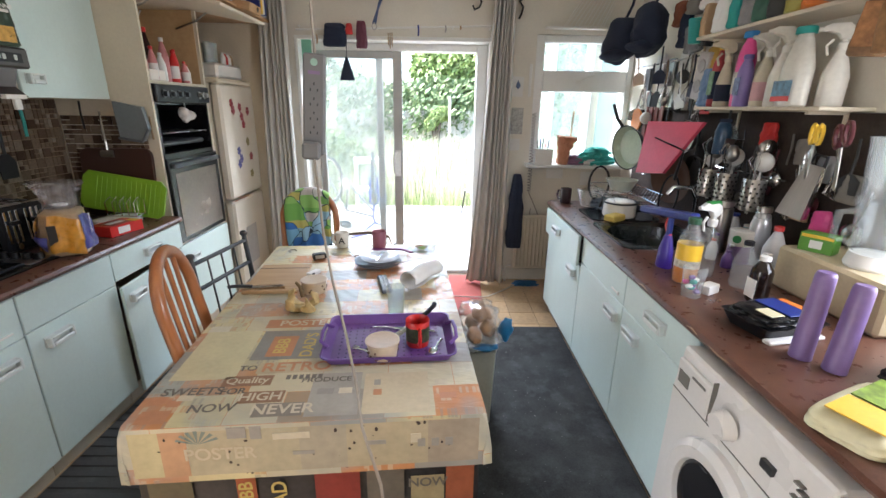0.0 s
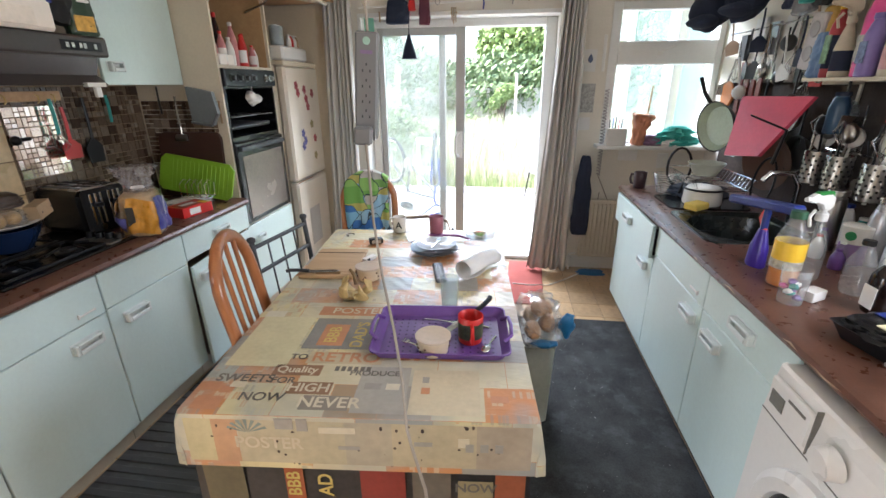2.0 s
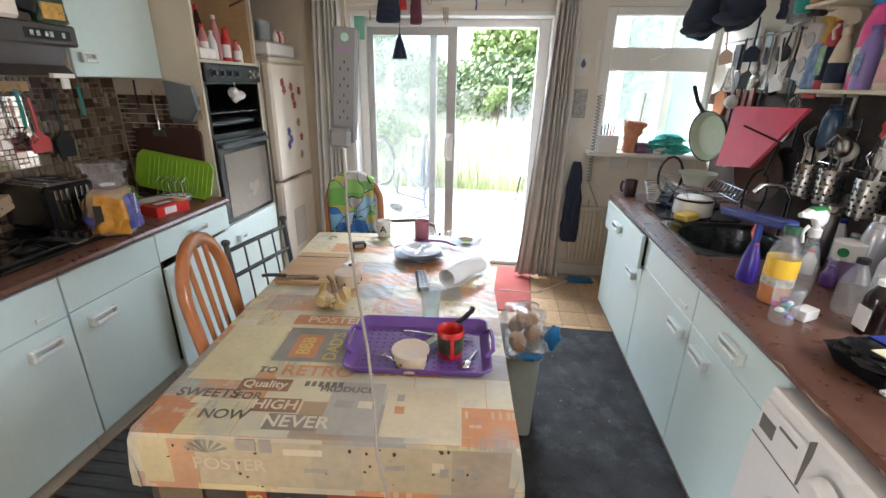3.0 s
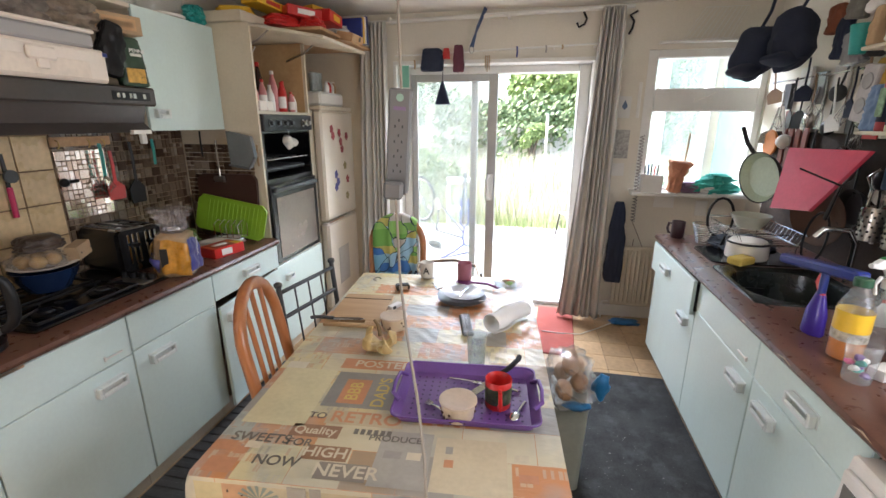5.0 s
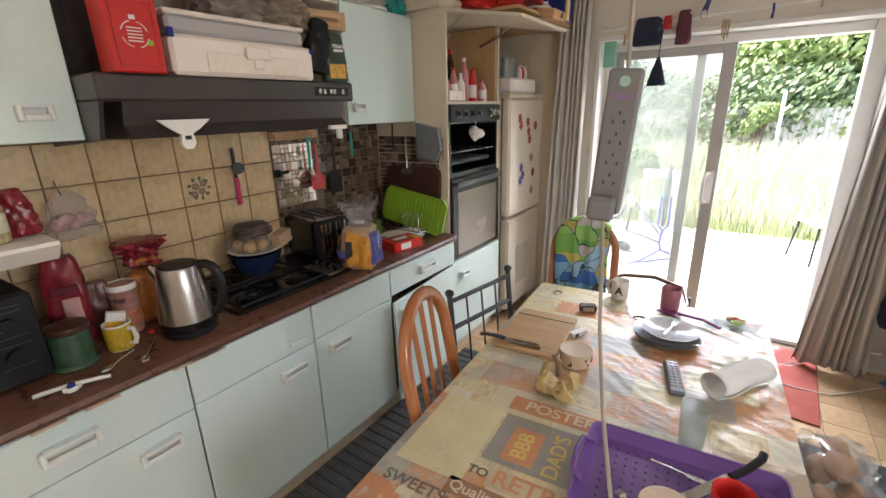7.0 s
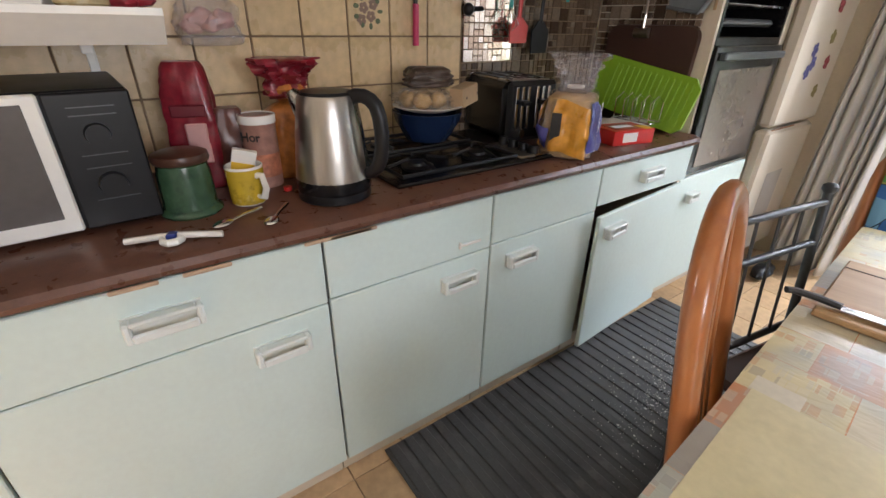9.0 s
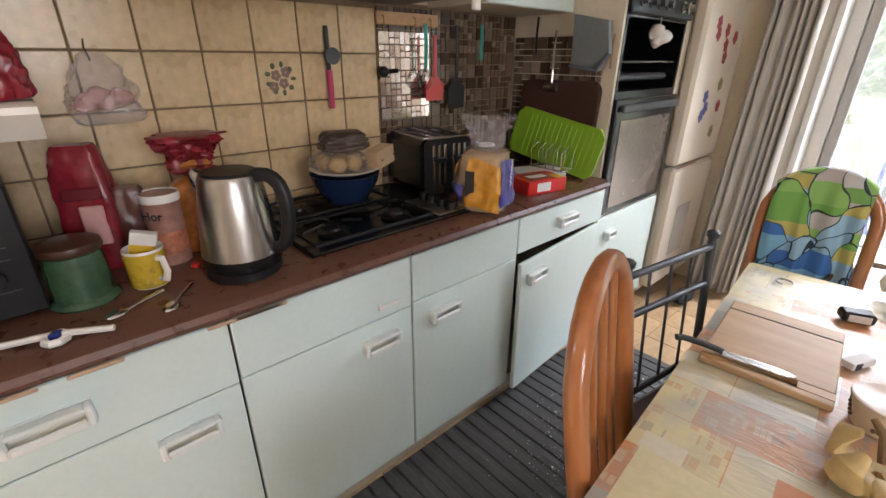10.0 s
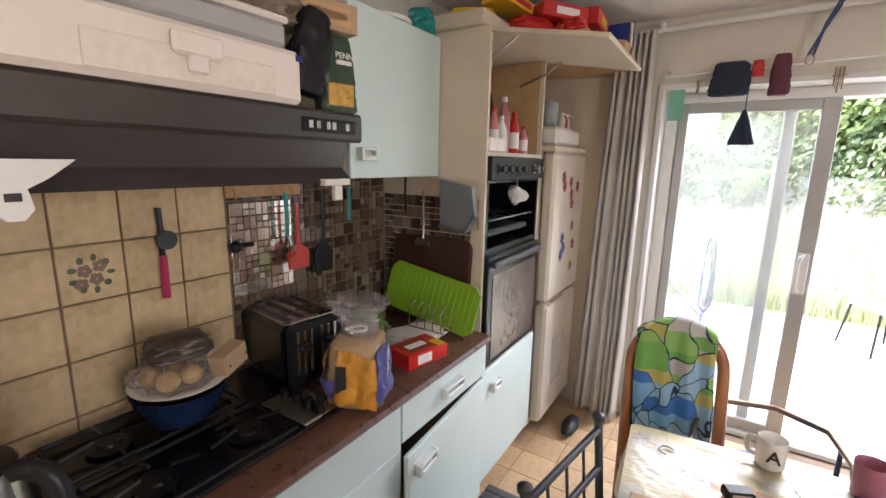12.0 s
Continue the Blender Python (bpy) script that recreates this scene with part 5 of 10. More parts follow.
def carton(name, m, w, d, h, material, label, category, patches=(), b=0.002):
    t = thing(name, m, label, category)
    obj("box_body", Geo().box(-w / 2, -d / 2, 0, w / 2, d / 2, h, b), material, t)
    for px, pz, pw, ph, pm in patches:
        obj("print_patch", Geo().box(px - pw / 2, -d / 2 - 0.0012, pz - ph / 2, px + pw / 2, -d / 2 + 0.001, pz + ph / 2), pm, t)
    return t


def bottle(name, x, y, z, r, h, material, cap, label, neck=0.35, shoulder=0.62, sx=1.0, sy=1.0, rz=0, category="bottle", band=None, lean=0, capr=None):
    t = thing(name, pose(x, y, z, 0, lean, rz), label, category)
    nr = r * neck
    hs = h * shoulder
    obj("bottle_body", Geo().lathe([(r * 0.9, 0), (r, 0.006), (r, hs * 0.9), (r * 0.93, hs), (nr * 1.2, h * 0.86), (nr, h * 0.88), (nr, h * 0.93)], 20, sx=sx, sy=sy), material, t, smooth=True)
    cr = capr or nr * 1.25
    obj("cap", Geo().lathe([(cr, h * 0.91), (cr, h * 0.99), (cr * 0.9, h), (0.001, h)], 16), cap, t, smooth=True)
    if band:
        obj("label_band", Geo().lathe([(r * 1.012, hs * 0.18), (r * 1.012, hs * 0.82)], 20, close0=False, close1=False, sx=sx, sy=sy), band, t, smooth=True)
    return t


def spray(name, x, y, z, r, h, material, head, label, rz=0, band=None, sy=0.7):
    t = thing(name, pose(x, y, z, 0, 0, rz), label, "spray bottle")
    hb = h * 0.68
    obj("bottle_body", Geo().lathe([(r * 0.92, 0), (r, 0.006), (r, hb * 0.55), (r * 0.7, hb * 0.8), (r * 0.35, hb), (r * 0.33, hb + 0.01)], 20, sy=sy), material, t, smooth=True)
    k = h / 0.27
    obj("collar", Geo().lathe([(0.015 * k, hb), (0.016 * k, hb + 0.004), (0.016 * k, hb + 0.022 * k), (0.012 * k, hb + 0.026 * k)], 16), head, t, smooth=True)
    prof = [(-0.024, 0.034), (-0.012, 0.022), (0.012, 0.024), (0.022, 0.040), (0.050, 0.050), (0.062, 0.050), (0.062, 0.066), (0.046, 0.074), (-0.004, 0.076), (-0.022, 0.060)]
    top = h - 0.076 * k
    wide = 0.011 * k
    loops = [[(x * k * q, y, top + 0.05 * k + (z - 0.05) * k * q) for x, z in prof] for y, q in ((-wide, 0.82), (-wide * 0.6, 1.0), (wide * 0.6, 1.0), (wide, 0.82))]
    obj("trigger_head", Geo().ring(loops).cyl((0.0, 0, hb), (0.0, 0, top + 0.05 * k), 0.010 * k, n=10), head, t, smooth=True)
    obj("nozzle", Geo().cyl((0.060 * k, 0, top + 0.058 * k), (0.074 * k, 0, top + 0.058 * k), 0.008 * k, 0.007 * k, 10), head, t, smooth=True)
    obj("trigger", Geo().tube([(0.03 * k, 0, hb + 0.035 * k), (0.045 * k, 0, hb + 0.015 * k), (0.036 * k, 0, hb - 0.015 * k)], 0.005 * k, 6), head, t)
    if band:
        obj("label_band", Geo().lathe([(r * 1.012, hb * 0.12), (r * 1.012, hb * 0.5)], 20, close0=False, close1=False, sy=sy), band, t, smooth=True)
    return t


def utensil(name, m, length, material, head, label, category="utensil"):
    """A hanging tool: a slim handle upward from a working end at the origin."""
    t = thing(name, m, label, category)
    obj("grip", Geo().tube([(0, 0, length * 0.35), (0, -0.004, length * 0.7), (0, 0, length)], 0.008, 8, flat=0.6), material, t, smooth=True)
    if head == "turner":
        obj("blade", Geo().prism([(-0.045, 0.0), (0.045, 0.0), (0.05, length * 0.25), (0.015, length * 0.37), (-0.015, length * 0.37), (-0.05, length * 0.25)], -0.003, 0.003, "y"), material, t)
    elif head == "whisk":
        for i in range(6):
            a = i * math.pi / 6
            c, s = math.cos(a), math.sin(a)
            obj("wire_loop", Geo().tube([(0, 0, length * 0.4), (0.035 * c, 0.035 * s, length * 0.15), (0, 0, 0), (-0.035 * c, -0.035 * s, length * 0.15), (0, 0, length * 0.4)], 0.0015, 5), CHROME, t)
    elif head == "ladle":
        obj("bowl", Geo().ball((0, 0, 0.03), 0.045, 14, 8, 1, 0.6, 1), material, t, smooth=True)
        obj("neck", Geo().tube([(0, 0, 0.05), (0, 0, length * 0.4)], 0.005, 6), material, t)
    elif head == "mallet":
        obj("mallet_head", Geo().cyl((-0.035, 0, 0.02), (0.035, 0, 0.02), 0.02, 0.02, 14), STEEL, t, smooth=True)
        obj("neck", Geo().tube([(0, 0, 0.03), (0, 0, length * 0.4)], 0.006, 6), material, t)
    return t


# ---- chairs ----
def pine_chair(m, label):
    """A chair with an arched back of bent wood; it faces +x, its back stands at x = 0."""
    t = thing("dining_chair", m, label, "chair", "dining chairs")
    w = 0.195
    def lean(z):
        return -0.02 - max(0, z - 0.45) * 0.16
    arch = []
    for z in (0.012, 0.2, 0.45, 0.6, 0.75, 0.86):
        arch.append((lean(z), -w * (1 - 0.04 * max(0, z - 0.6)), z))
    for k in range(1, 12):
        a = math.pi * k / 12
        arch.append((lean(0.86 + 0.19 * math.sin(a)), -w * math.cos(a), 0.86 + 0.19 * math.sin(a)))
    for z in (0.86, 0.75, 0.6, 0.45, 0.2, 0.012):
        arch.append((lean(z), w * (1 - 0.04 * max(0, z - 0.6)), z))
    obj("back_frame", Geo().tube(arch, 0.0255, 12, flat=0.85), ORANGEWOOD, t, smooth=True)
    for y in (-0.085, 0.0, 0.085):
        top = 0.86 + 0.175 * math.sqrt(max(0.02, 1 - (y / w) ** 2))
        obj("spindle", Geo().tube([(lean(0.46), y * 0.75, 0.46), (lean(0.7) - 0.008, y * 0.9, 0.7), (lean(top), y, top)], 0.0135, 10, flat=0.7), ORANGEWOOD, t, smooth=True)
    obj("seat", Geo().box(-0.03, -0.21, 0.43, 0.39, 0.21, 0.46, 0.012), ORANGEWOOD, t)
    for y in (-0.18, 0.18):
        obj("leg", Geo().tube([(0.36, y, 0.43), (0.37, y, 0.012)], lambda u: 0.02 - 0.005 * u, 10), ORANGEWOOD, t, smooth=True)
        obj("stretcher", Geo().tube([(-0.03, y, 0.2), (0.365, y, 0.2)], 0.010, 8), ORANGEWOOD, t, smooth=True)
    return t


def metal_chair(m, label):
    t = thing("metal_chair", m, label, "chair", "dining chairs")
    def lean(z):
        return -max(0, z - 0.45) * 0.10
    for y in (-0.203, 0.203):
        obj("back_post", Geo().tube([(lean(z), y, z) for z in (0.012, 0.45, 0.7, 0.915)], 0.0125, 10), GREYMETAL, t, smooth=True)
        obj("finial", Geo().lathe([(0.014, 0.912), (0.019, 0.918), (0.019, 0.93), (0.012, 0.936), (0.001, 0.938)], 14, lean(0.915), y), GREYMETAL, t, smooth=True)
        obj("front_leg", Geo().tube([(0.38, y, 0.44), (0.39, y, 0.012)], 0.0125, 10), GREYMETAL, t, smooth=True)
        obj("seat_rail", Geo().tube([(0, y, 0.43), (0.38, y, 0.43)], 0.010, 8), GREYMETAL, t, smooth=True)
    for z in (0.885, 0.765, 0.50):
        obj("cross_rail", Geo().tube([(lean(z), -0.203, z), (lean(z), 0.203, z)], 0.0105, 10), GREYMETAL, t, smooth=True)
    for y in (-0.10, -0.0, 0.10):
        obj("bar", Geo().tube([(lean(0.885), y, 0.885), (lean(0.5), y, 0.5)], 0.0045, 8), GREYMETAL, t, smooth=True)
    obj("seat", Geo().box(-0.0, -0.20, 0.44, 0.38, 0.20, 0.475, 0.014), col("brown_seat_pad", (0.07, 0.03, 0.02), 0.6), t, "dark brown padded seat")
    return t


pine_chair(pose(-0.705, 1.735, 0, 0, 0, 16), "varnished pine dining chair with an arched spindle back")
metal_chair(pose(-0.825, 2.215, 0, 0, 0, -9.8), "grey metal dining chair with a barred back")
c3 = pine_chair((pose(-0.665, 3.05, 0, 0, 0, -76) @ Matrix.Diagonal((0.95, 0.9, 0.965, 1))), "pine dining chair at the table end under a towel")


def towel_material():
    """Large cartoon-like shapes with dark outlines: pale above, green, then blue below."""
    m = bpy.data.materials.new("patterned_towel")
    nt, ns, ln, p = nodes_of(m)
    tc = ns.new("ShaderNodeTexCoord")
    warp = node(nt, "ShaderNodeTexNoise", Scale=5.0, Detail=0.5)
    ln.new(tc.outputs["Object"], warp.inputs["Vector"])
    add = ns.new("ShaderNodeMix")
    add.data_type, add.blend_type = "RGBA", "LINEAR_LIGHT"
    add.inputs[0].default_value = 0.16
    ln.new(tc.outputs["Object"], add.inputs[6])
    ln.new(warp.outputs["Color"], add.inputs[7])
    mp = ns.new("ShaderNodeMapping")
    mp.inputs["Scale"].default_value = (0.6, 1.0, 0.85)
    ln.new(add.outputs[2], mp.inputs[0])
    cell = node(nt, "ShaderNodeTexVoronoi", Scale=8.5)
    edge = node(nt, "ShaderNodeTexVoronoi", Scale=8.5)
    edge.feature = "DISTANCE_TO_EDGE"
    ln.new(mp.outputs[0], cell.inputs["Vector"])
    ln.new(mp.outputs[0], edge.inputs["Vector"])
    sep = ns.new("ShaderNodeSeparateXYZ")
    ln.new(tc.outputs["Object"], sep.inputs[0])
    mr = ns.new("ShaderNodeMapRange")
    mr.inputs["From Min"].default_value, mr.inputs["From Max"].default_value = 0.45, 1.08
    mr.inputs["To Min"].default_value, mr.inputs["To Max"].default_value = -0.12, 0.46
    ln.new(sep.outputs["Z"], mr.inputs["Value"])
    hue = ns.new("ShaderNodeSeparateColor")
    ln.new(cell.outputs["Color"], hue.inputs[0])
    ad = ns.new("ShaderNodeMath")
    ad.operation = "MULTIPLY_ADD"
    ad.inputs[1].default_value = 0.50
    ln.new(hue.outputs[0], ad.inputs[0])
    ln.new(mr.outputs[0], ad.inputs[2])
    r = ramp(nt, [(0.0, (0.04, 0.12, 0.36)), (0.12, (0.20, 0.42, 0.60)), (0.22, (0.05, 0.16, 0.44)), (0.30, (0.26, 0.44, 0.56)), (0.40, (0.30, 0.48, 0.62)), (0.50, (0.46, 0.40, 0.12)), (0.55, (0.16, 0.36, 0.08)), (0.66, (0.24, 0.44, 0.12)), (0.74, (0.46, 0.42, 0.40)), (0.80, (0.18, 0.36, 0.10)), (0.85, (0.48, 0.47, 0.45))], True)
    ln.new(ad.outputs[0], r.inputs["Fac"])
    lines = ramp(nt, [(0.0, (1, 1, 1)), (0.016, (0, 0, 0))], True)
    ln.new(edge.outputs["Distance"], lines.inputs["Fac"])
    mix = ns.new("ShaderNodeMix")
    mix.data_type = "RGBA"
    mix.inputs[7].default_value = (0.03, 0.045, 0.06, 1)
    ln.new(lines.outputs["Color"], mix.inputs[0])
    ln.new(r.outputs["Color"], mix.inputs[6])
    ln.new(mix.outputs[2], p.inputs["Base Color"])
    p.inputs["Roughness"].default_value = 0.95
    nz = node(nt, "ShaderNodeTexNoise", Scale=300.0)
    bp = ns.new("ShaderNodeBump")
    bp.inputs["Strength"].default_value, bp.inputs["Distance"].default_value = 0.4, 0.003
    ln.new(nz.outputs["Fac"], bp.inputs["Height"])
    ln.new(bp.outputs[0], p.inputs["Normal"])
    return m


def towel_point(u, v):
    # drapes over an arched back: front side for v < 0.5, behind for v > 0.5; long folds fan out from the top
    y = (u - 0.5) * 0.33 - 0.012
    top = 0.86 + 0.205 * math.sqrt(max(0.0, 1 - (y / 0.225) ** 2))
    s = (v - 0.5) * 2
    drop = max(0.0, abs(s) - 0.06) * (0.62 + 0.10 * math.sin(u * 4 + 1))
    z = top + 0.014 - drop
    side = math.copysign(1, -s)
    fold = math.sin(u * 21 + 1.6 * noise.noise(Vector((u * 3, v * 3, 5)))) * (0.5 + 0.5 * u)
    x = -0.02 - max(0, z - 0.45) * 0.16 + side * (0.034 * min(1, abs(s) * 12) + 0.018 * fold * min(1, abs(s) * 3) + 0.03 * max(0.0, noise.noise(Vector((u * 3, v * 3, 0)))))
    return (x, y * (1 - 0.10 * drop) + 0.008 * math.sin(v * 13), z + 0.012 * fold * min(1, abs(s) * 2))


tw = obj("towel", Geo().sheet(towel_point, 64, 80), towel_material(), smooth=True, m=(pose(-0.665, 3.05, 0, 0, 0, -76) @ Matrix.Diagonal((0.95, 0.9, 0.965, 1))))
md = tw.modifiers.new("thickness", "SOLIDIFY")
md.thickness = 0.006
tagged(tw, "blue, green and white patterned towel draped over a chair", "towel")

tub_chair = thing("tubular_chair", pose(-0.36, 3.02, -0.03, 0, 0, -8) @ Matrix.Diagonal((0.85, 0.85, 1, 1)), "tubular metal armchair with a blue patterned cushion", "chair", "dining chairs")
obj("arm_rail", Geo().tube([(-0.27, -0.12, 0.66), (-0.28, 0.10, 0.68), (-0.20, 0.30, 0.70), (0.0, 0.36, 0.71), (0.20, 0.30, 0.70), (0.28, 0.10, 0.68), (0.27, -0.12, 0.66)], 0.012, 10), col("bronze_tube", (0.16, 0.11, 0.07), 0.35, metal=0.6), tub_chair, smooth=True)
for x in (-0.25, 0.25):
    for y in (-0.12, 0.28):
        obj("leg", Geo().tube([(x, y, 0.012), (x, y, 0.66)], 0.011, 8), GREYMETAL, tub_chair, smooth=True)
obj("cushion", Geo().ball((0, 0.08, 0.50), 0.22, 18, 10, 1.05, 1.0, 0.28, 0.12, 2), col("blue_cushion", (0.05, 0.12, 0.40), 0.9, vary=0.6, scale=14, bump=0.3), tub_chair, "blue and yellow printed cushion", True)
obj("seat", Geo().box(-0.24, -0.12, 0.40, 0.24, 0.28, 0.44, 0.01), BLACKP, tub_chair)

# ---- on the table ----
TZ = 0.752
tray = thing("serving_tray", pose(0.026, 1.598, TZ, 0, 0, 5), "purple plastic serving tray with cut-out end handles", "tray")
W2, D2 = 0.225, 0.158
def rrect(w, d, r, z, n=6):
    out = []
    for cx, cy, a0 in ((w - r, d - r, 0), (-w + r, d - r, 90), (-w + r, -d + r, 180), (w - r, -d + r, 270)):
        for k in range(n + 1):
            a = radians(a0 + 90 * k / n)
            out.append((cx + r * math.cos(a), cy + r * math.sin(a), z))
    return out
obj("tray_body", Geo().ring([rrect(W2 - 0.022, D2 - 0.022, 0.02, 0.0), rrect(W2 - 0.018, D2 - 0.018, 0.022, 0.001), rrect(W2, D2, 0.03, 0.034), rrect(W2 + 0.005, D2 + 0.005, 0.032, 0.035), rrect(W2 + 0.005, D2 + 0.005, 0.032, 0.031), rrect(W2 - 0.003, D2 - 0.003, 0.03, 0.030), rrect(W2 - 0.024, D2 - 0.024, 0.02, 0.006)], True, True), PURPLE, tray, smooth=True)
for s in (-1, 1):
    obj("end_handle", Geo().tube([(s * 0.212, -0.075, 0.030), (s * 0.236, -0.06, 0.046), (s * 0.240, 0, 0.050), (s * 0.236, 0.06, 0.046), (s * 0.212, 0.075, 0.030)], 0.007, 8), PURPLE, tray, smooth=True)
DOT = col("dark_purple", (0.05, 0.02, 0.11), 0.5)
g = Geo()
for i in range(15):
    for j in range(9):
        g.lathe([(0.0042, 0.0062), (0.003, 0.0074), (0.0005, 0.0076)], 8, -0.175 + i * 0.025, -0.105 + j * 0.026)
tagged(obj("grip_dots", g, DOT, tray), kind="stuff")

DOTB = col("brown_dot", (0.10, 0.05, 0.03), 0.6)
CREAMTUB = col("cream_tub", (0.62, 0.50, 0.34), 0.4)
def dotted_tub(x, y, z, r, h, label):
    t = thing("food_tub", pose(x, y, z), label, "tub", "spotted food tubs")
    obj("tub_body", Geo().lathe([(r * 0.82, 0), (r * 0.86, 0.004), (r * 0.97, h * 0.85), (r, h * 0.87)], 26), CREAMTUB, t, smooth=True)
    obj("lid", Geo().lathe([(r, h * 0.86), (r * 1.05, h * 0.9), (r * 1.05, h * 0.98), (r * 0.99, h), (r * 0.93, h * 0.985), (0.001, h * 0.985)], 26), col("frosted_lid", (0.56, 0.45, 0.34), 0.3), t, "frosted plastic lid", True)
    rr = random.Random(int(x * 1000))
    for i in range(22):
        a, v = rr.uniform(0, 6.28), rr.uniform(0.12, 0.78)
        q = r * (0.86 + 0.11 * v / 0.85) + 0.0003
        obj("dot", Geo().ball((q * math.cos(a), q * math.sin(a), h * v), 0.0045, 7, 5, 1, 1, 1), DOTB, t)
    return t
dotted_tub(0.012, 1.495, TZ + 0.007, 0.056, 0.062, "cream spotted food tub with a frosted lid on the tray")
dotted_tub(-0.372, 2.055, TZ, 0.058, 0.062, "cream spotted food tub with a frosted lid beside the board")

mg = mug(0.128, 1.575, TZ + 0.007, 0.043, 0.098, RED, "red mug with a dark printed picture", rz=-80)
obj("printed_band", Geo().lathe([(0.0418, 0.022), (0.0432, 0.078)], 26, close0=False, close1=False), col("dark_print", (0.05, 0.06, 0.03), 0.4, vary=0.9, scale=30, fine=70), mg, "dark green and black printed band", True)


def knife(m, ln_, hl, blade, grip, label):
    t = thing("kitchen_knife", m, label, "knife", "kitchen knives")
    obj("blade", Geo().prism([(0, -0.014), (ln_ * 0.9, -0.014), (ln_, 0.004), (ln_ * 0.8, 0.013), (0, 0.013)], 0.002, 0.0038), blade, t)
    obj("grip", Geo().tube([(0.0, 0, 0.006), (-hl * 0.4, 0.002, 0.009), (-hl * 0.85, -0.004, 0.012), (-hl, -0.014, 0.012)], 0.010, 8, flat=0.8), grip, t, smooth=True)
    return t
knife(pose(0.125, 1.70, TZ + 0.036, 0, 7, 232), 0.16, 0.12, STEEL, BLACKP, "chef knife with a curved black handle resting across the tray")
knife(pose(-0.655, 2.045, TZ + 0.020, 0, 0, 10), 0.14, 0.10, STEEL, INK, "small dark-handled knife lying on the cutting board")


def cutlery(x, y, z, rz, ln_, head, label):
    t = thing(head, pose(x, y, z, 0, 0, rz), label, head, "loose cutlery")
    obj("handle", Geo().tube([(0, 0, 0.004), (ln_ * 0.4, 0, 0.006), (ln_ * 0.7, 0, 0.004)], lambda u: 0.005 - 0.002 * u, 8, flat=0.5), CHROME, t, smooth=True)
    if head == "spoon":
        obj("bowl", Geo().ball((ln_ * 0.85, 0, 0.005), 0.018, 12, 8, 1.4, 0.9, 0.35), CHROME, t, smooth=True)
    elif head == "fork":
        g = Geo().box(ln_ * 0.7, -0.010, 0.003, ln_ * 0.82, 0.010, 0.006, 0.001)
        for k in range(4):
            g.box(ln_ * 0.82, -0.010 + k * 0.006, 0.003, ln_, -0.008 + k * 0.006, 0.005)
        obj("tines", g, CHROME, t)
    else:
        obj("blade", Geo().box(ln_ * 0.6, -0.007, 0.003, ln_, 0.007, 0.005, 0.001), CHROME, t)
    return t
cutlery(-0.05, 1.69, TZ + 0.009, 355, 0.14, "knife", "steel table knife lying on the tray")
cutlery(0.215, 1.60, TZ + 0.009, 250, 0.10, "spoon", "small steel teaspoon lying on the tray")
cutlery(0.19, 1.655, TZ + 0.009, 160, 0.09, "spoon", "steel spoon behind the red mug")
cutlery(-0.03, 1.50, TZ + 0.009, 150, 0.08, "fork", "steel fork beside the spotted tub")

# banana skin
bn = Geo()
BAN = col("banana_skin", (0.52, 0.38, 0.16), 0.6, vary=0.25, scale=25, dirt=0.3, dirt_col=(0.2, 0.12, 0.04))
ban = thing("banana_skin", pose(-0.365, 1.86, TZ) @ Matrix.Diagonal((1.08, 1.08, 1.15, 1)), "peeled yellow banana skin flopped open on the cloth", "banana skin")
for k, (a, ln_, hh) in enumerate(((160, 0.06, 0.075), (235, 0.065, 0.07), (300, 0.075, 0.06), (20, 0.05, 0.065))):
    c, s = math.cos(radians(a)), math.sin(radians(a))
    pts = [(c * ln_ * 0.1, s * ln_ * 0.1, 0.018), (c * ln_ * 0.5, s * ln_ * 0.5, 0.016), (c * ln_ * 0.95, s * ln_ * 0.95, 0.03), (c * ln_ * 0.95, s * ln_ * 0.95, hh * 0.75), (c * ln_ * 0.6, s * ln_ * 0.6, hh)]
    obj("peel_strip", Geo().tube(pts, lambda u: 0.030 * math.sin(math.pi * (0.22 + 0.7 * u)), 10, flat=0.5), BAN, ban, smooth=True)
obj("stalk", Geo().tube([(0, 0, 0.05), (-0.012, 0.012, 0.085), (-0.03, 0.02, 0.10)], lambda u: 0.009 - 0.004 * u, 8), col("banana_stalk", (0.16, 0.10, 0.04), 0.7), ban, smooth=True)

# cutting board
BOARDWOOD = wood("board_wood", (0.36, 0.22, 0.10), (0.50, 0.33, 0.17), 0.5, axis=(1, 12, 12))
cb = thing("cutting_board", pose(-0.583, 2.195, TZ, 0, 0, 5), "pale wooden cutting board with a slot handle and a hinge line", "cutting board")
obj("board", Geo().box(-0.125, -0.13, 0, 0.125, 0.117, 0.016, 0.003), BOARDWOOD, cb)
obj("hinged_flap", Geo().box(-0.125, 0.121, 0, 0.125, 0.18, 0.016, 0.003), BOARDWOOD, cb)
obj("slot_end", Geo().box(-0.125, -0.157, 0, -0.06, -0.13, 0.016), BOARDWOOD, cb)
obj("slot_end", Geo().box(0.06, -0.157, 0, 0.125, -0.13, 0.016), BOARDWOOD, cb)
obj("handle_bar", Geo().box(-0.125, -0.18, 0, 0.125, -0.157, 0.016, 0.003), BOARDWOOD, cb)
obj("groove", Geo().box(-0.123, 0.118, 0.0155, 0.123, 0.122, 0.0165), INK, cb)
carton("lighter_packet", pose(-0.435, 2.27, TZ, 0, 0, 65), 0.075, 0.03, 0.018, PAPERW, "small white packet beside the cutting board", "packet", [(-0.02, 0.009, 0.02, 0.016, INK)])

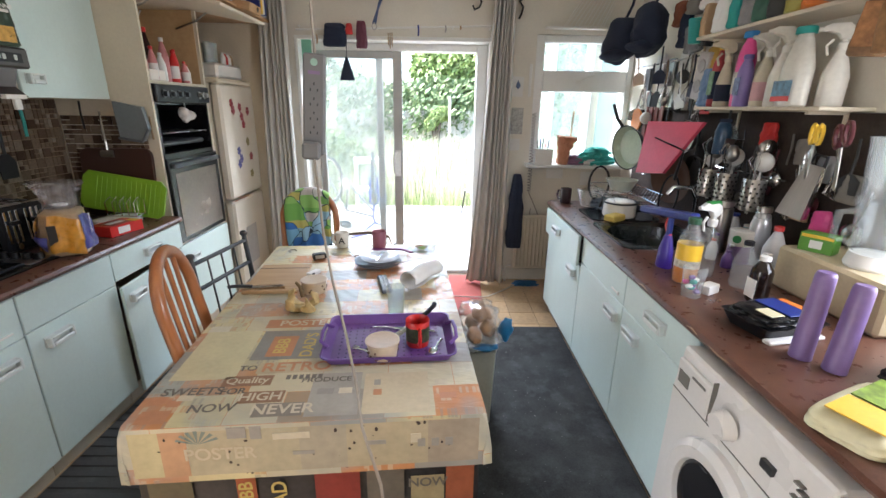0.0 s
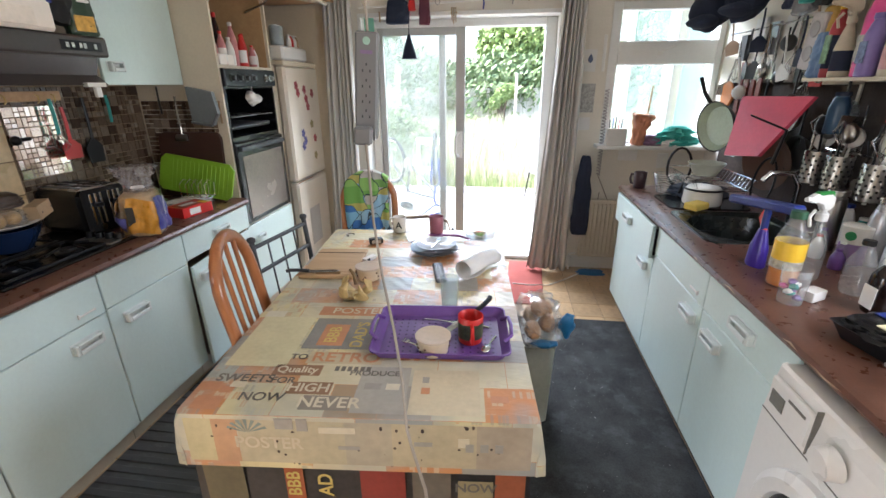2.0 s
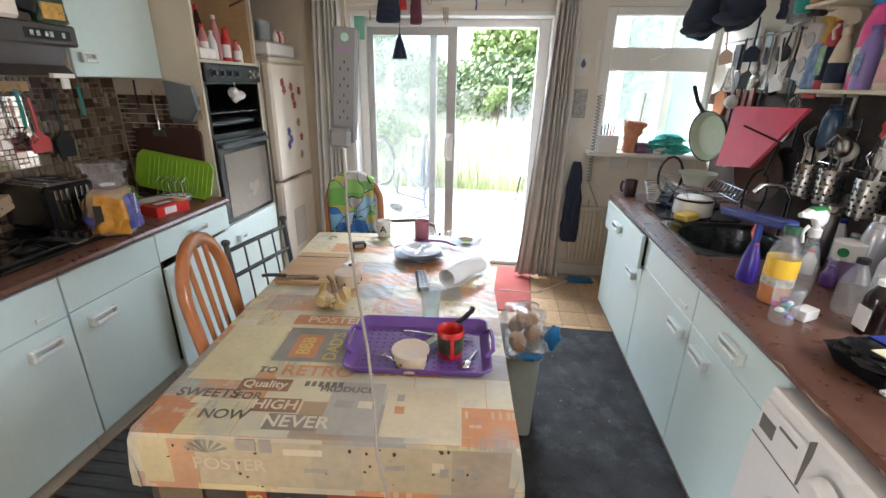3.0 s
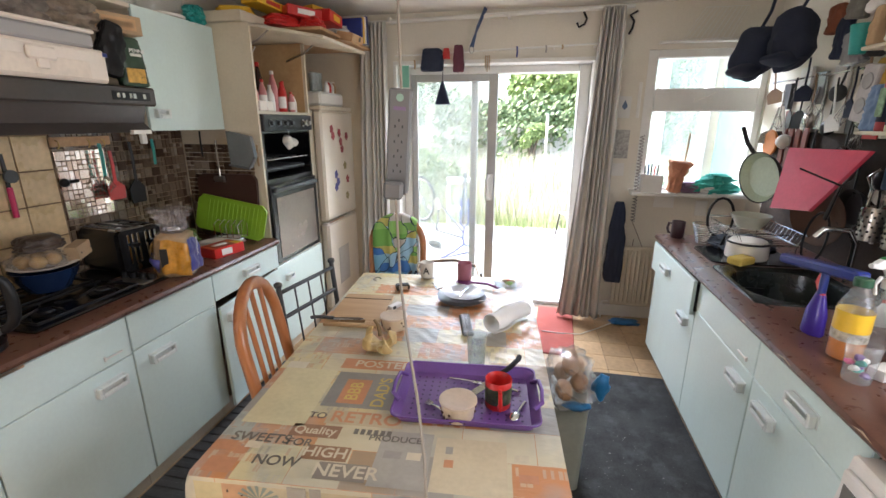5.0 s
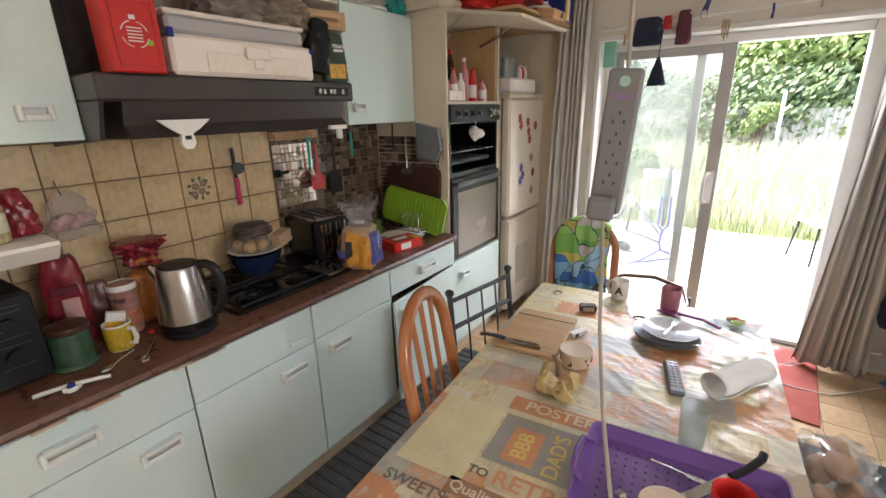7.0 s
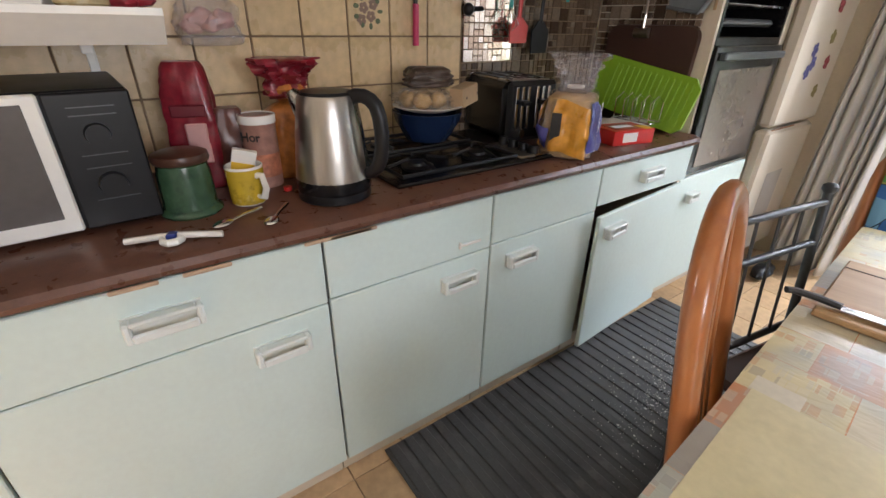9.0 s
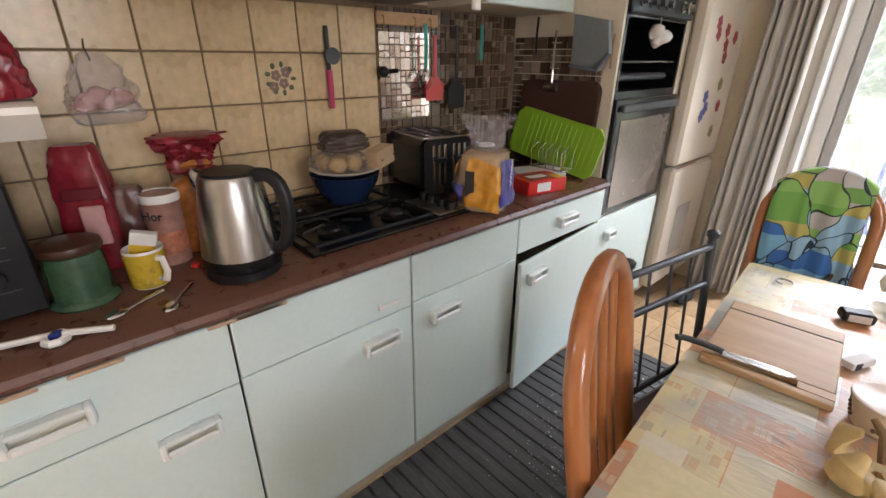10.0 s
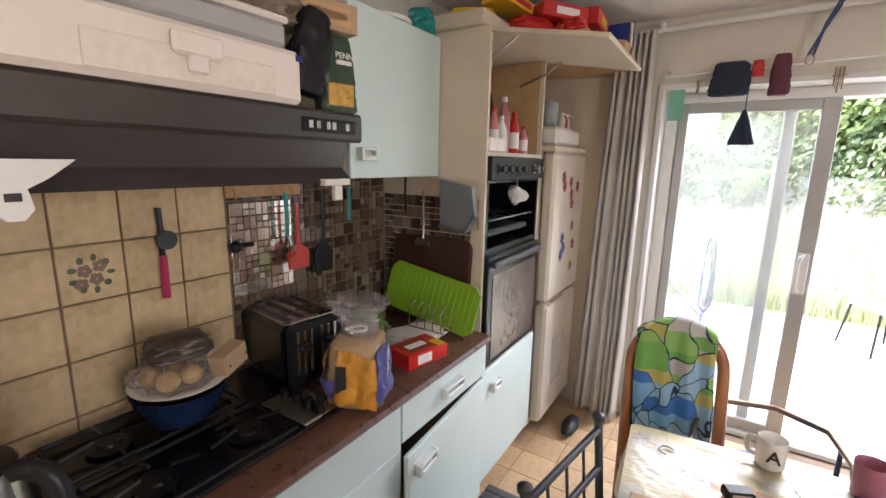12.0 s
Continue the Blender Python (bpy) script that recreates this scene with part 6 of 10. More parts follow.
# plates
pl = thing("plate_stack", pose(-0.125, 2.425, TZ), "stack of white plates with dirty forks", "plates")
PLATE = col("grey_plate", (0.24, 0.24, 0.25), 0.16, bump=0.01)
for k, (r, z, dx) in enumerate(((0.125, 0.0, 0.0), (0.122, 0.014, -0.005), (0.105, 0.028, 0.01))):
    obj("plate", Geo().lathe([(r * 0.55, z), (r * 0.6, z + 0.003), (r * 0.98, z + 0.019), (r, z + 0.021), (r * 0.96, z + 0.021), (r * 0.62, z + 0.008), (0.001, z + 0.006)], 36, dx, 0), PLATE if k < 2 else col("pale_grey_plate", (0.42, 0.42, 0.43), 0.15), pl, smooth=True)
cutlery(-0.13, 2.36, TZ + 0.044, 80, 0.15, "fork", "steel fork lying on the plates")
cutlery(-0.03, 2.36, TZ + 0.028, 20, 0.14, "knife", "steel knife sticking out from the plates")

# remote control
rm = thing("remote_control", pose(-0.058, 2.13, TZ, 0, 0, 14), "grey remote control with rows of buttons", "remote control")
obj("case", Geo().box(-0.024, -0.10, 0, 0.024, 0.10, 0.020, 0.006), col("grey_case", (0.10, 0.11, 0.13), 0.4), rm)
for j in range(9):
    for i in range(3):
        obj("button", Geo().box(-0.019 + i * 0.014, 0.075 - j * 0.018, 0.020, -0.009 + i * 0.014, 0.085 - j * 0.018, 0.023, 0.002), PLATE, rm)

# tumbler
def tumbler(x, y, z, r, h, label, name="drinking_glass"):
    return lathed(name, [(r * 0.8, 0), (r * 0.82, 0.004), (r, h - 0.002), (r * 1.015, h), (r * 0.96, h - 0.001), (r * 0.78, 0.012), (0.001, 0.010)], GLASSWARE, pose(x, y, z), label, "glass", 26, close1=False)
tumbler(0.028, 1.815, TZ, 0.038, 0.13, "clear tall drinking glass on the tablecloth")

# crumpled kitchen roll sheet
def roll_pt(u, v):
    a = -0.4 + u * 5.6
    r = 0.040 + 0.012 * u + 0.004 * math.sin(v * 9 + u * 5)
    return (r * math.cos(a), v * 0.24 - 0.12, 0.045 + r * math.sin(a) * 0.9)
rl = obj("paper_roll", Geo().sheet(roll_pt, 40, 10), PAPERW, smooth=True, m=pose(0.125, 2.185, TZ, 0, 0, -33))
rl.modifiers.new("thickness", "SOLIDIFY").thickness = 0.002
tagged(rl, "loose curl of white paper lying on the cloth", "paper")
fx = obj("plastic_sheet", Geo().sheet(lambda u, v: ((u - 0.5) * 0.20, (v - 0.5) * 0.16, 0.012 + 0.02 * noise.noise(Vector((u * 4, v * 4, 2))) + 0.02 * u), 18, 16), FILM, smooth=True, m=pose(0.17, 2.42, TZ, 0, 0, 20))
tagged(fx, "crumpled clear plastic film on the table", "plastic film")

# far end of the table
ma = mug(-0.385, 2.745, TZ, 0.041, 0.092, CERAMIC, "white mug printed with a black capital letter", rz=165)
text("A", 0.055, INK, ma, Matrix.Rotation(radians(-165), 4, "Z") @ pose(0.004, -0.0415, 0.047, 90, 0, 0))
mug(-0.160, 2.735, TZ, 0.042, 0.105, col("mauve_cup", (0.36, 0.13, 0.17), 0.4), "plain mauve plastic mug at the table end", rz=60, hr=0.02)
sp = thing("spatula", pose(-0.11, 2.67, TZ, 0, 0, -22), "purple plastic spatula with a curved handle", "spatula")
obj("handle", Geo().tube([(0.0, 0, 0.012), (0.10, 0.01, 0.02), (0.17, 0, 0.014)], 0.011, 8, flat=0.6), col("plum_plastic", (0.16, 0.02, 0.12), 0.35), sp, smooth=True)
obj("blade", Geo().box(-0.09, -0.03, 0.003, 0.0, 0.03, 0.008, 0.002), col("plum_blade", (0.18, 0.03, 0.14), 0.35), sp)
bx = thing("food_box", pose(0.095, 2.70, TZ, 0, 0, 10), "clear plastic takeaway box with food scraps", "food box")
obj("box_wall", Geo().ring([rrect(0.075, 0.055, 0.015, 0.0), rrect(0.09, 0.068, 0.018, 0.048), rrect(0.096, 0.074, 0.02, 0.05), rrect(0.088, 0.066, 0.018, 0.046), rrect(0.073, 0.053, 0.015, 0.003)], False, True), CLEAR, bx, smooth=True)
for k in range(5):
    obj("scrap", Geo().ball((rs.uniform(-0.05, 0.05), rs.uniform(-0.03, 0.03), 0.016), 0.016, 8, 6, 1.3, 1, 0.7, 0.4, k), (GREEN, CARD, RED)[k % 3], bx, smooth=True)
carton("small_camera", pose(-0.47, 2.52, TZ, 0, 0, 25), 0.075, 0.045, 0.03, BLACKP, "small black and silver gadget on the cloth", "gadget", [(0, 0.015, 0.05, 0.02, STEEL)], 0.006)
tagged(obj("bottle_ring", Geo().tube([(0.022 * math.cos(a * 0.6), 0.022 * math.sin(a * 0.6), 0.003) for a in range(9)], 0.003, 6), STEEL, m=pose(-0.66, 2.64, TZ)), "steel ring pull lying on the cloth", "ring")
g = Geo()
for s in (-1, 1):
    g.tube([(s * 0.035 + 0.026 * math.cos(a * 0.63), 0.02 * math.sin(a * 0.63), 0.012) for a in range(10)], 0.003, 6, True)
g.tube([(-0.012, 0, 0.013), (0.012, 0, 0.013)], 0.003, 6).tube([(0.06, 0, 0.012), (0.09, -0.06, 0.006)], 0.003, 6)
tagged(obj("spectacles", g, BLACKP, m=pose(-0.215, 2.545, TZ, 0, 0, 20)), "dark framed spectacles beside the plates", "glasses")
cutlery(-0.33, 2.64, TZ, 300, 0.09, "knife", "short white-handled spreader on the cloth")

# ---- power strip on its cable ----
ps = thing("power_strip", pose(-0.205, 1.655, 1.575, 3, 4.5, 8), "long white extension socket strip hanging on its cable", "power strip")
# White plastic set dark grey, with the backlit shade put into the colour.
STRIP = col("backlit_strip_plastic", (0.155, 0.155, 0.155), 0.5, vary=0.06)
obj("casing", Geo().box(-0.034, -0.022, -0.155, 0.034, 0.022, 0.155, 0.006), STRIP, ps)
obj("label_bar", Geo().box(-0.018, -0.0232, 0.095, 0.018, -0.0215, 0.105), col("mauve_print", (0.20, 0.13, 0.24), 0.5), ps)
obj("sticker", Geo().lathe([(0.011, 0.0), (0.011, 0.0012)], 16), col("green_sticker", (0.28, 0.45, 0.36), 0.5), ps, m=pose(0, -0.0215, 0.13, 90, 0, 0))
for j in range(4):
    for k, (x, z) in enumerate(((0.0, 0.012), (-0.011, -0.006), (0.011, -0.006))):
        obj("socket_slot", Geo().box(x - 0.002, -0.0226, 0.055 - j * 0.044 + z - 0.004, x + 0.002, -0.0215, 0.055 - j * 0.044 + z + 0.004), INK, ps)
obj("plug", Geo().box(-0.034, -0.06, -0.165, 0.024, -0.0215, -0.11, 0.008), STRIP, ps, "white plug pushed into the lowest socket")
CORD = col("white_cord", (0.30, 0.26, 0.21), 0.6)
tagged(obj("hanging_cable", Geo().tube([(-0.192, 1.648, 1.73), (-0.196, 1.65, 1.9), (-0.20, 1.655, 2.2), (-0.20, 1.655, H)], 0.0042, 8), CORD, smooth=True), "pale flex holding the socket strip from the ceiling", "cable")
pts = [(-0.21, 1.62, 1.42), (-0.188, 1.56, 1.34), (-0.165, 1.50, 1.20), (-0.125, 1.42, 1.06), (-0.07, 1.32, 0.93), (-0.03, 1.23, 0.83), (0.0, 1.135, 0.757), (0.02, 1.105, 0.72), (0.05, 1.10, 0.60), (0.07, 1.10, 0.35), (0.10, 1.05, 0.05), (0.2, 0.9, 0.017)]
tagged(obj("trailing_cable", Geo().tube(pts, 0.0042, 8), CORD, smooth=True), "pale flex trailing from the strip over the table edge", "cable")

# bag of bread rolls on a bin by the table
bin_ = thing("kitchen_bin", pose(0.415, 2.17, 0.012), "pale green kitchen bin beside the table", "bin")
obj("bin_body", Geo().ring([rrect(0.065, 0.11, 0.03, 0.0), rrect(0.075, 0.13, 0.03, 0.43), rrect(0.08, 0.135, 0.03, 0.44), rrect(0.075, 0.13, 0.03, 0.44)]), col("bin_plastic", (0.42, 0.44, 0.38), 0.45), bin_, smooth=True)
br = thing("bread_roll_bag", pose(0.415, 2.20, 0.455), "clear plastic bag of brown bread rolls tied with blue", "bread bag")
obj("film_bag", sack(0.20, 0.34, 0.17, 4, 3.0, 0.45, 0.5), FILM, br, smooth=True)
BUN = col("bread_crust", (0.36, 0.19, 0.085), 0.7, vary=0.25, scale=14)
for k, (x, y, z) in enumerate(((-0.03, -0.10, 0.05), (0.04, -0.03, 0.055), (-0.03, 0.05, 0.05), (0.04, 0.11, 0.055), (0.0, 0.0, 0.12), (0.0, 0.08, 0.12))):
    obj("bread_roll", Geo().ball((x, y, z), 0.043, 14, 10, 0.9, 1.45, 0.8, 0.2, k), BUN, br, smooth=True)
obj("blue_tie", Geo().ball((0.12, -0.10, 0.09), 0.035, 10, 8, 1, 0.7, 1.6, 0.5, 3), col("blue_film", (0.02, 0.16, 0.36), 0.3), br, "blue twisted bag end", True)
obj("blue_corner", Geo().ball((0.02, -0.17, 0.02), 0.04, 10, 8, 1.4, 0.7, 0.5, 0.5, 5), col("blue_film_dark", (0.02, 0.13, 0.28), 0.3), br, smooth=True)


# ---- left worktop ----
CZ = 0.906
mw = thing("microwave", pose(-1.60, 0.455, CZ, 0, 0, 3), "white microwave oven with a black control panel", "microwave")
obj("casing", Geo().box(-0.36, 0.0, 0.012, 0.0, 0.45, 0.28, 0.006), BLACKP, mw)
d = obj("door", Geo().box(0.0, 0.0, 0.014, 0.016, 0.31, 0.278, 0.004), WHITE, mw)
obj("door_window", Geo().box(0.016, 0.02, 0.045, 0.018, 0.285, 0.262, 0.001), col("grey_mesh", (0.09, 0.08, 0.075), 0.22), d, "grey see-through door mesh")
p_ = obj("control_panel", Geo().box(0.0, 0.313, 0.014, 0.016, 0.45, 0.278, 0.004), BLACKP, mw)
obj("dial", Geo().cyl((0.016, 0.38, 0.10), (0.03, 0.38, 0.10), 0.026, 0.024, 20), BLACKP, p_, smooth=True)
obj("dial", Geo().cyl((0.016, 0.38, 0.20), (0.03, 0.38, 0.20), 0.022, 0.02, 20), BLACKP, p_, smooth=True)
for z in (0.07, 0.135, 0.16, 0.235, 0.25):
    obj("panel_mark", Geo().box(0.016, 0.345, z, 0.0165, 0.42, z + 0.002), GREYMETAL, p_)
for y in (0.04, 0.4):
    obj("foot", Geo().cyl((-0.3, y, 0), (-0.3, y, 0.014), 0.015, n=10).cyl((-0.04, y, 0), (-0.04, y, 0.014), 0.015, n=10), BLACKP, mw)

sh = thing("wall_shelf", pose(-1.55, 0.25, 1.262), "white boxed wall shelf above the microwave", "shelf")
obj("shelf_board", Geo().prism([(-0.46, 0.0), (-0.05, 0.0), (0.0, 0.05), (0.0, 0.062), (-0.46, 0.062)], 0.0, 0.74, "y"), WHITE, sh)
for y in (0.12, 0.60):
    obj("bracket", Geo().box(-0.46, y, -0.10, -0.44, y + 0.02, 0.0, 0.002).box(-0.46, y, -0.02, -0.15, y + 0.02, 0.0, 0.002), WHITE, sh)
SZ = 1.325
carton("storage_box", pose(-1.74, 0.745, SZ, 0, 0, 80), 0.17, 0.13, 0.062, PAPERW, "low white lidded box on the shelf", "box", [(0.0, 0.05, 0.12, 0.004, GREYINK)])
carton("storage_box", pose(-1.74, 0.735, SZ + 0.064, 0, 0, 84), 0.18, 0.14, 0.085, PAPERW, "white cardboard box stacked on another box", "box")
carton("opened_box", pose(-1.76, 0.74, SZ + 0.151, 0, -24, 84), 0.12, 0.10, 0.05, CARD, "small tipped cardboard box with a wooden lid", "box")
packet("green_bag", pose(-1.80, 0.84, SZ + 0.15, 0, 10, 70), 0.08, 0.05, 0.08, col("green_film", (0.02, 0.18, 0.06), 0.3), "crumpled dark green plastic bag", "plastic bag", 3, crumple=0.4)
jar = thing("coffee_jar", pose(-1.68, 0.875, SZ), "glass coffee jar with a beige screw lid", "jar")
obj("jar_glass", Geo().lathe([(0.04, 0), (0.044, 0.004), (0.044, 0.10), (0.036, 0.115)], 22), col("coffee_granules", (0.40, 0.32, 0.18), 0.25, vary=0.2, scale=40), jar, smooth=True)
obj("jar_lid", Geo().lathe([(0.042, 0.113), (0.042, 0.137), (0.04, 0.14), (0.001, 0.14)], 22), col("beige_lid", (0.55, 0.38, 0.22), 0.4), jar, smooth=True)
obj("jar_label", Geo().lathe([(0.0446, 0.03), (0.0446, 0.085)], 22, close0=False, close1=False), col("cream_label", (0.60, 0.54, 0.40), 0.6), jar, smooth=True)
obj("text_bar", Geo().box(0.0446, -0.02, 0.064, 0.0455, 0.02, 0.072), INK, jar)
REDFOIL = col("red_foil", (0.20, 0.012, 0.022), 0.3, vary=0.5, scale=20, bump=0.3)
packet("red_sweet_bag", pose(-1.72, 0.955, SZ, 0, -8, 70), 0.085, 0.055, 0.14, REDFOIL, "crumpled red foil snack bag", "snack bag", 7, crumple=0.3)
packet("crisp_bag", pose(-1.72, 0.585, SZ, 0, -14, 82), 0.115, 0.06, 0.24, col("orange_foil", (0.58, 0.23, 0.04), 0.3, vary=0.3, scale=12), "tall orange snack bag leaning on boxes", "snack bag", 2, crumple=0.2)
carton("yellow_tub", pose(-1.66, 0.50, SZ, 0, -12, 86), 0.085, 0.06, 0.10, YELLOW, "bright yellow food carton on the shelf", "carton", [(0.0, 0.04, 0.05, 0.03, ORANGE)])
carton("tea_box", pose(-1.66, 0.41, SZ, 0, -30, 86), 0.08, 0.05, 0.075, col("pale_yellow_card", (0.66, 0.62, 0.40), 0.6), "pale yellow tea packet tipped over", "carton", [(0.01, 0.04, 0.03, 0.02, GREYINK)])
packet("leafy_bag", pose(-1.78, 0.46, SZ, 0, 0, 80), 0.10, 0.06, 0.19, col("olive_bag", (0.22, 0.20, 0.05), 0.5), "olive green packet behind the tea box", "packet", 9, crumple=0.3)
packet("hanging_bag", pose(-1.46, 0.415, CZ, 0, 0, 85), 0.13, 0.12, 0.40, col("white_film", (0.66, 0.65, 0.63), 0.35, vary=0.12, scale=14), "white translucent carrier bag hanging by the doorway", "plastic bag", 5, crumple=0.35, neck=0.2)
packet("dark_bag", pose(-1.55, 0.50, CZ, 0, 0, 60), 0.16, 0.15, 0.30, col("black_cloth", (0.012, 0.012, 0.013), 0.85, bump=0.3), "black cloth bag beside the microwave", "bag", 6, crumple=0.35)

tj = thing("green_jar", pose(-1.64, 0.965, CZ) @ Matrix.Diagonal((0.86, 0.86, 0.94, 1)), "green glazed storage jar with a brown wooden lid", "jar")
obj("jar_body", Geo().lathe([(0.074, 0), (0.078, 0.006), (0.074, 0.013), (0.067, 0.018), (0.066, 0.03), (0.064, 0.10), (0.060, 0.122), (0.064, 0.128)], 32), col("green_glaze", (0.036, 0.085, 0.046), 0.22, vary=0.35, scale=16, fine=40, dirt=1.0, dirt_col=(0.015, 0.025, 0.02)), tj, smooth=True)
obj("jar_lid", Geo().lathe([(0.066, 0.127), (0.069, 0.134), (0.066, 0.146), (0.05, 0.152), (0.001, 0.153)], 32), wood("lid_wood", (0.035, 0.013, 0.009), (0.075, 0.03, 0.018), 0.35), tj, smooth=True)
pr = thing("can_opener", pose(-1.475, 0.905, CZ, 0, 0, 62) @ Matrix.Diagonal((0.82, 0.82, 1, 1)), "white plastic multi opener with a blue centre", "opener")
obj("arm", Geo().tube([(-0.105, -0.012, 0.010), (-0.03, 0.0, 0.014), (0.03, 0.008, 0.014), (0.11, 0.016, 0.010)], 0.010, 8, flat=0.7), WHITE, pr, smooth=True)
obj("hub", Geo().tube([(0.022 * math.cos(a * 0.785), 0.026 * math.sin(a * 0.785) - 0.004, 0.010) for a in range(8)], 0.008, 8, True), WHITE, pr, smooth=True)
obj("centre", Geo().box(-0.012, -0.014, 0.008, 0.012, 0.012, 0.022, 0.003), BLUE, pr)
my = mug(-1.63, 1.09, CZ, 0.043, 0.094, CERAMIC, "yellow mug with printed dark flowers", rz=25)
obj("printed_band", Geo().lathe([(0.0404, 0.004), (0.0432, 0.088)], 28, close0=False, close1=False), col("yellow_glaze", (0.50, 0.35, 0.03), 0.25, vary=0.12, scale=26, dirt=0.95, dirt_col=(0.04, 0.03, 0.02)), my, "yellow glaze with dark flowers", True)
carton("tea_packet", pose(-1.655, 1.085, CZ + 0.05, 0, 15, 75), 0.055, 0.025, 0.075, PAPERW, "white and yellow sachet box standing in the mug", "packet", [(0.0, 0.03, 0.052, 0.03, YELLOW)])
packet("red_foil_bag", pose(-1.82, 1.03, CZ, 0, 0, 72), 0.115, 0.08, 0.31, REDFOIL, "tall red and pink foil bag of biscuits", "snack bag", 1, [(0.0, 0.20, 0.08, 0.03, col("dark_red_print", (0.14, 0.01, 0.02), 0.4)), (0.01, 0.12, 0.05, 0.10, col("pink_print", (0.60, 0.34, 0.32), 0.5))], crumple=0.13, taper=0.25, puff=6.0)
packet("brown_packet", pose(-1.80, 1.105, CZ, 0, 0, 80), 0.09, 0.07, 0.20, col("brown_film", (0.10, 0.03, 0.02), 0.35, vary=0.4), "dark brown packet standing at the back", "packet", 2, crumple=0.15)
tin = thing("drink_tin", pose(-1.745, 1.165, CZ), "pinkish drink powder tin with dark lettering", "tin")
obj("tin_body", Geo().lathe([(0.043, 0), (0.044, 0.003), (0.044, 0.165), (0.046, 0.168), (0.046, 0.182), (0.042, 0.184), (0.001, 0.184)], 26), col("tin_print", (0.36, 0.19, 0.15), 0.35, vary=0.35, scale=24), tin, smooth=True)
obj("rim", Geo().lathe([(0.0462, 0.166), (0.0468, 0.168), (0.0468, 0.184), (0.0455, 0.187), (0.043, 0.185)], 26, close0=False, close1=False), WHITE, tin, smooth=True)
obj("orange_band", Geo().lathe([(0.0446, 0.03), (0.0446, 0.09)], 26, close0=False, close1=False), col("tin_orange", (0.50, 0.18, 0.10), 0.4, vary=0.4, scale=30), tin, smooth=True)
text("Hor", 0.032, INK, tin, pose(0.033, -0.0305, 0.135, 90, 0, 45))
packet("pasta_bag", pose(-1.80, 1.265, CZ, 0, 0, 78), 0.13, 0.11, 0.25, col("orange_lentils", (0.40, 0.14, 0.03), 0.35, vary=0.4, scale=40), "orange pasta bag with a red crumpled top", "food bag", 8, crumple=0.14, neck=0.3)
packet("red_bag_top", pose(-1.79, 1.265, CZ + 0.215, 0, 0, 78), 0.085, 0.06, 0.10, REDFOIL, "crumpled red and clear wrapping on the bag", "wrapper", 10, crumple=0.6, taper=-0.9)
for x, y, a, k in ((-1.565, 1.10, -60, "spoon"), (-1.56, 1.16, -35, "spoon"), (-1.63, 1.20, 120, "spoon")):
    cutlery(x, y, CZ, a, 0.13, k, "steel teaspoon lying on the worktop")
tagged(obj("red_counter", Geo().lathe([(0.011, 0), (0.011, 0.010), (0.001, 0.011)], 14), RED, smooth=True, m=pose(-1.66, 1.195, CZ)), "small red plastic disc", "disc")

kt = thing("kettle", pose(-1.560, 1.287, CZ, 0, 0, 40) @ Matrix.Diagonal((1.10, 1.10, 1.03, 1)), "brushed steel electric kettle with a black handle", "kettle")
obj("base", Geo().lathe([(0.078, 0), (0.083, 0.004), (0.083, 0.022), (0.078, 0.026)], 32), BLACKP, kt, smooth=True)
obj("collar", Geo().lathe([(0.083, 0.024), (0.085, 0.03), (0.084, 0.055), (0.08, 0.056)], 32), BLACK, kt, smooth=True)
obj("kettle_body", Geo().lathe([(0.084, 0.054), (0.083, 0.07), (0.074, 0.16), (0.064, 0.235), (0.060, 0.243), (0.05, 0.245)], 40), STEEL, kt, smooth=True)
obj("lid", Geo().lathe([(0.058, 0.242), (0.054, 0.250), (0.02, 0.253), (0.001, 0.253)], 32), BLACKP, kt, smooth=True)
obj("kettle_handle", Geo().tube([(0.050, 0, 0.236), (0.068, 0, 0.243), (0.085, 0, 0.243), (0.100, 0, 0.236), (0.112, 0, 0.222), (0.119, 0, 0.20), (0.123, 0, 0.165), (0.122, 0, 0.13), (0.117, 0, 0.10), (0.108, 0, 0.08), (0.095, 0, 0.068), (0.078, 0, 0.064)], 0.0115, 12, flat=1.4), BLACKP, kt, smooth=True)
obj("spout", Geo().tube([(-0.055, 0, 0.20), (-0.075, 0, 0.232), (-0.085, 0, 0.243)], lambda u: 0.026 - 0.014 * u, 12), STEEL, kt, smooth=True)

bw = thing("mixing_bowl", pose(-1.785, 1.722, CZ + 0.046) @ Matrix.Diagonal((0.80, 0.80, 1.1, 1)), "blue enamel bowl covered by a white plate", "bowl")
obj("bowl", Geo().lathe([(0.06, 0), (0.09, 0.004), (0.135, 0.06), (0.145, 0.085), (0.148, 0.088), (0.143, 0.088), (0.09, 0.012), (0.001, 0.01)], 36), col("blue_enamel", (0.010, 0.022, 0.06), 0.22), bw, smooth=True)
tagged(obj("dinner_plate", Geo().lathe([(0.09, 0), (0.135, 0.012), (0.143, 0.016), (0.135, 0.018), (0.09, 0.006), (0.001, 0.006)], 36), CERAMIC, smooth=True, m=pose(-1.78, 1.722, CZ + 0.145) @ Matrix.Diagonal((0.83, 0.83, 1, 1))), "white dinner plate lying over the blue bowl", "plate")
rb = thing("bread_rolls", pose(-1.79, 1.712, CZ + 0.153) @ Matrix.Diagonal((0.76, 0.76, 0.85, 1)), "plastic-wrapped bread rolls on the plate", "bread")
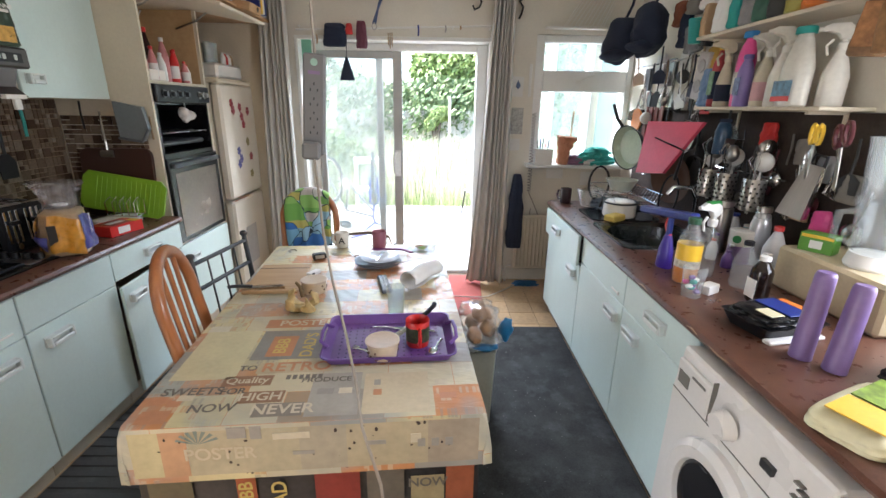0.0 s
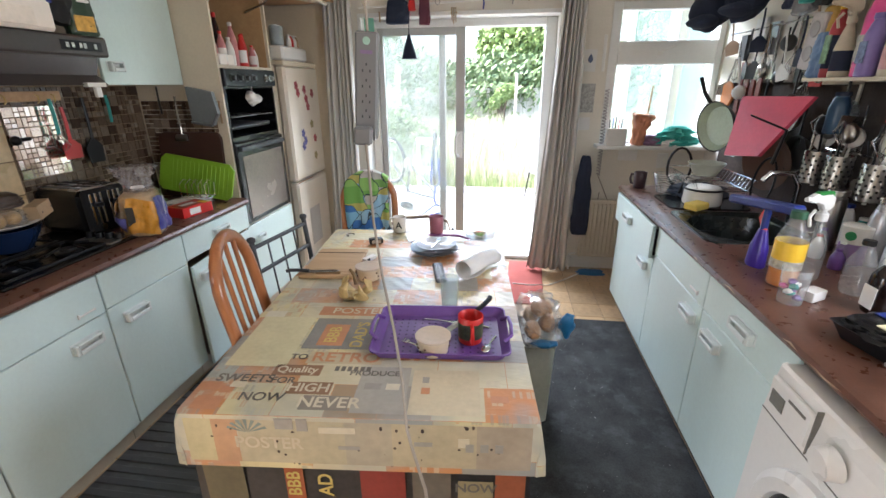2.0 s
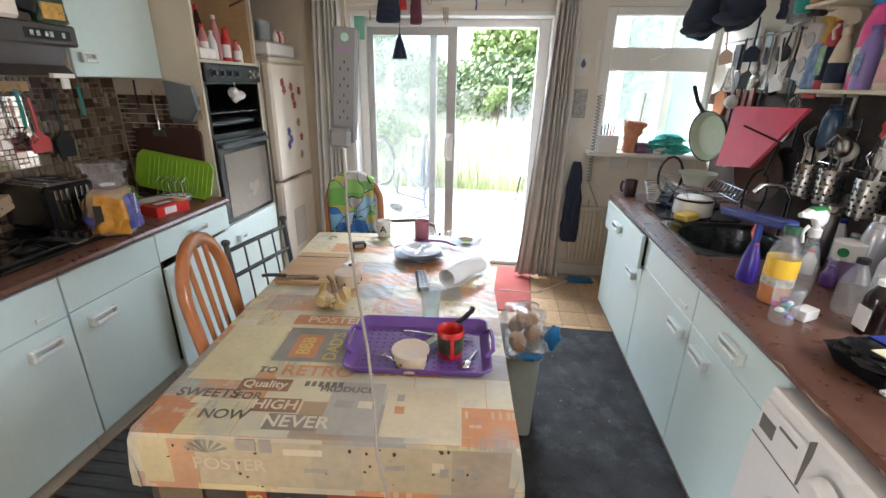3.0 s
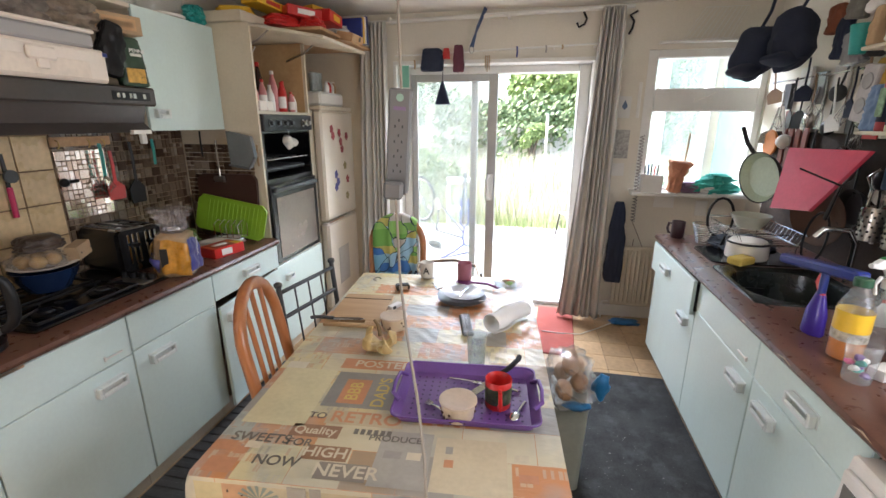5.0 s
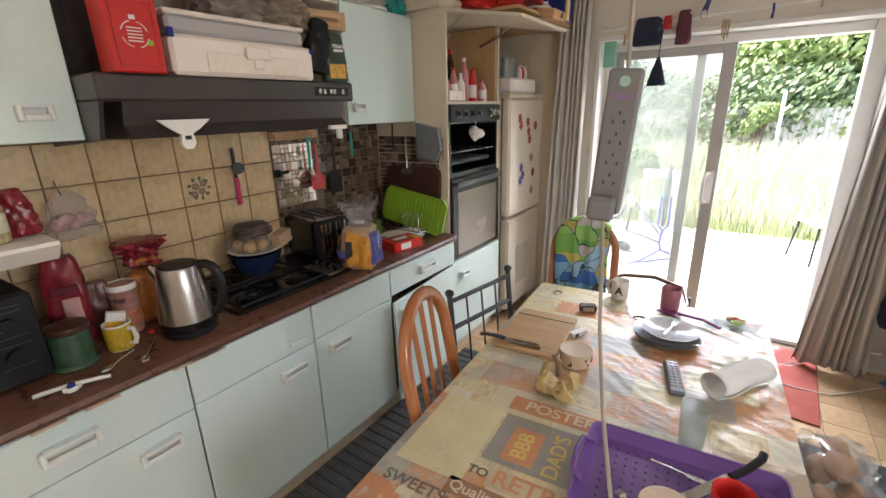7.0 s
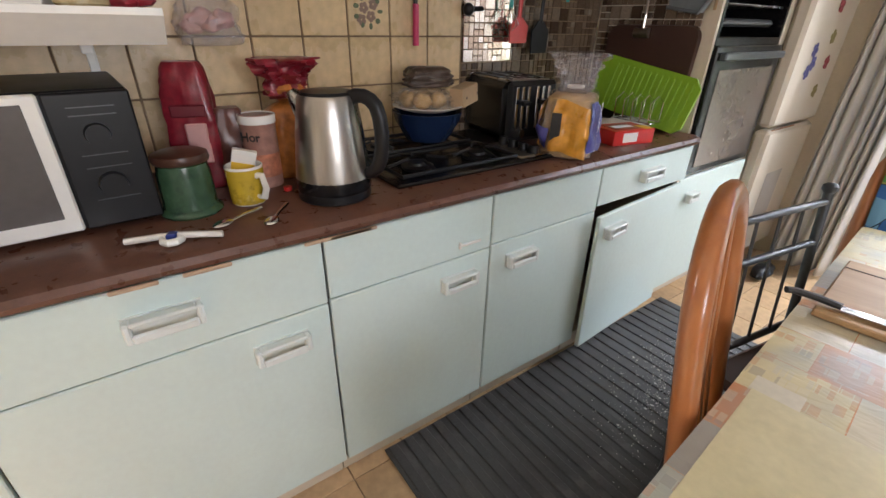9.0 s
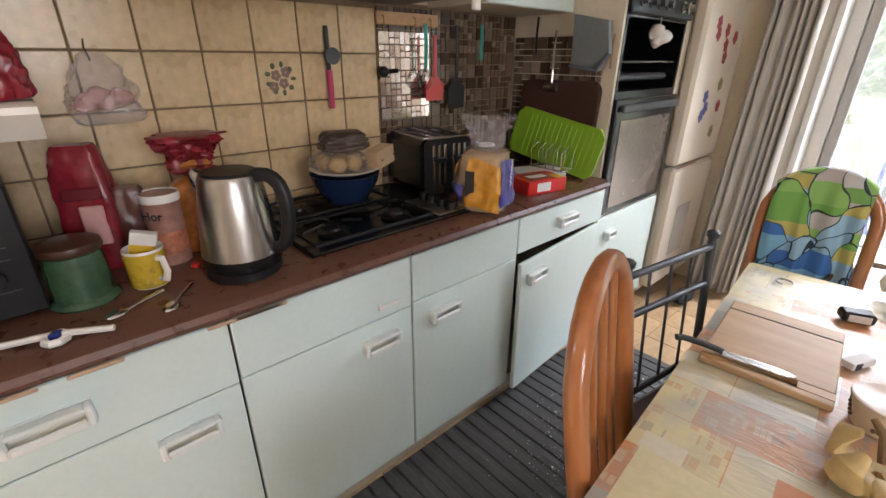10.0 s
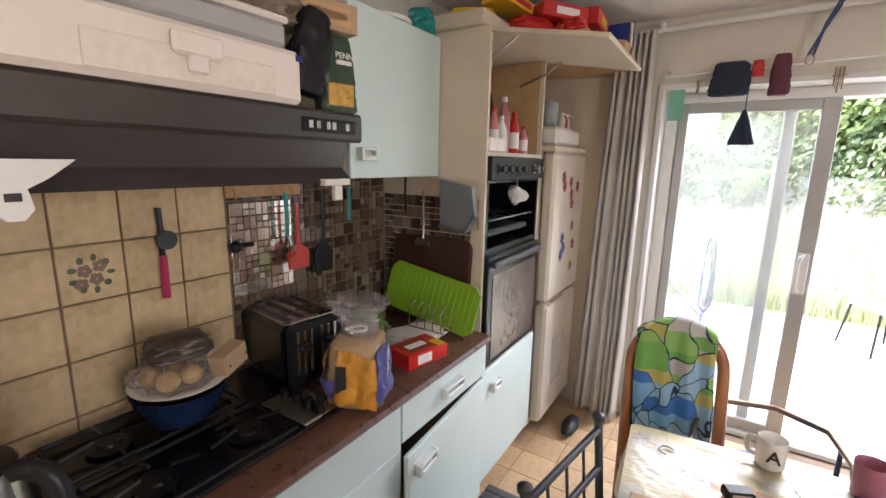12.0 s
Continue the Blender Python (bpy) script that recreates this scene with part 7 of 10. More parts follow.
for k, (x, y, z) in enumerate(((-0.03, -0.06, 0.03), (0.055, -0.045, 0.03), (0.06, 0.03, 0.03), (-0.04, 0.03, 0.03))):
    obj("bread_roll", Geo().ball((x, y, z), 0.038, 14, 10, 1, 1, 0.8, 0.1, k), col("golden_crust", (0.48, 0.30, 0.12), 0.6, vary=0.25, scale=20), rb, smooth=True)
obj("film", sack(0.24, 0.24, 0.07, 12, 2.5, 0.35, 0.4), FILM, rb, smooth=True)
packet("dark_loaf", pose(-1.80, 1.735, CZ + 0.216, 0, 0, 75), 0.15, 0.10, 0.06, col("dark_bread", (0.06, 0.04, 0.03), 0.4, vary=0.5), "dark loaf in clear wrapping on the rolls", "bread", 14, crumple=0.2)
ca = carton("egg_carton", pose(-1.73, 1.835, CZ + 0.162, 0, -8, 112), 0.10, 0.05, 0.06, CARD, "small brown cardboard box propped on the plate", "box")
for x in (-0.035, 0.035):
    obj("vent_hole", Geo().lathe([(0.004, 0), (0.004, 0.001)], 10), INK, ca, m=pose(x, -0.0305, 0.03, 90, 0, 0))

ts = thing("toaster", pose(-1.84, 2.14, CZ, 0, 0, -8) @ Matrix.Diagonal((1, 0.9, 1.2, 1)), "black and steel four-slice toaster", "toaster")
obj("toaster_body", Geo().box(-0.16, -0.12, 0.012, 0.13, 0.12, 0.184, 0.02), BLACK, ts)
obj("top_plate", Geo().box(-0.145, -0.105, 0.182, 0.125, 0.105, 0.19, 0.004), col("dark_steel", (0.34, 0.32, 0.30), 0.28, metal=1.0), ts)
obj("end_panel", Geo().box(0.13, -0.118, 0.012, 0.158, 0.118, 0.188, 0.018), BLACKP, ts)
for y in (-0.09, -0.035, 0.02, 0.075):
    obj("slot", Geo().box(-0.13, y - 0.002, 0.185, 0.10, y + 0.024, 0.1915), INK, ts)
for y in (-0.055, 0.045):
    obj("lever_track", Geo().box(0.158, y - 0.034, 0.05, 0.161, y - 0.022, 0.172, 0.002).box(0.158, y - 0.006, 0.05, 0.161, y + 0.006, 0.172, 0.002).box(0.158, y + 0.022, 0.05, 0.161, y + 0.034, 0.172, 0.002), CHROME, ts)
    obj("lever", Geo().box(0.158, y - 0.02, 0.12, 0.185, y + 0.02, 0.135, 0.004), BLACKP, ts)
    obj("browning_knob", Geo().cyl((0.158, y, 0.038), (0.172, y, 0.038), 0.013, n=16), CHROME, ts, smooth=True)

bb = thing("bread_loaf_bag", pose(-1.525, 2.14, CZ, 0, 0, 28) @ Matrix.Diagonal((1.3, 1.3, 1.08, 1)), "sliced loaf in a clear orange and blue printed bag", "bread bag")
obj("loaf", sack(0.125, 0.15, 0.185, 21, 5.0, 0.05, 0.12), col("loaf_crust", (0.50, 0.32, 0.14), 0.6, vary=0.2, scale=18), bb, smooth=True)
obj("film", sack(0.14, 0.165, 0.20, 22, 4.0, 0.13, 0.25), FILM, bb, smooth=True)
LOAFFILM = glass("loaf_film", (0.93, 0.91, 0.93), 0.10, 0.15, 1.6)
obj("neck", sack(0.075, 0.06, 0.115, 24, 2.2, 0.55, -0.9), LOAFFILM, bb, smooth=True, m=pose(0, 0.01, 0.188))
obj("tie", Geo().tube([(0.020 * math.cos(a * 0.7), 0.01 + 0.018 * math.sin(a * 0.7), 0.205) for a in range(9)], 0.004, 6, True), WHITE, bb)
ORP, BLP = col("orange_print", (0.58, 0.27, 0.03), 0.3, vary=0.3, scale=25), col("indigo_print", (0.07, 0.07, 0.26), 0.3)
def wrap(a0, a1, z0, z1, r=1.11, w=0.14, d=0.165):
    def fn(u, v):
        a = radians(a0 + (a1 - a0) * u)
        c, s = math.cos(a), math.sin(a)
        k = (abs(c) ** 4 + abs(s) ** 4) ** (-0.25)
        z = z0 + (z1 - z0) * v + 0.012 * math.sin(u * 3 + 1)
        q = z / 0.20
        e = 1 + 0.13 * noise.noise(Vector((c * 2.4, s * 2.4, q * 5 + 22 * 7.1))) + 0.065 * noise.noise(Vector((c * 6, s * 6, q * 12 + 22 * 3.3)))
        e *= (1 - 0.25 * q ** 3) * 1.075
        return (c * k * w / 2 * e, s * k * d / 2 * e, z)
    return Geo().sheet(fn, 20, 14)
obj("orange_panel", wrap(-112, -46, 0.015, 0.165), ORP, bb, smooth=True)
obj("orange_panel", wrap(-185, -140, 0.04, 0.16), ORP, bb, smooth=True)
obj("blue_panel", wrap(-44, 30, 0.015, 0.16), BLP, bb, smooth=True)
obj("blue_corner", wrap(-170, -118, 0.04, 0.10), BLP, bb, smooth=True)
text("Soft White", 0.034, PAPERW, bb, pose(0.0745, 0.0, 0.09, 90, -90, 90))
obj("name_bar", Geo().box(-0.03, -0.0885, 0.05, -0.005, -0.0875, 0.14), INK, bb)

kb = carton("cereal_box", pose(-1.53, 2.47, CZ, 0, 0, 78), 0.20, 0.13, 0.055, col("cereal_red", (0.55, 0.02, 0.015), 0.35), "red cereal bar box lying flat", "box", [(-0.02, 0.028, 0.07, 0.035, PAPERW)])
obj("top_panel", Geo().box(-0.07, -0.045, 0.0545, 0.05, 0.045, 0.0562), col("cereal_brown", (0.25, 0.03, 0.02), 0.4), kb)
obj("yellow_flash", Geo().box(0.055, -0.06, 0.0545, 0.095, 0.0, 0.0562), YELLOW, kb)
obj("title_bar", Geo().box(-0.055, -0.018, 0.0562, 0.035, 0.018, 0.0568), PAPERW, kb)
dm_ = thing("glass_dome", pose(-1.66, 2.34, CZ), "small glass dome lid on the worktop", "glass lid")
obj("dome", Geo().lathe([(0.07, 0), (0.07, 0.02), (0.06, 0.07), (0.03, 0.10), (0.012, 0.107)], 28), CLEAR, dm_, smooth=True)
obj("dome_knob", Geo().ball((0, 0, 0.118), 0.014, 12, 8), WHITE, dm_, smooth=True)
packet("folded_cloth", pose(-1.66, 2.62, CZ, 0, 0, 70), 0.26, 0.14, 0.045, PAPERW, "folded white kitchen cloth", "cloth", 31, crumple=0.3)
packet("veg_bag", pose(-1.82, 2.50, CZ, 0, 0, 30), 0.16, 0.13, 0.12, col("green_veg", (0.10, 0.16, 0.04), 0.4, vary=0.6, scale=20), "clear bag of green vegetables", "food bag", 33, crumple=0.35)
rk = thing("wire_rack", pose(-1.62, 2.66, CZ), "small chrome wire toast rack", "rack")
for k in range(5):
    x = -0.06 + k * 0.04
    obj("wire_loop", Geo().tube([(x, -0.04, 0.05), (x, -0.045, 0.13), (x, 0.0, 0.155), (x, 0.045, 0.13), (x, 0.04, 0.05)], 0.0025, 6), CHROME, rk)
obj("base_wire", Geo().tube([(-0.07, -0.04, 0.052), (0.11, -0.04, 0.052), (0.11, 0.04, 0.052), (-0.07, 0.04, 0.052)], 0.003, 6, True), CHROME, rk)
# green draining board leaning on the tall housing
gb = thing("chopping_mat", pose(0, 2.80, 0, -4, 0, 0), "lime green ribbed plastic chopping board leaning upright", "chopping board")
gb.matrix_basis = pose(-1.45, 2.74, CZ, -11, 9, 0)
obj("board", Geo().prism([(-0.48, 0.03), (-0.45, 0.004), (-0.03, 0.002), (0.0, 0.03), (0.0, 0.19), (-0.035, 0.225), (-0.45, 0.225), (-0.48, 0.19)], 0.0, 0.012, "y"), GREEN, gb)
for k in range(14):
    obj("rib", Geo().box(-0.40 + k * 0.028, -0.002, 0.02, -0.394 + k * 0.028, 0.001, 0.20, 0.001), GREEN, gb)
tagged(obj("brown_tray", Geo().ring([[(x, 0, z) for x, y, z in [(p[0], 0, p[1] + 0.21) for p in rrect(0.21, 0.20, 0.05, 0)]], [(p[0], 0.016, p[1] + 0.21) for p in rrect(0.215, 0.205, 0.05, 0)]]), col("dark_brown_tray", (0.05, 0.022, 0.015), 0.4), smooth=False, m=pose(-1.72, 2.80, CZ, -5, 0, 0)), "dark brown serving tray leaning on the housing", "tray")

# ---- tools on the splashback ----
utensil("meat_mallet", pose(-1.985, 1.805, 1.235, 0, 0, 90), 0.27, BLACKP, "", "kitchen scraper with a red handle hung on the tiles")
ob_ = bpy.data.objects["meat_mallet"]
obj("red_grip", Geo().tube([(0, -0.002, 0.0), (0, -0.004, 0.13)], 0.011, 10), col("magenta_grip", (0.50, 0.02, 0.10), 0.35), ob_, smooth=True)
obj("disc", Geo().lathe([(0.028, 0), (0.028, 0.012)], 18), GREYMETAL, ob_, m=pose(0.012, -0.004, 0.175, 90, 0, 0))
tagged(obj("wall_hook", Geo().ball((0.02, 0, 0), 0.022, 12, 8).tube([(0.02, 0.0, 0), (0.03, 0.06, 0.004)], 0.009, 8), BLACKP, smooth=True, m=pose(-2.0, 2.035, 1.355)), "black plastic wall hook on the tiles", "hook")
rl_ = thing("utensil_rail", pose(-2.0, 2.02, 1.52), "wooden rail with brass hooks under the cabinet", "rail")
obj("rail_board", Geo().box(0.0, 0.0, 0.0, 0.016, 0.30, 0.045, 0.003), PALEWOOD, rl_)
for y in (0.02, 0.17, 0.25):
    obj("brass_hook", Geo().tube([(0.016, y, 0.03), (0.03, y, 0.025), (0.032, y, 0.0), (0.022, y, -0.008)], 0.003, 6), col("brass", (0.55, 0.36, 0.12), 0.3, metal=0.9), rl_)
utensil("whisk", pose(-1.965, 2.235, 1.27, 0, 0, 90), 0.26, TEAL, "whisk", "balloon whisk with a green handle on the rail")
utensil("spatula", pose(-1.955, 2.275, 1.24, 0, 0, 90), 0.25, RED, "turner", "red silicone spatula hung on the rail")
utensil("fish_slice", pose(-1.965, 2.41, 1.20, 0, 0, 90), 0.33, BLACKP, "turner", "black plastic fish slice hung on the mosaic")
utensil("masher", pose(-1.965, 2.56, 1.32, 0, 0, 90), 0.22, TEAL, "", "green handled peeler under the cabinet")
utensil("steel_mallet", pose(-1.755, 2.825, 1.265), 0.26, STEEL, "mallet", "steel meat mallet hung on the tall housing")
utensil("black_ladle", pose(-1.86, 2.825, 1.34), 0.24, BLACKP, "", "black handled tool hung beside the mallet")
dp = thing("dustpan", pose(-1.56, 2.82, 1.38), "grey plastic dustpan hung on the housing side", "dustpan")
obj("pan", Geo().prism([(-0.08, 0.0), (0.05, -0.02), (0.09, 0.05), (0.07, 0.17), (-0.09, 0.20)], -0.03, 0.0, "y"), col("grey_plastic", (0.16, 0.18, 0.19), 0.45), dp)
obj("pan_lip", Geo().tube([(0.09, -0.03, 0.05), (0.05, -0.04, -0.02), (-0.08, -0.04, 0.0)], 0.008, 8), col("grey_plastic_dark", (0.10, 0.11, 0.12), 0.45), dp)
utensil("small_brush", pose(-1.475, 2.83, 1.30), 0.20, CARD, "", "brown handled brush beside the dustpan")

wh = thing("hanging_scale", pose(-1.522, 1.386, 1.597, 0, 0, 90) @ Matrix.Diagonal((0.86, 1, 0.86, 1)), "white luggage scale clipped under the hood", "scale")
obj("crescent", Geo().prism([(-0.10, 0.055), (0.10, 0.055), (0.055, 0.02), (0.02, 0.0), (-0.02, 0.0), (-0.055, 0.02)], -0.006, 0.006, "y"), WHITE, wh)
obj("scale_body", Geo().prism([(-0.022, 0.0), (0.022, 0.0), (0.028, -0.035), (0.012, -0.055), (-0.012, -0.055), (-0.028, -0.035)], -0.009, 0.009, "y"), WHITE, wh)
obj("display", Geo().box(-0.012, -0.0105, -0.02, 0.012, -0.009, -0.005), INK, wh)
cj = thing("clear_bag", pose(-1.935, 1.13, 1.245, 0, 0, 12), "clear plastic bag with pink wrappers hung on the tiles", "plastic bag")
obj("film", sack(0.10, 0.15, 0.17, 40, 2.2, 0.35, 0.7), glass("bag_film", (0.95, 0.93, 0.93), 0.10, 0.13, 1.6), cj, smooth=True)
for k in range(4):
    obj("wrapper", Geo().ball((-0.015 + 0.01 * k, -0.035 + 0.024 * k, 0.05 + 0.012 * (k % 2)), 0.026, 10, 8, 0.6, 1.2, 0.9, 0.5, k), col("pink_wrapper", (0.50, 0.26, 0.24), 0.4, vary=0.3, scale=30), cj, smooth=True)
obj("hook_wire", Geo().tube([(-0.02, 0, 0.15), (-0.04, 0.0, 0.18), (-0.062, 0.01, 0.20)], 0.0025, 5), STEEL, cj)

# ---- on the hood ----
HZ = 1.783
rd = thing("red_tin", pose(-1.56, 1.287, HZ, 0, 0, 88), "bright red box printed with a white recycling circle", "box")
obj("box_body", Geo().box(-0.072, -0.055, 0, 0.072, 0.055, 0.213, 0.004), RED, rd)
obj("frame_line", Geo().tube([(-0.055, -0.056, 0.02), (0.055, -0.056, 0.02), (0.055, -0.056, 0.195), (-0.055, -0.056, 0.195)], 0.0012, 4, True), col("dark_red", (0.30, 0.01, 0.01), 0.4), rd)
for k in range(4):
    a0 = 90 * k + 15
    obj("arrow_arc", Geo().tube([(0.036 * math.cos(radians(a0 + i * 10)), -0.0558, 0.105 + 0.036 * math.sin(radians(a0 + i * 10))) for i in range(7)], 0.0016, 4), PAPERW, rd)
for k in range(5):
    obj("text_bar", Geo().box(-0.02, -0.0562, 0.085 + k * 0.009, 0.02, -0.0548, 0.0885 + k * 0.009), PAPERW, rd)
obj("green_icon", Geo().box(0.03, -0.0565, 0.078, 0.046, -0.0548, 0.092), GREEN, rd)
obj("white_icon", Geo().box(-0.008, -0.0565, 0.145, 0.008, -0.0548, 0.157, 0.0), PAPERW, rd)
cx = thing("food_storage_case", pose(-1.51, 1.665, HZ), "cream plastic carry case with a front clip", "plastic case")
CASE = col("cream_case", (0.78, 0.71, 0.64), 0.4, vary=0.05)
obj("case_body", Geo().box(-0.30, -0.283, 0.0, 0.0, 0.283, 0.124, 0.012), CASE, cx)
# The recess is a raised panel; its shade is only a darker colour.
obj("front_recess", Geo().box(0.0, -0.17, 0.012, 0.004, 0.20, 0.075, 0.003), col("case_recess_shade", (0.74, 0.66, 0.58), 0.5), cx)
obj("clip", Geo().box(0.0, -0.03, 0.06, 0.018, 0.07, 0.105, 0.006).box(0.0, 0.0, 0.03, 0.014, 0.04, 0.065, 0.004), CASE, cx)
obj("blue_catch", Geo().box(-0.01, -0.286, 0.11, 0.002, -0.265, 0.14, 0.002), BLUE, cx)
obj("blue_catch", Geo().box(-0.01, 0.262, 0.10, 0.002, 0.284, 0.115, 0.002), BLUE, cx)
TRAYP = glass("tray_plastic", (0.88, 0.87, 0.88), 0.25, 0.5)
lidb = thing("tray_box", pose(-1.52, 1.65, HZ + 0.126), "long clear lidded plastic box on the case", "plastic box")
obj("box_wall", Geo().box(-0.28, -0.265, 0.0, 0.0, 0.265, 0.055, 0.01), TRAYP, lidb)
obj("lid", Geo().box(-0.285, -0.27, 0.055, 0.005, 0.27, 0.070, 0.006), CASE, lidb)
packet("snack_bag", pose(-1.56, 2.10, HZ, 0, 0, 78), 0.11, 0.07, 0.20, col("green_snack", (0.03, 0.06, 0.035), 0.3), "dark green snack bag with a clear golden window", "snack bag", 51, [(0.0, 0.045, 0.08, 0.06, col("golden_snack", (0.55, 0.33, 0.08), 0.3, vary=0.4, scale=40)), (0.01, 0.13, 0.05, 0.012, PAPERW)], crumple=0.15)
text("PENNE", 0.022, PAPERW, bpy.data.objects["snack_bag"], pose(0.012, -0.043, 0.145, 90, 0, 0))
packet("black_bag", pose(-1.56, 1.985, HZ + 0.04, 0, 14, 80), 0.10, 0.06, 0.21, BLACKP, "black folded packet leaning on the snack bag", "packet", 52, crumple=0.2)
carton("wooden_box", pose(-1.62, 2.09, HZ + 0.215, 0, 0, 78), 0.19, 0.14, 0.075, CARD, "small wooden tea box with printed front", "box", [(0, 0.038, 0.14, 0.045, PALEWOOD), (0, 0.038, 0.12, 0.020, CARD)])
packet("grey_bag", pose(-1.66, 1.70, HZ + 0.20, 0, 0, 85), 0.24, 0.15, 0.12, col("grey_film", (0.17, 0.14, 0.12), 0.3, vary=0.5, scale=20), "crumpled grey plastic bag", "plastic bag", 53, crumple=0.3)
packet("grey_bag", pose(-1.66, 1.93, HZ + 0.20, 0, 0, 60), 0.20, 0.14, 0.13, col("brown_paper_bag", (0.20, 0.16, 0.12), 0.4, vary=0.5, scale=20), "crumpled clear bag with brown paper", "plastic bag", 54, crumple=0.3)
packet("dark_sack", pose(-1.84, 1.24, HZ, 0, 0, 85), 0.13, 0.12, 0.30, col("dark_brown_cloth", (0.03, 0.022, 0.02), 0.9), "dark cloth bag standing behind the red box", "bag", 55, crumple=0.25)

# ---- on top of the wall cabinets ----
UZ = 2.167
gj = thing("glass_jar", pose(-1.80, 2.36, UZ), "clear lidded glass jar with a clip", "jar")
obj("jar_body", Geo().lathe([(0.055, 0), (0.06, 0.01), (0.06, 0.13), (0.045, 0.15)], 22), CLEAR, gj, smooth=True)
obj("jar_lid", Geo().lathe([(0.05, 0.15), (0.05, 0.17), (0.001, 0.175)], 22), STEEL, gj, smooth=True)
gd = thing("cake_stand", pose(-1.80, 2.58, UZ), "glass cake dome on a pale plate", "cake stand")
obj("stand", Geo().lathe([(0.12, 0), (0.125, 0.012), (0.001, 0.014)], 28), CERAMIC, gd, smooth=True)
obj("dome", Geo().lathe([(0.115, 0.014), (0.115, 0.12), (0.09, 0.16), (0.03, 0.175), (0.001, 0.176)], 28), CLEAR, gd, smooth=True)
carton("red_dish", pose(-1.80, 1.62, UZ, 0, 0, 90), 0.32, 0.20, 0.06, RED, "red enamel baking dish on the top shelf", "dish", (), 0.02)
for k, (y, c) in enumerate(((1.86, INK), (1.90, PAPERW), (1.96, INK), (2.02, PAPERW), (2.07, INK))):
    carton("recipe_book", pose(-1.80, y, UZ, 0, 0, 90 + k * 2), 0.03, 0.16, 0.19 - 0.01 * (k % 3), c, "standing book on the cabinet top", "book", (), 0.003)
packet("teal_cloth", pose(-1.76, 2.80, UZ, 0, 0, 30), 0.10, 0.16, 0.10, TEAL, "teal plastic scoop on the cabinet top", "scoop", 60, crumple=0.4)
TT = 2.252
for k, (x, y, w, d_, h, c, lb) in enumerate(((-1.62, 2.98, 0.20, 0.10, 0.05, YELLOW, "yellow and red food carton"), (-1.42, 3.16, 0.22, 0.12, 0.07, RED, "red snack carton on the board"), (-1.28, 3.30, 0.20, 0.14, 0.08, RED, "red crisp packet on the board"), (-1.34, 3.42, 0.16, 0.10, 0.12, YELLOW, "yellow packet standing at the back"), (-1.62, 3.35, 0.3, 0.2, 0.10, CARD, "brown cardboard box of packets"))):
    zt = TT if x < -1.48 and y < 3.15 else 2.213
    packet("food_packet", pose(x, y, zt, 0, 0, 30 + 35 * k), w, d_, h, c, lb, "packet", 61 + k, crumple=0.2)
for k, (x, y, rz, w, d_, h, c, c2) in enumerate(((-1.50, 3.10, 20, 0.24, 0.13, 0.045, YELLOW, RED), (-1.33, 3.24, -12, 0.22, 0.15, 0.06, RED, PAPERW), (-1.24, 3.44, 30, 0.20, 0.13, 0.075, RED, YELLOW), (-1.36, 3.52, 8, 0.16, 0.10, 0.13, YELLOW, INK))):
    carton("food_carton", pose(x, y, (TT if k == 0 else 2.213) + 0.06, 0, 4, 60 + rz), w, d_, h, c, "printed food carton lying among packets on the board", "carton", [(0.01, h * 0.5, w * 0.5, h * 0.5, c2)], 0.003)
packet("white_bag", pose(-1.30, 3.62, 2.213, 0, 0, 10), 0.24, 0.2, 0.09, PAPERW, "white paper bag lying on the board", "bag", 70, crumple=0.3)
for k in range(4):
    carton("magazine_file", pose(-1.22 - 0.0 * k, 3.78 + 0.035 * k, 2.213, 0, 0, 90), 0.03, 0.2, 0.17 + 0.01 * k, (BLUE, YELLOW, PAPERW, BLUE)[k], "upright coloured packet at the board end", "packet", (), 0.003)
pb = thing("wooden_block", pose(-1.14, 3.56, 2.16, 0, 10, 0), "pale wooden crate end with a round hole", "wooden crate")
obj("block", Geo().box(-0.06, -0.10, 0.02, 0.06, 0.10, 0.075, 0.004), PALEWOOD, pb)
obj("hole", Geo().lathe([(0.016, 0), (0.016, 0.002)], 16), INK, pb, m=pose(0.061, 0.03, 0.05, 0, 90, 0))

# niche bottles
NZ = 1.702
for k, (x, y, r, h, c, cp_) in enumerate(((-1.53, 2.94, 0.025, 0.13, "p", RED), (-1.50, 2.99, 0.022, 0.14, "p", RED), (-1.56, 3.05, 0.026, 0.22, "d", RED), (-1.50, 3.07, 0.024, 0.12, "w", PAPERW), (-1.53, 3.16, 0.026, 0.19, "p", PAPERW), (-1.50, 3.21, 0.024, 0.14, "r", RED), (-1.53, 3.28, 0.022, 0.15, "r", RED), (-1.50, 3.33, 0.02, 0.10, "p", RED), (-1.52, 3.39, 0.02, 0.09, "w", RED))):
    mm = {"p": col("pink_bottle", (0.50, 0.20, 0.20), 0.35), "d": col("sauce_dark", (0.03, 0.012, 0.01), 0.2), "w": PAPERW, "r": RED}[c]
    bottle("sauce_bottle", x, y, NZ, r * 1.15, h * 1.35, mm, cp_, {"p": "pink plastic sauce bottle in the niche", "d": "dark sauce bottle with a red cap", "w": "white condiment bottle in the niche", "r": "red sauce bottle in the niche"}[c], band=PAPERW if k % 2 else None)
ct = thing("niche_tray", pose(-1.475, 3.0, NZ), "small white plastic tub holding condiments", "tub")
obj("tub_wall", Geo().box(-0.02, -0.09, 0, 0.0, 0.09, 0.06, 0.004), CASE, ct)
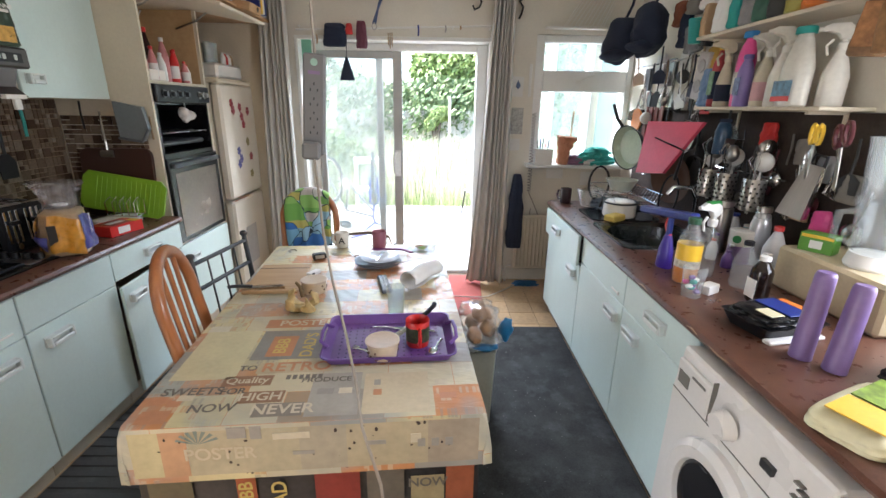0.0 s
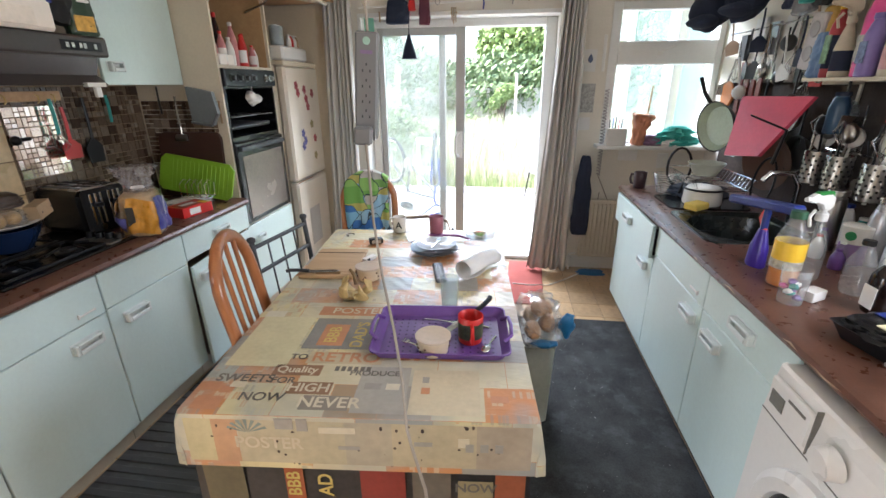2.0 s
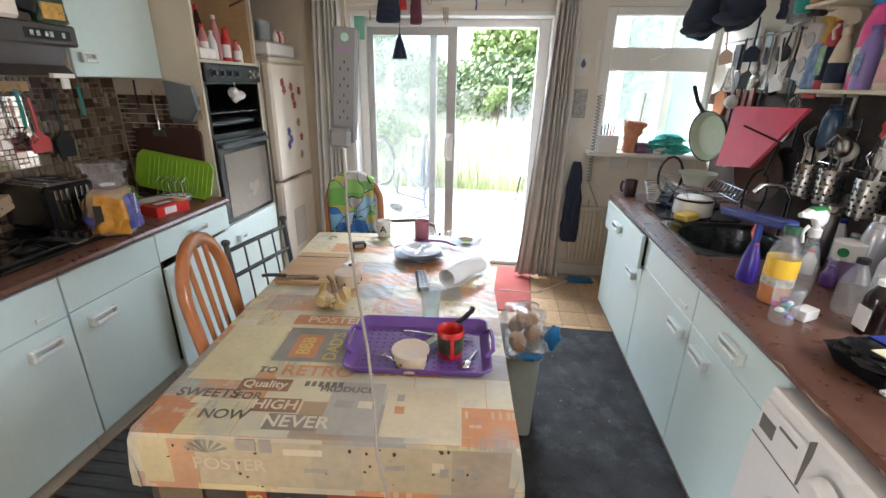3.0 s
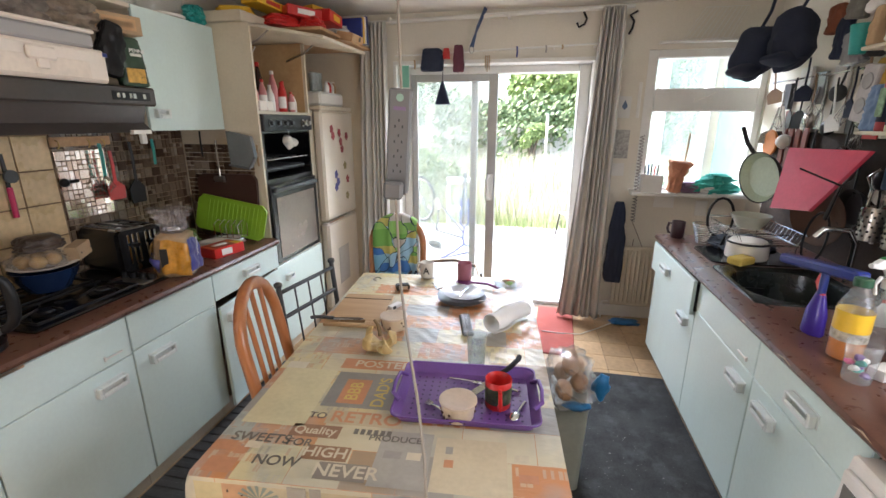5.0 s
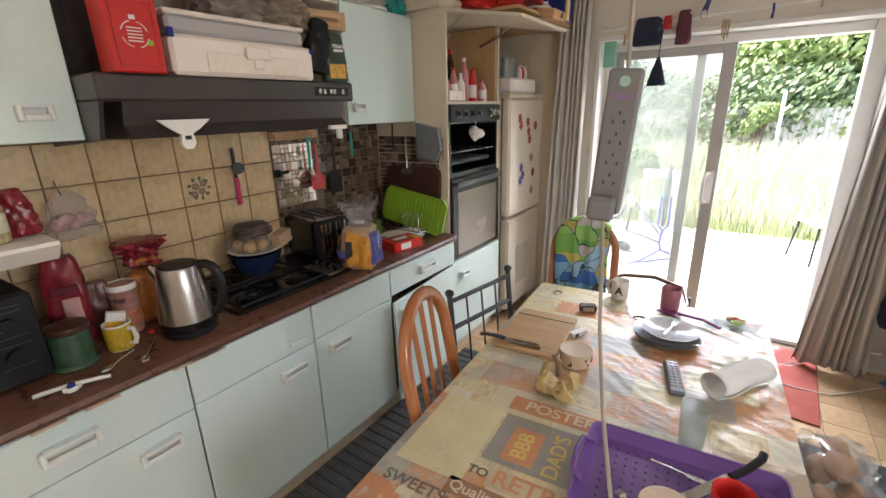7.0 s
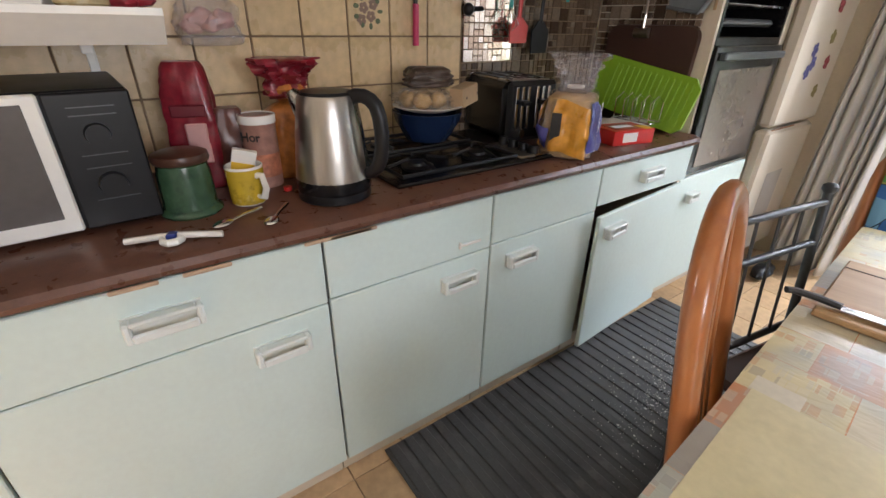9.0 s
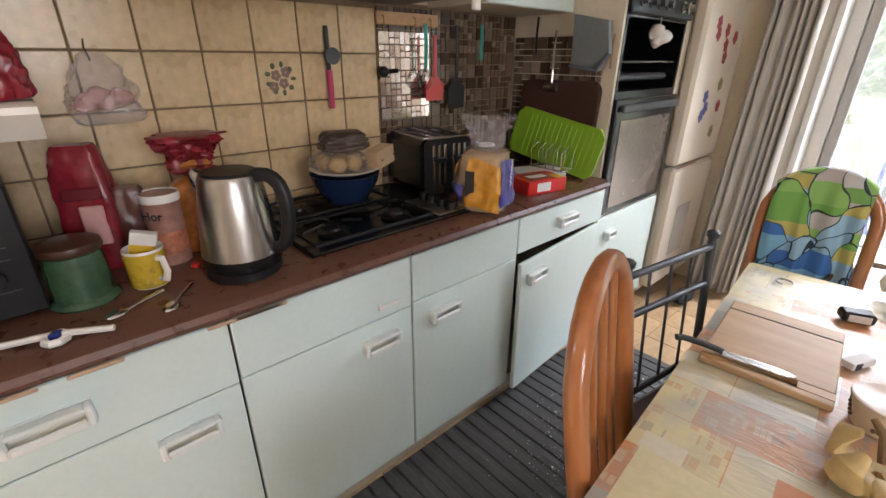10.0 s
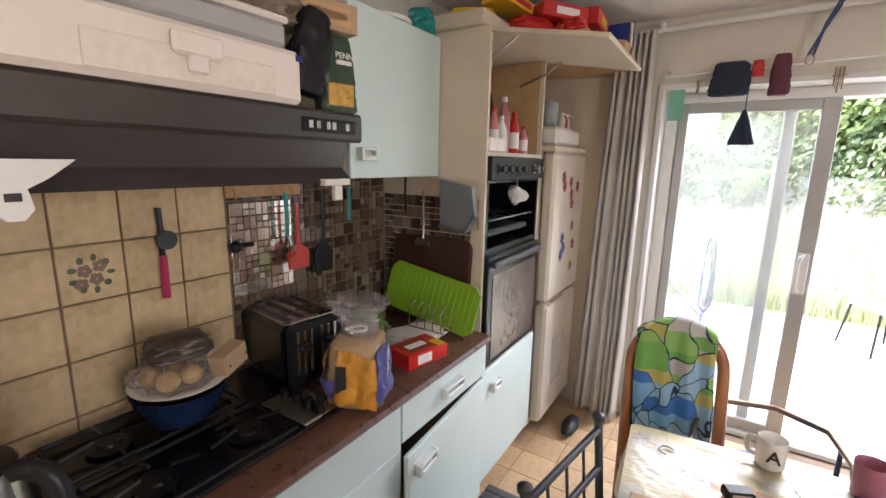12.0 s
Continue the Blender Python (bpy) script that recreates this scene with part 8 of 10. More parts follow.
wbx = carton("white_storage_box", pose(-1.555, 3.80, 1.758, 0, 0, 90), 0.42, 0.30, 0.10, WHITE, "white plastic box on top of the fridge", "plastic box", (), 0.015)
for k, y in enumerate((3.66, 3.71, 3.76, 3.73)):
    tumbler(-1.49 - 0.05 * (k == 3), y, 1.86, 0.024, 0.14, "clear upturned drinking glass on the box")
for k, (y, c) in enumerate(((3.84, PAPERW), (3.88, RED), (3.93, PAPERW), (3.97, CARD))):
    bottle("small_pot", -1.47, y, 1.86, 0.022, 0.09, c, PAPERW, "small pot of medicine on the box", category="pot")
tagged(obj("dark_shoes", Geo().ball((0, 0, 0.04), 0.05, 14, 8, 1, 2.2, 0.8, 0.2, 3), BLACKP, smooth=True, m=pose(-1.25, 3.75, 0.0)), "dark shoe tucked beneath the fridge", "shoe")


# ---- right worktop ----
sk = thing("sink", pose(1.395, 2.54, 0), "black composite sink bowl set in the worktop", "sink")
obj("sink_bowl", Geo().ring([rrect(0.25, 0.265, 0.05, 0.905), rrect(0.25, 0.265, 0.05, 0.913), rrect(0.232, 0.247, 0.17, 0.915, 6), rrect(0.212, 0.227, 0.17, 0.90), rrect(0.19, 0.20, 0.16, 0.76), rrect(0.10, 0.12, 0.09, 0.75)], False, True), col("sink_composite", (0.012, 0.016, 0.015), 0.25, vary=0.3), sk, smooth=True)
obj("drainer", Geo().ring([rrect(0.22, 0.17, 0.05, 0.9055), rrect(0.22, 0.17, 0.05, 0.914), rrect(0.20, 0.15, 0.04, 0.911)], True, True), BLACK, sk, m=pose(0, 0.48, 0))
obj("tap", Geo().tube([(0.28, 0.1, 0.906), (0.28, 0.1, 1.10), (0.24, 0.1, 1.16), (0.14, 0.1, 1.16), (0.11, 0.1, 1.12)], 0.014, 10), CHROME, sk, smooth=True)
tagged(obj("dish_sponge", Geo().box(-0.06, -0.04, 0, 0.06, 0.04, 0.04, 0.008), col("sponge_yellow", (0.62, 0.46, 0.10), 0.9, vary=0.15, fine=200, bump=0.6), m=pose(1.30, 2.83, 0.916, 0, 0, 35)), "yellow washing-up sponge on the sink edge", "sponge")
mug(1.15, 3.41, CZ, 0.042, 0.11, col("dark_plum", (0.035, 0.015, 0.02), 0.35), "dark plum mug with a red rim", rz=140)
dr_ = thing("cutlery_drainer", pose(1.27, 3.28, CZ), "coiled chrome cutlery drainer", "drainer")
for k in range(9):
    r = 0.045 + 0.004 * k
    obj("coil", Geo().tube([(r * math.cos(a * 0.45), r * math.sin(a * 0.45), 0.01 + 0.014 * k) for a in range(14)], 0.003, 6, True), CHROME, dr_, smooth=True)
obj("loop_handle", Geo().tube([(0.07 + 0.065 * math.cos(a * 0.4), -0.02 * math.cos(a * 0.4), 0.17 + 0.12 * math.sin(a * 0.4)) for a in range(16)], 0.008, 8, True), BLACKP, dr_, "black ring handle", True)
obj("loop_post", Geo().tube([(0.06, -0.13, 0.008), (0.05, -0.16, 0.09), (0.04, -0.13, 0.0)], 0.009, 8), BLACKP, dr_, smooth=True)
wj = thing("upturned_pan", pose(1.385, 2.98, 0.915), "upturned white saucepan with a dark band", "saucepan")
obj("pan_body", Geo().lathe([(0.10, 0), (0.105, 0.01), (0.10, 0.085), (0.085, 0.10), (0.001, 0.102)], 28), CERAMIC, wj, smooth=True)
obj("pan_band", Geo().tube([(0.105 * math.cos(a * 0.3), 0.105 * math.sin(a * 0.3), 0.09) for a in range(21)], 0.006, 6, True), BLACKP, wj, smooth=True)
rk2 = thing("dish_rack", pose(1.46, 3.14, CZ), "chrome wire dish rack full of pans", "dish rack")
for k in range(12):
    y = -0.22 + k * 0.04
    obj("rack_wire", Geo().tube([(-0.16, y, 0.16), (-0.13, y, 0.10), (0.13, y, 0.10), (0.16, y, 0.16)], 0.0025, 5), CHROME, rk2)
for z, w_ in ((0.16, 0.16), (0.10, 0.13)):
    obj("rack_rim", Geo().tube([(-w_, -0.24, z), (w_, -0.24, z), (w_, 0.24, z), (-w_, 0.24, z)], 0.004, 6, True), CHROME, rk2)
for x in (-0.13, 0.13):
    for y in (-0.22, 0.22):
        obj("rack_leg", Geo().tube([(x, y, 0.10), (x, y, 0.0)], 0.004, 6), CHROME, rk2)
packet("blue_cloth", pose(1.45, 3.22, CZ, 0, 0, 20), 0.30, 0.24, 0.07, col("slate_cloth", (0.08, 0.10, 0.13), 0.9), "dark blue dishcloth under the rack", "cloth", 80, crumple=0.25)
fp = thing("frying_pan", pose(1.45, 3.16, 1.335) @ look((0, 0, 0), (0.93, 0.30, 0.10)) @ Matrix.Diagonal((0.9, 0.9, 0.9, 1)), "black frying pan with a pale green ceramic inside", "frying pan")
obj("pan_wall", Geo().lathe([(0.001, -0.045), (0.125, -0.045), (0.158, 0.0), (0.163, 0.0), (0.132, -0.051), (0.001, -0.051)], 36), BLACKP, fp, smooth=True)
obj("ceramic_lining", Geo().lathe([(0.001, -0.0435), (0.124, -0.0435), (0.154, -0.003)], 36, close0=False, close1=False), col("green_ceramic", (0.42, 0.50, 0.38), 0.2), fp, smooth=True)
obj("pan_handle", Geo().tube([(-0.06, 0.145, -0.01), (-0.10, 0.21, 0.01), (-0.14, 0.31, 0.015)], 0.014, 10, flat=0.7), BLACKP, fp, smooth=True)
lathed("cream_bowl", vessel(0.06, 0.10, 0.075, 0.005), col("grey_green_glaze", (0.42, 0.44, 0.37), 0.3), pose(1.40, 3.04, 1.07), "grey-green ceramic bowl in the dish rack", "bowl", 28)
pbv = [Vector((1.50, 2.99, 1.51)), Vector((1.60, 2.56, 1.52)), Vector((1.50, 2.71, 1.23)), Vector((1.45, 2.95, 1.20))]
nrm = (pbv[1] - pbv[0]).cross(pbv[3] - pbv[0]).normalized() * 0.010
PB = col("pink_board", (0.56, 0.055, 0.10), 0.4, vary=0.1, scale=8)
tagged(obj("chopping_board", Geo().ring([[p + nrm for p in pbv], [p - nrm for p in pbv]]), PB), "pink plastic chopping board leaning over the rack", "chopping board")
tagged(obj("black_turner", Geo().tube([(1.400, 2.672, 1.433), (1.500, 2.539, 1.375), (1.550, 2.679, 1.203)], lambda u: 0.007 + 0.005 * u, 8, flat=0.6), BLACKP, smooth=True), "slim black turner poking up from the dish rack", "turner")
tagged(obj("wire_hoop", Geo().tube([(0.13 * math.cos(a * 0.3), 0.0, 0.13 * math.sin(a * 0.3)) for a in range(21)], 0.006, 6, True).lathe([(0.001, 0), (0.001, 0.001)], 6), BLACKP, smooth=True, m=pose(1.60, 2.80, 1.08, 0, 0, 40)), "black wire hoop standing upright in the rack", "hoop")
wok = thing("wok", pose(1.68, 2.98, 1.16) @ look((0, 0, 0), (0.9, 0.3, 0.1)), "large dark brown wok standing on its rim", "wok")
obj("wok_bowl", Geo().lathe([(0.001, -0.07), (0.08, -0.06), (0.15, -0.01), (0.16, 0.0), (0.154, 0.0), (0.08, -0.054), (0.001, -0.064)], 30), col("brown_enamel", (0.10, 0.045, 0.025), 0.35), wok, smooth=True)
obj("wok_handle", Geo().tube([(0.05, 0.15, 0), (0.10, 0.24, 0.01), (0.16, 0.34, 0.01)], 0.012, 8), BLACKP, wok, smooth=True)

sq = thing("window_squeegee", pose(1.215, 2.02, CZ, 0, 0, -80), "violet spray squeegee with a wide blue blade", "squeegee")
obj("tank", Geo().lathe([(0.038, 0), (0.042, 0.006), (0.038, 0.08), (0.022, 0.135), (0.018, 0.15)], 20, sy=0.7), col("violet_plastic", (0.05, 0.025, 0.28), 0.3), sq, smooth=True)
obj("trigger", Geo().tube([(0.01, 0, 0.14), (-0.02, 0, 0.19), (-0.008, 0, 0.225)], 0.011, 8), RED, sq, smooth=True)
obj("neck", Geo().tube([(0, 0, 0.14), (0.0, 0, 0.235)], 0.013, 10), BLUE, sq, smooth=True)
obj("blade_head", Geo().box(-0.17, -0.028, 0.228, 0.17, 0.022, 0.262, 0.008), BLUE, sq, m=pose(0, 0, 0, 0, -6, 0))
jb = bottle("juice_bottle", 1.215, 1.845, CZ, 0.047, 0.27, CLEAR, col("dark_green_cap", (0.02, 0.08, 0.04), 0.4), "clear bottle half full of orange drink", 0.42, 0.68, band=None)
obj("drink", Geo().lathe([(0.042, 0.003), (0.0455, 0.008), (0.0465, 0.068), (0.001, 0.068)], 22), col("orange_drink", (0.66, 0.20, 0.0), 0.2), jb, smooth=True)
obj("yellow_label", Geo().lathe([(0.0478, 0.10), (0.0478, 0.165)], 22, close0=False, close1=False), YELLOW, jb, smooth=True)
obj("print_label", Geo().lathe([(0.0478, 0.068), (0.0478, 0.10)], 22, close0=False, close1=False), col("grey_label", (0.42, 0.38, 0.30), 0.5, vary=0.6, scale=30), jb, smooth=True)
spray("cleaner_spray", 1.335, 1.92, CZ, 0.047, 0.32, CLEAR, PAPERW, "clear trigger spray bottle with a white and green head", 200, sy=0.8)
obj("green_cover", Geo().box(-0.02, -0.013, 0.3, 0.05, 0.013, 0.324, 0.006), col("green_trigger", (0.03, 0.22, 0.05), 0.4), bpy.data.objects["cleaner_spray"])
for k in range(5):
    obj("scale_mark", Geo().box(-0.035, -0.0385, 0.07 + k * 0.022, 0.0, -0.0375, 0.073 + k * 0.022), INK, bpy.data.objects["cleaner_spray"])
tg = thing("sweet_glass", pose(1.165, 1.70, CZ), "drinking glass filled with small coloured wrappers", "glass")
obj("glass_wall", Geo().lathe([(0.034, 0), (0.035, 0.004), (0.042, 0.118), (0.041, 0.12)], 26, close1=False), TUMBLER, tg, smooth=True)
for k in range(9):
    obj("wrapper", Geo().ball((rs.uniform(-0.018, 0.018), rs.uniform(-0.018, 0.018), 0.02 + 0.006 * k), 0.012, 8, 6, 1.2, 1, 0.8, 0.4, k), (PURPLE, PINK, TEAL, PAPERW)[k % 4], tg, smooth=True)
carton("soap_box", pose(1.25, 1.73, CZ, 0, 0, 30), 0.07, 0.045, 0.035, PAPERW, "small white soap carton", "box")
af = thing("air_freshener", pose(1.60, 2.10, CZ), "white and purple air freshener pot with a green badge", "air freshener")
obj("pot", Geo().lathe([(0.045, 0), (0.05, 0.004), (0.046, 0.085), (0.05, 0.09)], 24), col("lilac_plastic", (0.26, 0.16, 0.34), 0.4), af, smooth=True)
obj("top", Geo().lathe([(0.05, 0.085), (0.052, 0.15), (0.048, 0.155), (0.001, 0.157)], 24), CERAMIC, af, smooth=True)
obj("badge", Geo().lathe([(0.018, 0), (0.018, 0.002)], 16), col("green_badge", (0.03, 0.24, 0.08), 0.4), af, m=pose(-0.042, -0.032, 0.118, 90, 0, -52))
bottle("soap_dispenser", 1.42, 1.80, CZ, 0.042, 0.19, CLEAR, BLACKP, "clear pump soap bottle with a black top", 0.35, 0.6, category="soap bottle")
bottle("medicine_bottle", 1.385, 1.655, CZ, 0.036, 0.175, col("brown_glass", (0.012, 0.007, 0.006), 0.12), PAPERW, "dark medicine bottle with a white cap", 0.42, 0.72, band=None)
obj("side_label", Geo().box(-0.037, -0.03, 0.02, -0.0355, 0.02, 0.09), PAPERW, bpy.data.objects["medicine_bottle"])
bottle("steel_flask", 1.60, 2.26, CZ, 0.04, 0.26, STEEL, STEEL, "tall brushed steel vacuum flask", 0.8, 0.85, category="flask")
bottle("steel_flask", 1.66, 2.08, CZ, 0.042, 0.27, col("grey_flask", (0.45, 0.45, 0.46), 0.3, metal=0.5), STEEL, "grey metal drinking flask with a steel cap", 0.6, 0.72, category="flask")
bottle("white_bottle", 1.62, 1.92, CZ, 0.042, 0.22, col("translucent_white", (0.58, 0.57, 0.58), 0.35), RED, "white plastic bottle with a red cap", 0.35, 0.6)
for k in range(4):
    bottle("spice_pot", 1.50 + 0.05 * (k % 2), 2.02 + 0.06 * k, CZ, 0.024, 0.08 + 0.01 * k, (PURPLE, CLEAR, PAPERW, CLEAR)[k], (PURPLE, PAPERW, RED, PURPLE)[k], "small clear pot near the wall", category="pot")
tr_ = thing("black_tray", pose(1.285, 1.44, CZ, 0, 0, 12), "black plastic food tray with a blue and orange packet", "food tray")
obj("tray_wall", Geo().ring([rrect(0.095, 0.07, 0.012, 0.0), rrect(0.115, 0.09, 0.014, 0.045), rrect(0.12, 0.095, 0.015, 0.047), rrect(0.11, 0.085, 0.014, 0.043)]), BLACKP, tr_, smooth=True)
obj("white_under_tray", Geo().box(-0.11, -0.10, -0.0, 0.10, -0.07, 0.012, 0.003), PAPERW, tr_)
obj("film_cover", sack(0.22, 0.17, 0.03, 85, 4, 0.2, 0.3), BLACK, tr_, smooth=True, m=pose(0, 0, 0.043))
obj("blue_panel", Geo().box(-0.02, -0.07, 0.074, 0.06, 0.06, 0.077, 0.001), BLUE, tr_)
obj("orange_panel", Geo().box(0.062, -0.065, 0.074, 0.09, 0.05, 0.077, 0.001), ORANGE, tr_)
obj("yellow_panel", Geo().box(-0.08, -0.06, 0.073, -0.03, 0.0, 0.076, 0.001), col("cream_panel", (0.6, 0.55, 0.35), 0.4), tr_)
PCUP = col("purple_cup", (0.20, 0.13, 0.30), 0.4, vary=0.12, scale=9)
for x, y, h, l in ((1.245, 1.265, 0.26, 3), (1.285, 1.195, 0.25, 5)):
    t = thing("tall_beaker", pose(x, y, CZ, 0, l, 20), "tall purple plastic beaker standing upside down", "beaker", "purple beakers")
    obj("beaker_wall", Geo().lathe([(0.0285, 0), (0.0292, 0.004), (0.0284, 0.012), (0.0262, h * 0.75), (0.0250, h - 0.012), (0.0225, h - 0.003), (0.020, h), (0.001, h - 0.002)], 28), PCUP, t, smooth=True)
wp = thing("wipes_packet", pose(1.20, 0.985, CZ, 0, 0, 24), "yellow and white packet of cleaning wipes", "wipes packet")
obj("film_pack", sack(0.32, 0.17, 0.045, 88, 5, 0.04, 0.35), col("wipes_white", (0.66, 0.62, 0.40), 0.35), wp, smooth=True)
obj("yellow_end", Geo().box(-0.16, -0.09, 0.004, -0.06, -0.084, 0.044, 0.003), YELLOW, wp)
obj("yellow_front", Geo().box(-0.16, -0.088, 0.003, 0.16, -0.082, 0.028, 0.003), YELLOW, wp)
obj("green_print", Geo().box(-0.02, -0.06, 0.0495, 0.12, 0.05, 0.053, 0.001), col("wipes_green", (0.20, 0.30, 0.03), 0.4, vary=0.6, scale=22), wp)
obj("yellow_print", Geo().box(-0.13, -0.06, 0.0495, -0.03, 0.05, 0.053, 0.001), YELLOW, wp)
packet("black_pouch", pose(1.45, 1.12, CZ, 0, 0, 30), 0.16, 0.12, 0.15, BLACK, "black shiny plastic pouch behind the beakers", "pouch", 90, crumple=0.3)
packet("white_tissue", pose(1.62, 1.06, CZ, 0, 0, 10), 0.2, 0.16, 0.10, PAPERW, "crumpled white tissue packet", "packet", 91, crumple=0.3)
carton("bread_bin", pose(1.695, 1.60, CZ), 0.27, 0.46, 0.17, col("cream_bin", (0.50, 0.41, 0.26), 0.5), "cream box under the blender", "box", (), 0.012)
carton("green_carton", pose(1.64, 1.74, CZ + 0.17, 0, 0, -60), 0.11, 0.06, 0.07, col("green_pack", (0.10, 0.28, 0.03), 0.4), "green and yellow carton on the box", "carton", [(0.0, 0.06, 0.1, 0.012, YELLOW), (0.0, 0.03, 0.04, 0.03, PAPERW)])
bl = thing("blender", pose(1.68, 1.56, CZ + 0.17, 0, 0, -30), "clear plastic blender jug on a white base", "blender")
obj("base", Geo().lathe([(0.075, 0), (0.08, 0.01), (0.07, 0.05)], 26), WHITE, bl, smooth=True)
obj("jug", Geo().lathe([(0.06, 0.05), (0.075, 0.06), (0.085, 0.20), (0.09, 0.21), (0.07, 0.205), (0.06, 0.07)], 26, close0=False, close1=False), CLEAR, bl, smooth=True)
obj("ring", Geo().lathe([(0.088, 0.205), (0.092, 0.215), (0.092, 0.24), (0.085, 0.245)], 26), CLEAR, bl, smooth=True)
obj("top_jug", Geo().lathe([(0.085, 0.245), (0.10, 0.42), (0.102, 0.43), (0.096, 0.42), (0.08, 0.25)], 26, close0=False, close1=False), CLEAR, bl, smooth=True)
obj("jug_handle", Geo().tube([(-0.08, 0, 0.19), (-0.125, 0, 0.18), (-0.125, 0, 0.09), (-0.072, 0, 0.08)], 0.012, 8), CLEAR, bl, smooth=True)
obj("spindle", Geo().tube([(0, 0, 0.25), (0, 0, 0.38)], 0.01, 8), WHITE, bl, smooth=True)

# washing machine
wm_ = thing("washing_machine", pose(1.0, 0.845, 0.012), "white front-loading washing machine under the worktop", "washing machine")
WMW = col("appliance_white", (0.72, 0.70, 0.66), 0.3, vary=0.04, scale=2, bump=0.01, dirt=0.06)
obj("cabinet", Geo().box(0.012, 0, 0.03, 0.60, 0.585, 0.835, 0.008), WMW, wm_)
fp_ = obj("front_panel", Geo().prism([(0.012, 0.03), (0.0, 0.06), (0.0, 0.68), (0.018, 0.83), (0.03, 0.835), (0.04, 0.03)], 0.0, 0.585, "y"), WMW, wm_)
obj("panel_seam", Geo().box(-0.0015, 0.0, 0.682, 0.002, 0.585, 0.685), GREYINK, wm_)
dw = obj("detergent_drawer", Geo().box(-0.004, 0.40, 0.70, 0.014, 0.575, 0.80, 0.005), WMW, wm_, m=pose(0, 0, 0))
obj("drawer_recess", Geo().box(-0.006, 0.50, 0.72, -0.003, 0.56, 0.765, 0.003), GREYINK, dw)
obj("brand_bar", Geo().box(-0.0055, 0.42, 0.772, -0.0035, 0.49, 0.780), GREYINK, dw)
obj("panel_line", Geo().box(-0.003, 0.392, 0.69, 0.016, 0.395, 0.82), GREYINK, wm_)
obj("programme_dial", Geo().cyl((0.0, 0.31, 0.745), (-0.035, 0.31, 0.74), 0.042, 0.036, 28), WMW, wm_, smooth=True)
obj("display", Geo().box(-0.003, 0.14, 0.735, 0.01, 0.18, 0.757), INK, wm_)
for k in range(6):
    obj("panel_mark", Geo().box(-0.0025, 0.04 + 0.01 * (k % 3), 0.72 + k * 0.012, 0.01, 0.06 + 0.012 * (k % 3), 0.724 + k * 0.012), GREYINK, wm_)
pr_ = [(0.155, 0.0), (0.21, -0.012), (0.225, -0.005), (0.225, 0.012)]
obj("door_ring", Geo().lathe([(0.215, 0.0), (0.212, 0.018), (0.19, 0.034), (0.155, 0.030), (0.150, 0.010)], 44, close0=False, close1=False), WMW, wm_, smooth=True, m=pose(0.0, 0.2925, 0.44, 0, -90, 0))
obj("door_glass", Geo().lathe([(0.155, 0.012), (0.14, 0.020), (0.10, 0.0), (0.001, -0.004)], 36), col("smoked_glass", (0.02, 0.02, 0.022), 0.1), wm_, smooth=True, m=pose(0.0, 0.2925, 0.44, 0, -90, 0))
for y in (0.06, 0.52):
    obj("foot", Geo().cyl((0.06, y, 0.0), (0.06, y, 0.03), 0.02, n=10), BLACKP, wm_)

# ---- right wall shelves ----
# Dark panel added here; its colour stands for dark clutter and its shadows.
struct(obj("splashback", Geo().box(XR - 0.008, 1.47, 0.905, XR, 3.9, 1.58), col("dark_clutter_backing", (0.045, 0.033, 0.027), 0.75, spec=0.2, vary=0.35, scale=8, dirt=0.3, dirt_col=(0.14, 0.11, 0.08))), "dark panel added behind the sink for clutter and shadow")
def wall_shelf(y0, y1, z, depth, label):
    t = thing("wall_shelf", pose(XR, y0, z), label, "shelf", "cream wall shelves")
    obj("shelf_board", Geo().box(-depth, 0, -0.016, 0, y1 - y0, 0.0, 0.003), CREAM, t)
    for y in (0.1, (y1 - y0) - 0.1):
        obj("bracket", Geo().box(-0.015, y, -0.12, 0, y + 0.02, -0.016, 0.002).box(-depth * 0.8, y, -0.03, 0, y + 0.02, -0.016, 0.002), CREAM, t)
    return t
wall_shelf(1.88, 2.74, 1.60, 0.22, "cream wall shelf crowded with cleaning bottles")
wall_shelf(1.30, 2.84, 1.965, 0.22, "upper cream wall shelf with packets and tubs")
SX = 1.685
WB = col("white_bottle_plastic", (0.62, 0.60, 0.54), 0.35)
CB_ = col("cream_bottle_plastic", (0.55, 0.50, 0.38), 0.35)
bottle("toilet_cleaner", SX, 2.675, 1.60, 0.034, 0.31, col("cleaner_red", (0.40, 0.05, 0.06), 0.35), YELLOW, "red cleaner bottle with a yellow cap", 0.35, 0.7, sy=0.7, band=NAVY)
spray("cleaner_spray", SX - 0.01, 2.590, 1.60, 0.038, 0.32, CB_, CB_, "cream trigger spray bottle with a dark label", 170, NAVY)
bottle("bleach_bottle", SX + 0.05, 2.530, 1.60, 0.035, 0.26, TEAL, NAVY, "teal cleaner bottle at the back of the shelf", 0.4, 0.7)
bottle("fabric_softener", SX - 0.01, 2.445, 1.60, 0.05, 0.34, PINK, col("blue_cap", (0.03, 0.22, 0.55), 0.35), "tall bright pink fabric softener bottle with a blue cap", 0.5, 0.72, sx=0.7)
bottle("cleaner_bottle", SX - 0.05, 2.370, 1.60, 0.034, 0.23, col("lavender_plastic", (0.22, 0.17, 0.42), 0.35), col("lavender_cap", (0.16, 0.12, 0.34), 0.35), "lavender cleaner bottle on the shelf", 0.5, 0.7)
spray("cleaner_spray", SX - 0.02, 2.280, 1.60, 0.046, 0.31, CB_, WB, "cream translucent trigger spray", 180, col("pink_label", (0.55, 0.32, 0.34), 0.5))
spray("cleaner_spray", SX - 0.02, 2.180, 1.60, 0.048, 0.32, WB, WB, "white translucent trigger spray", 175)
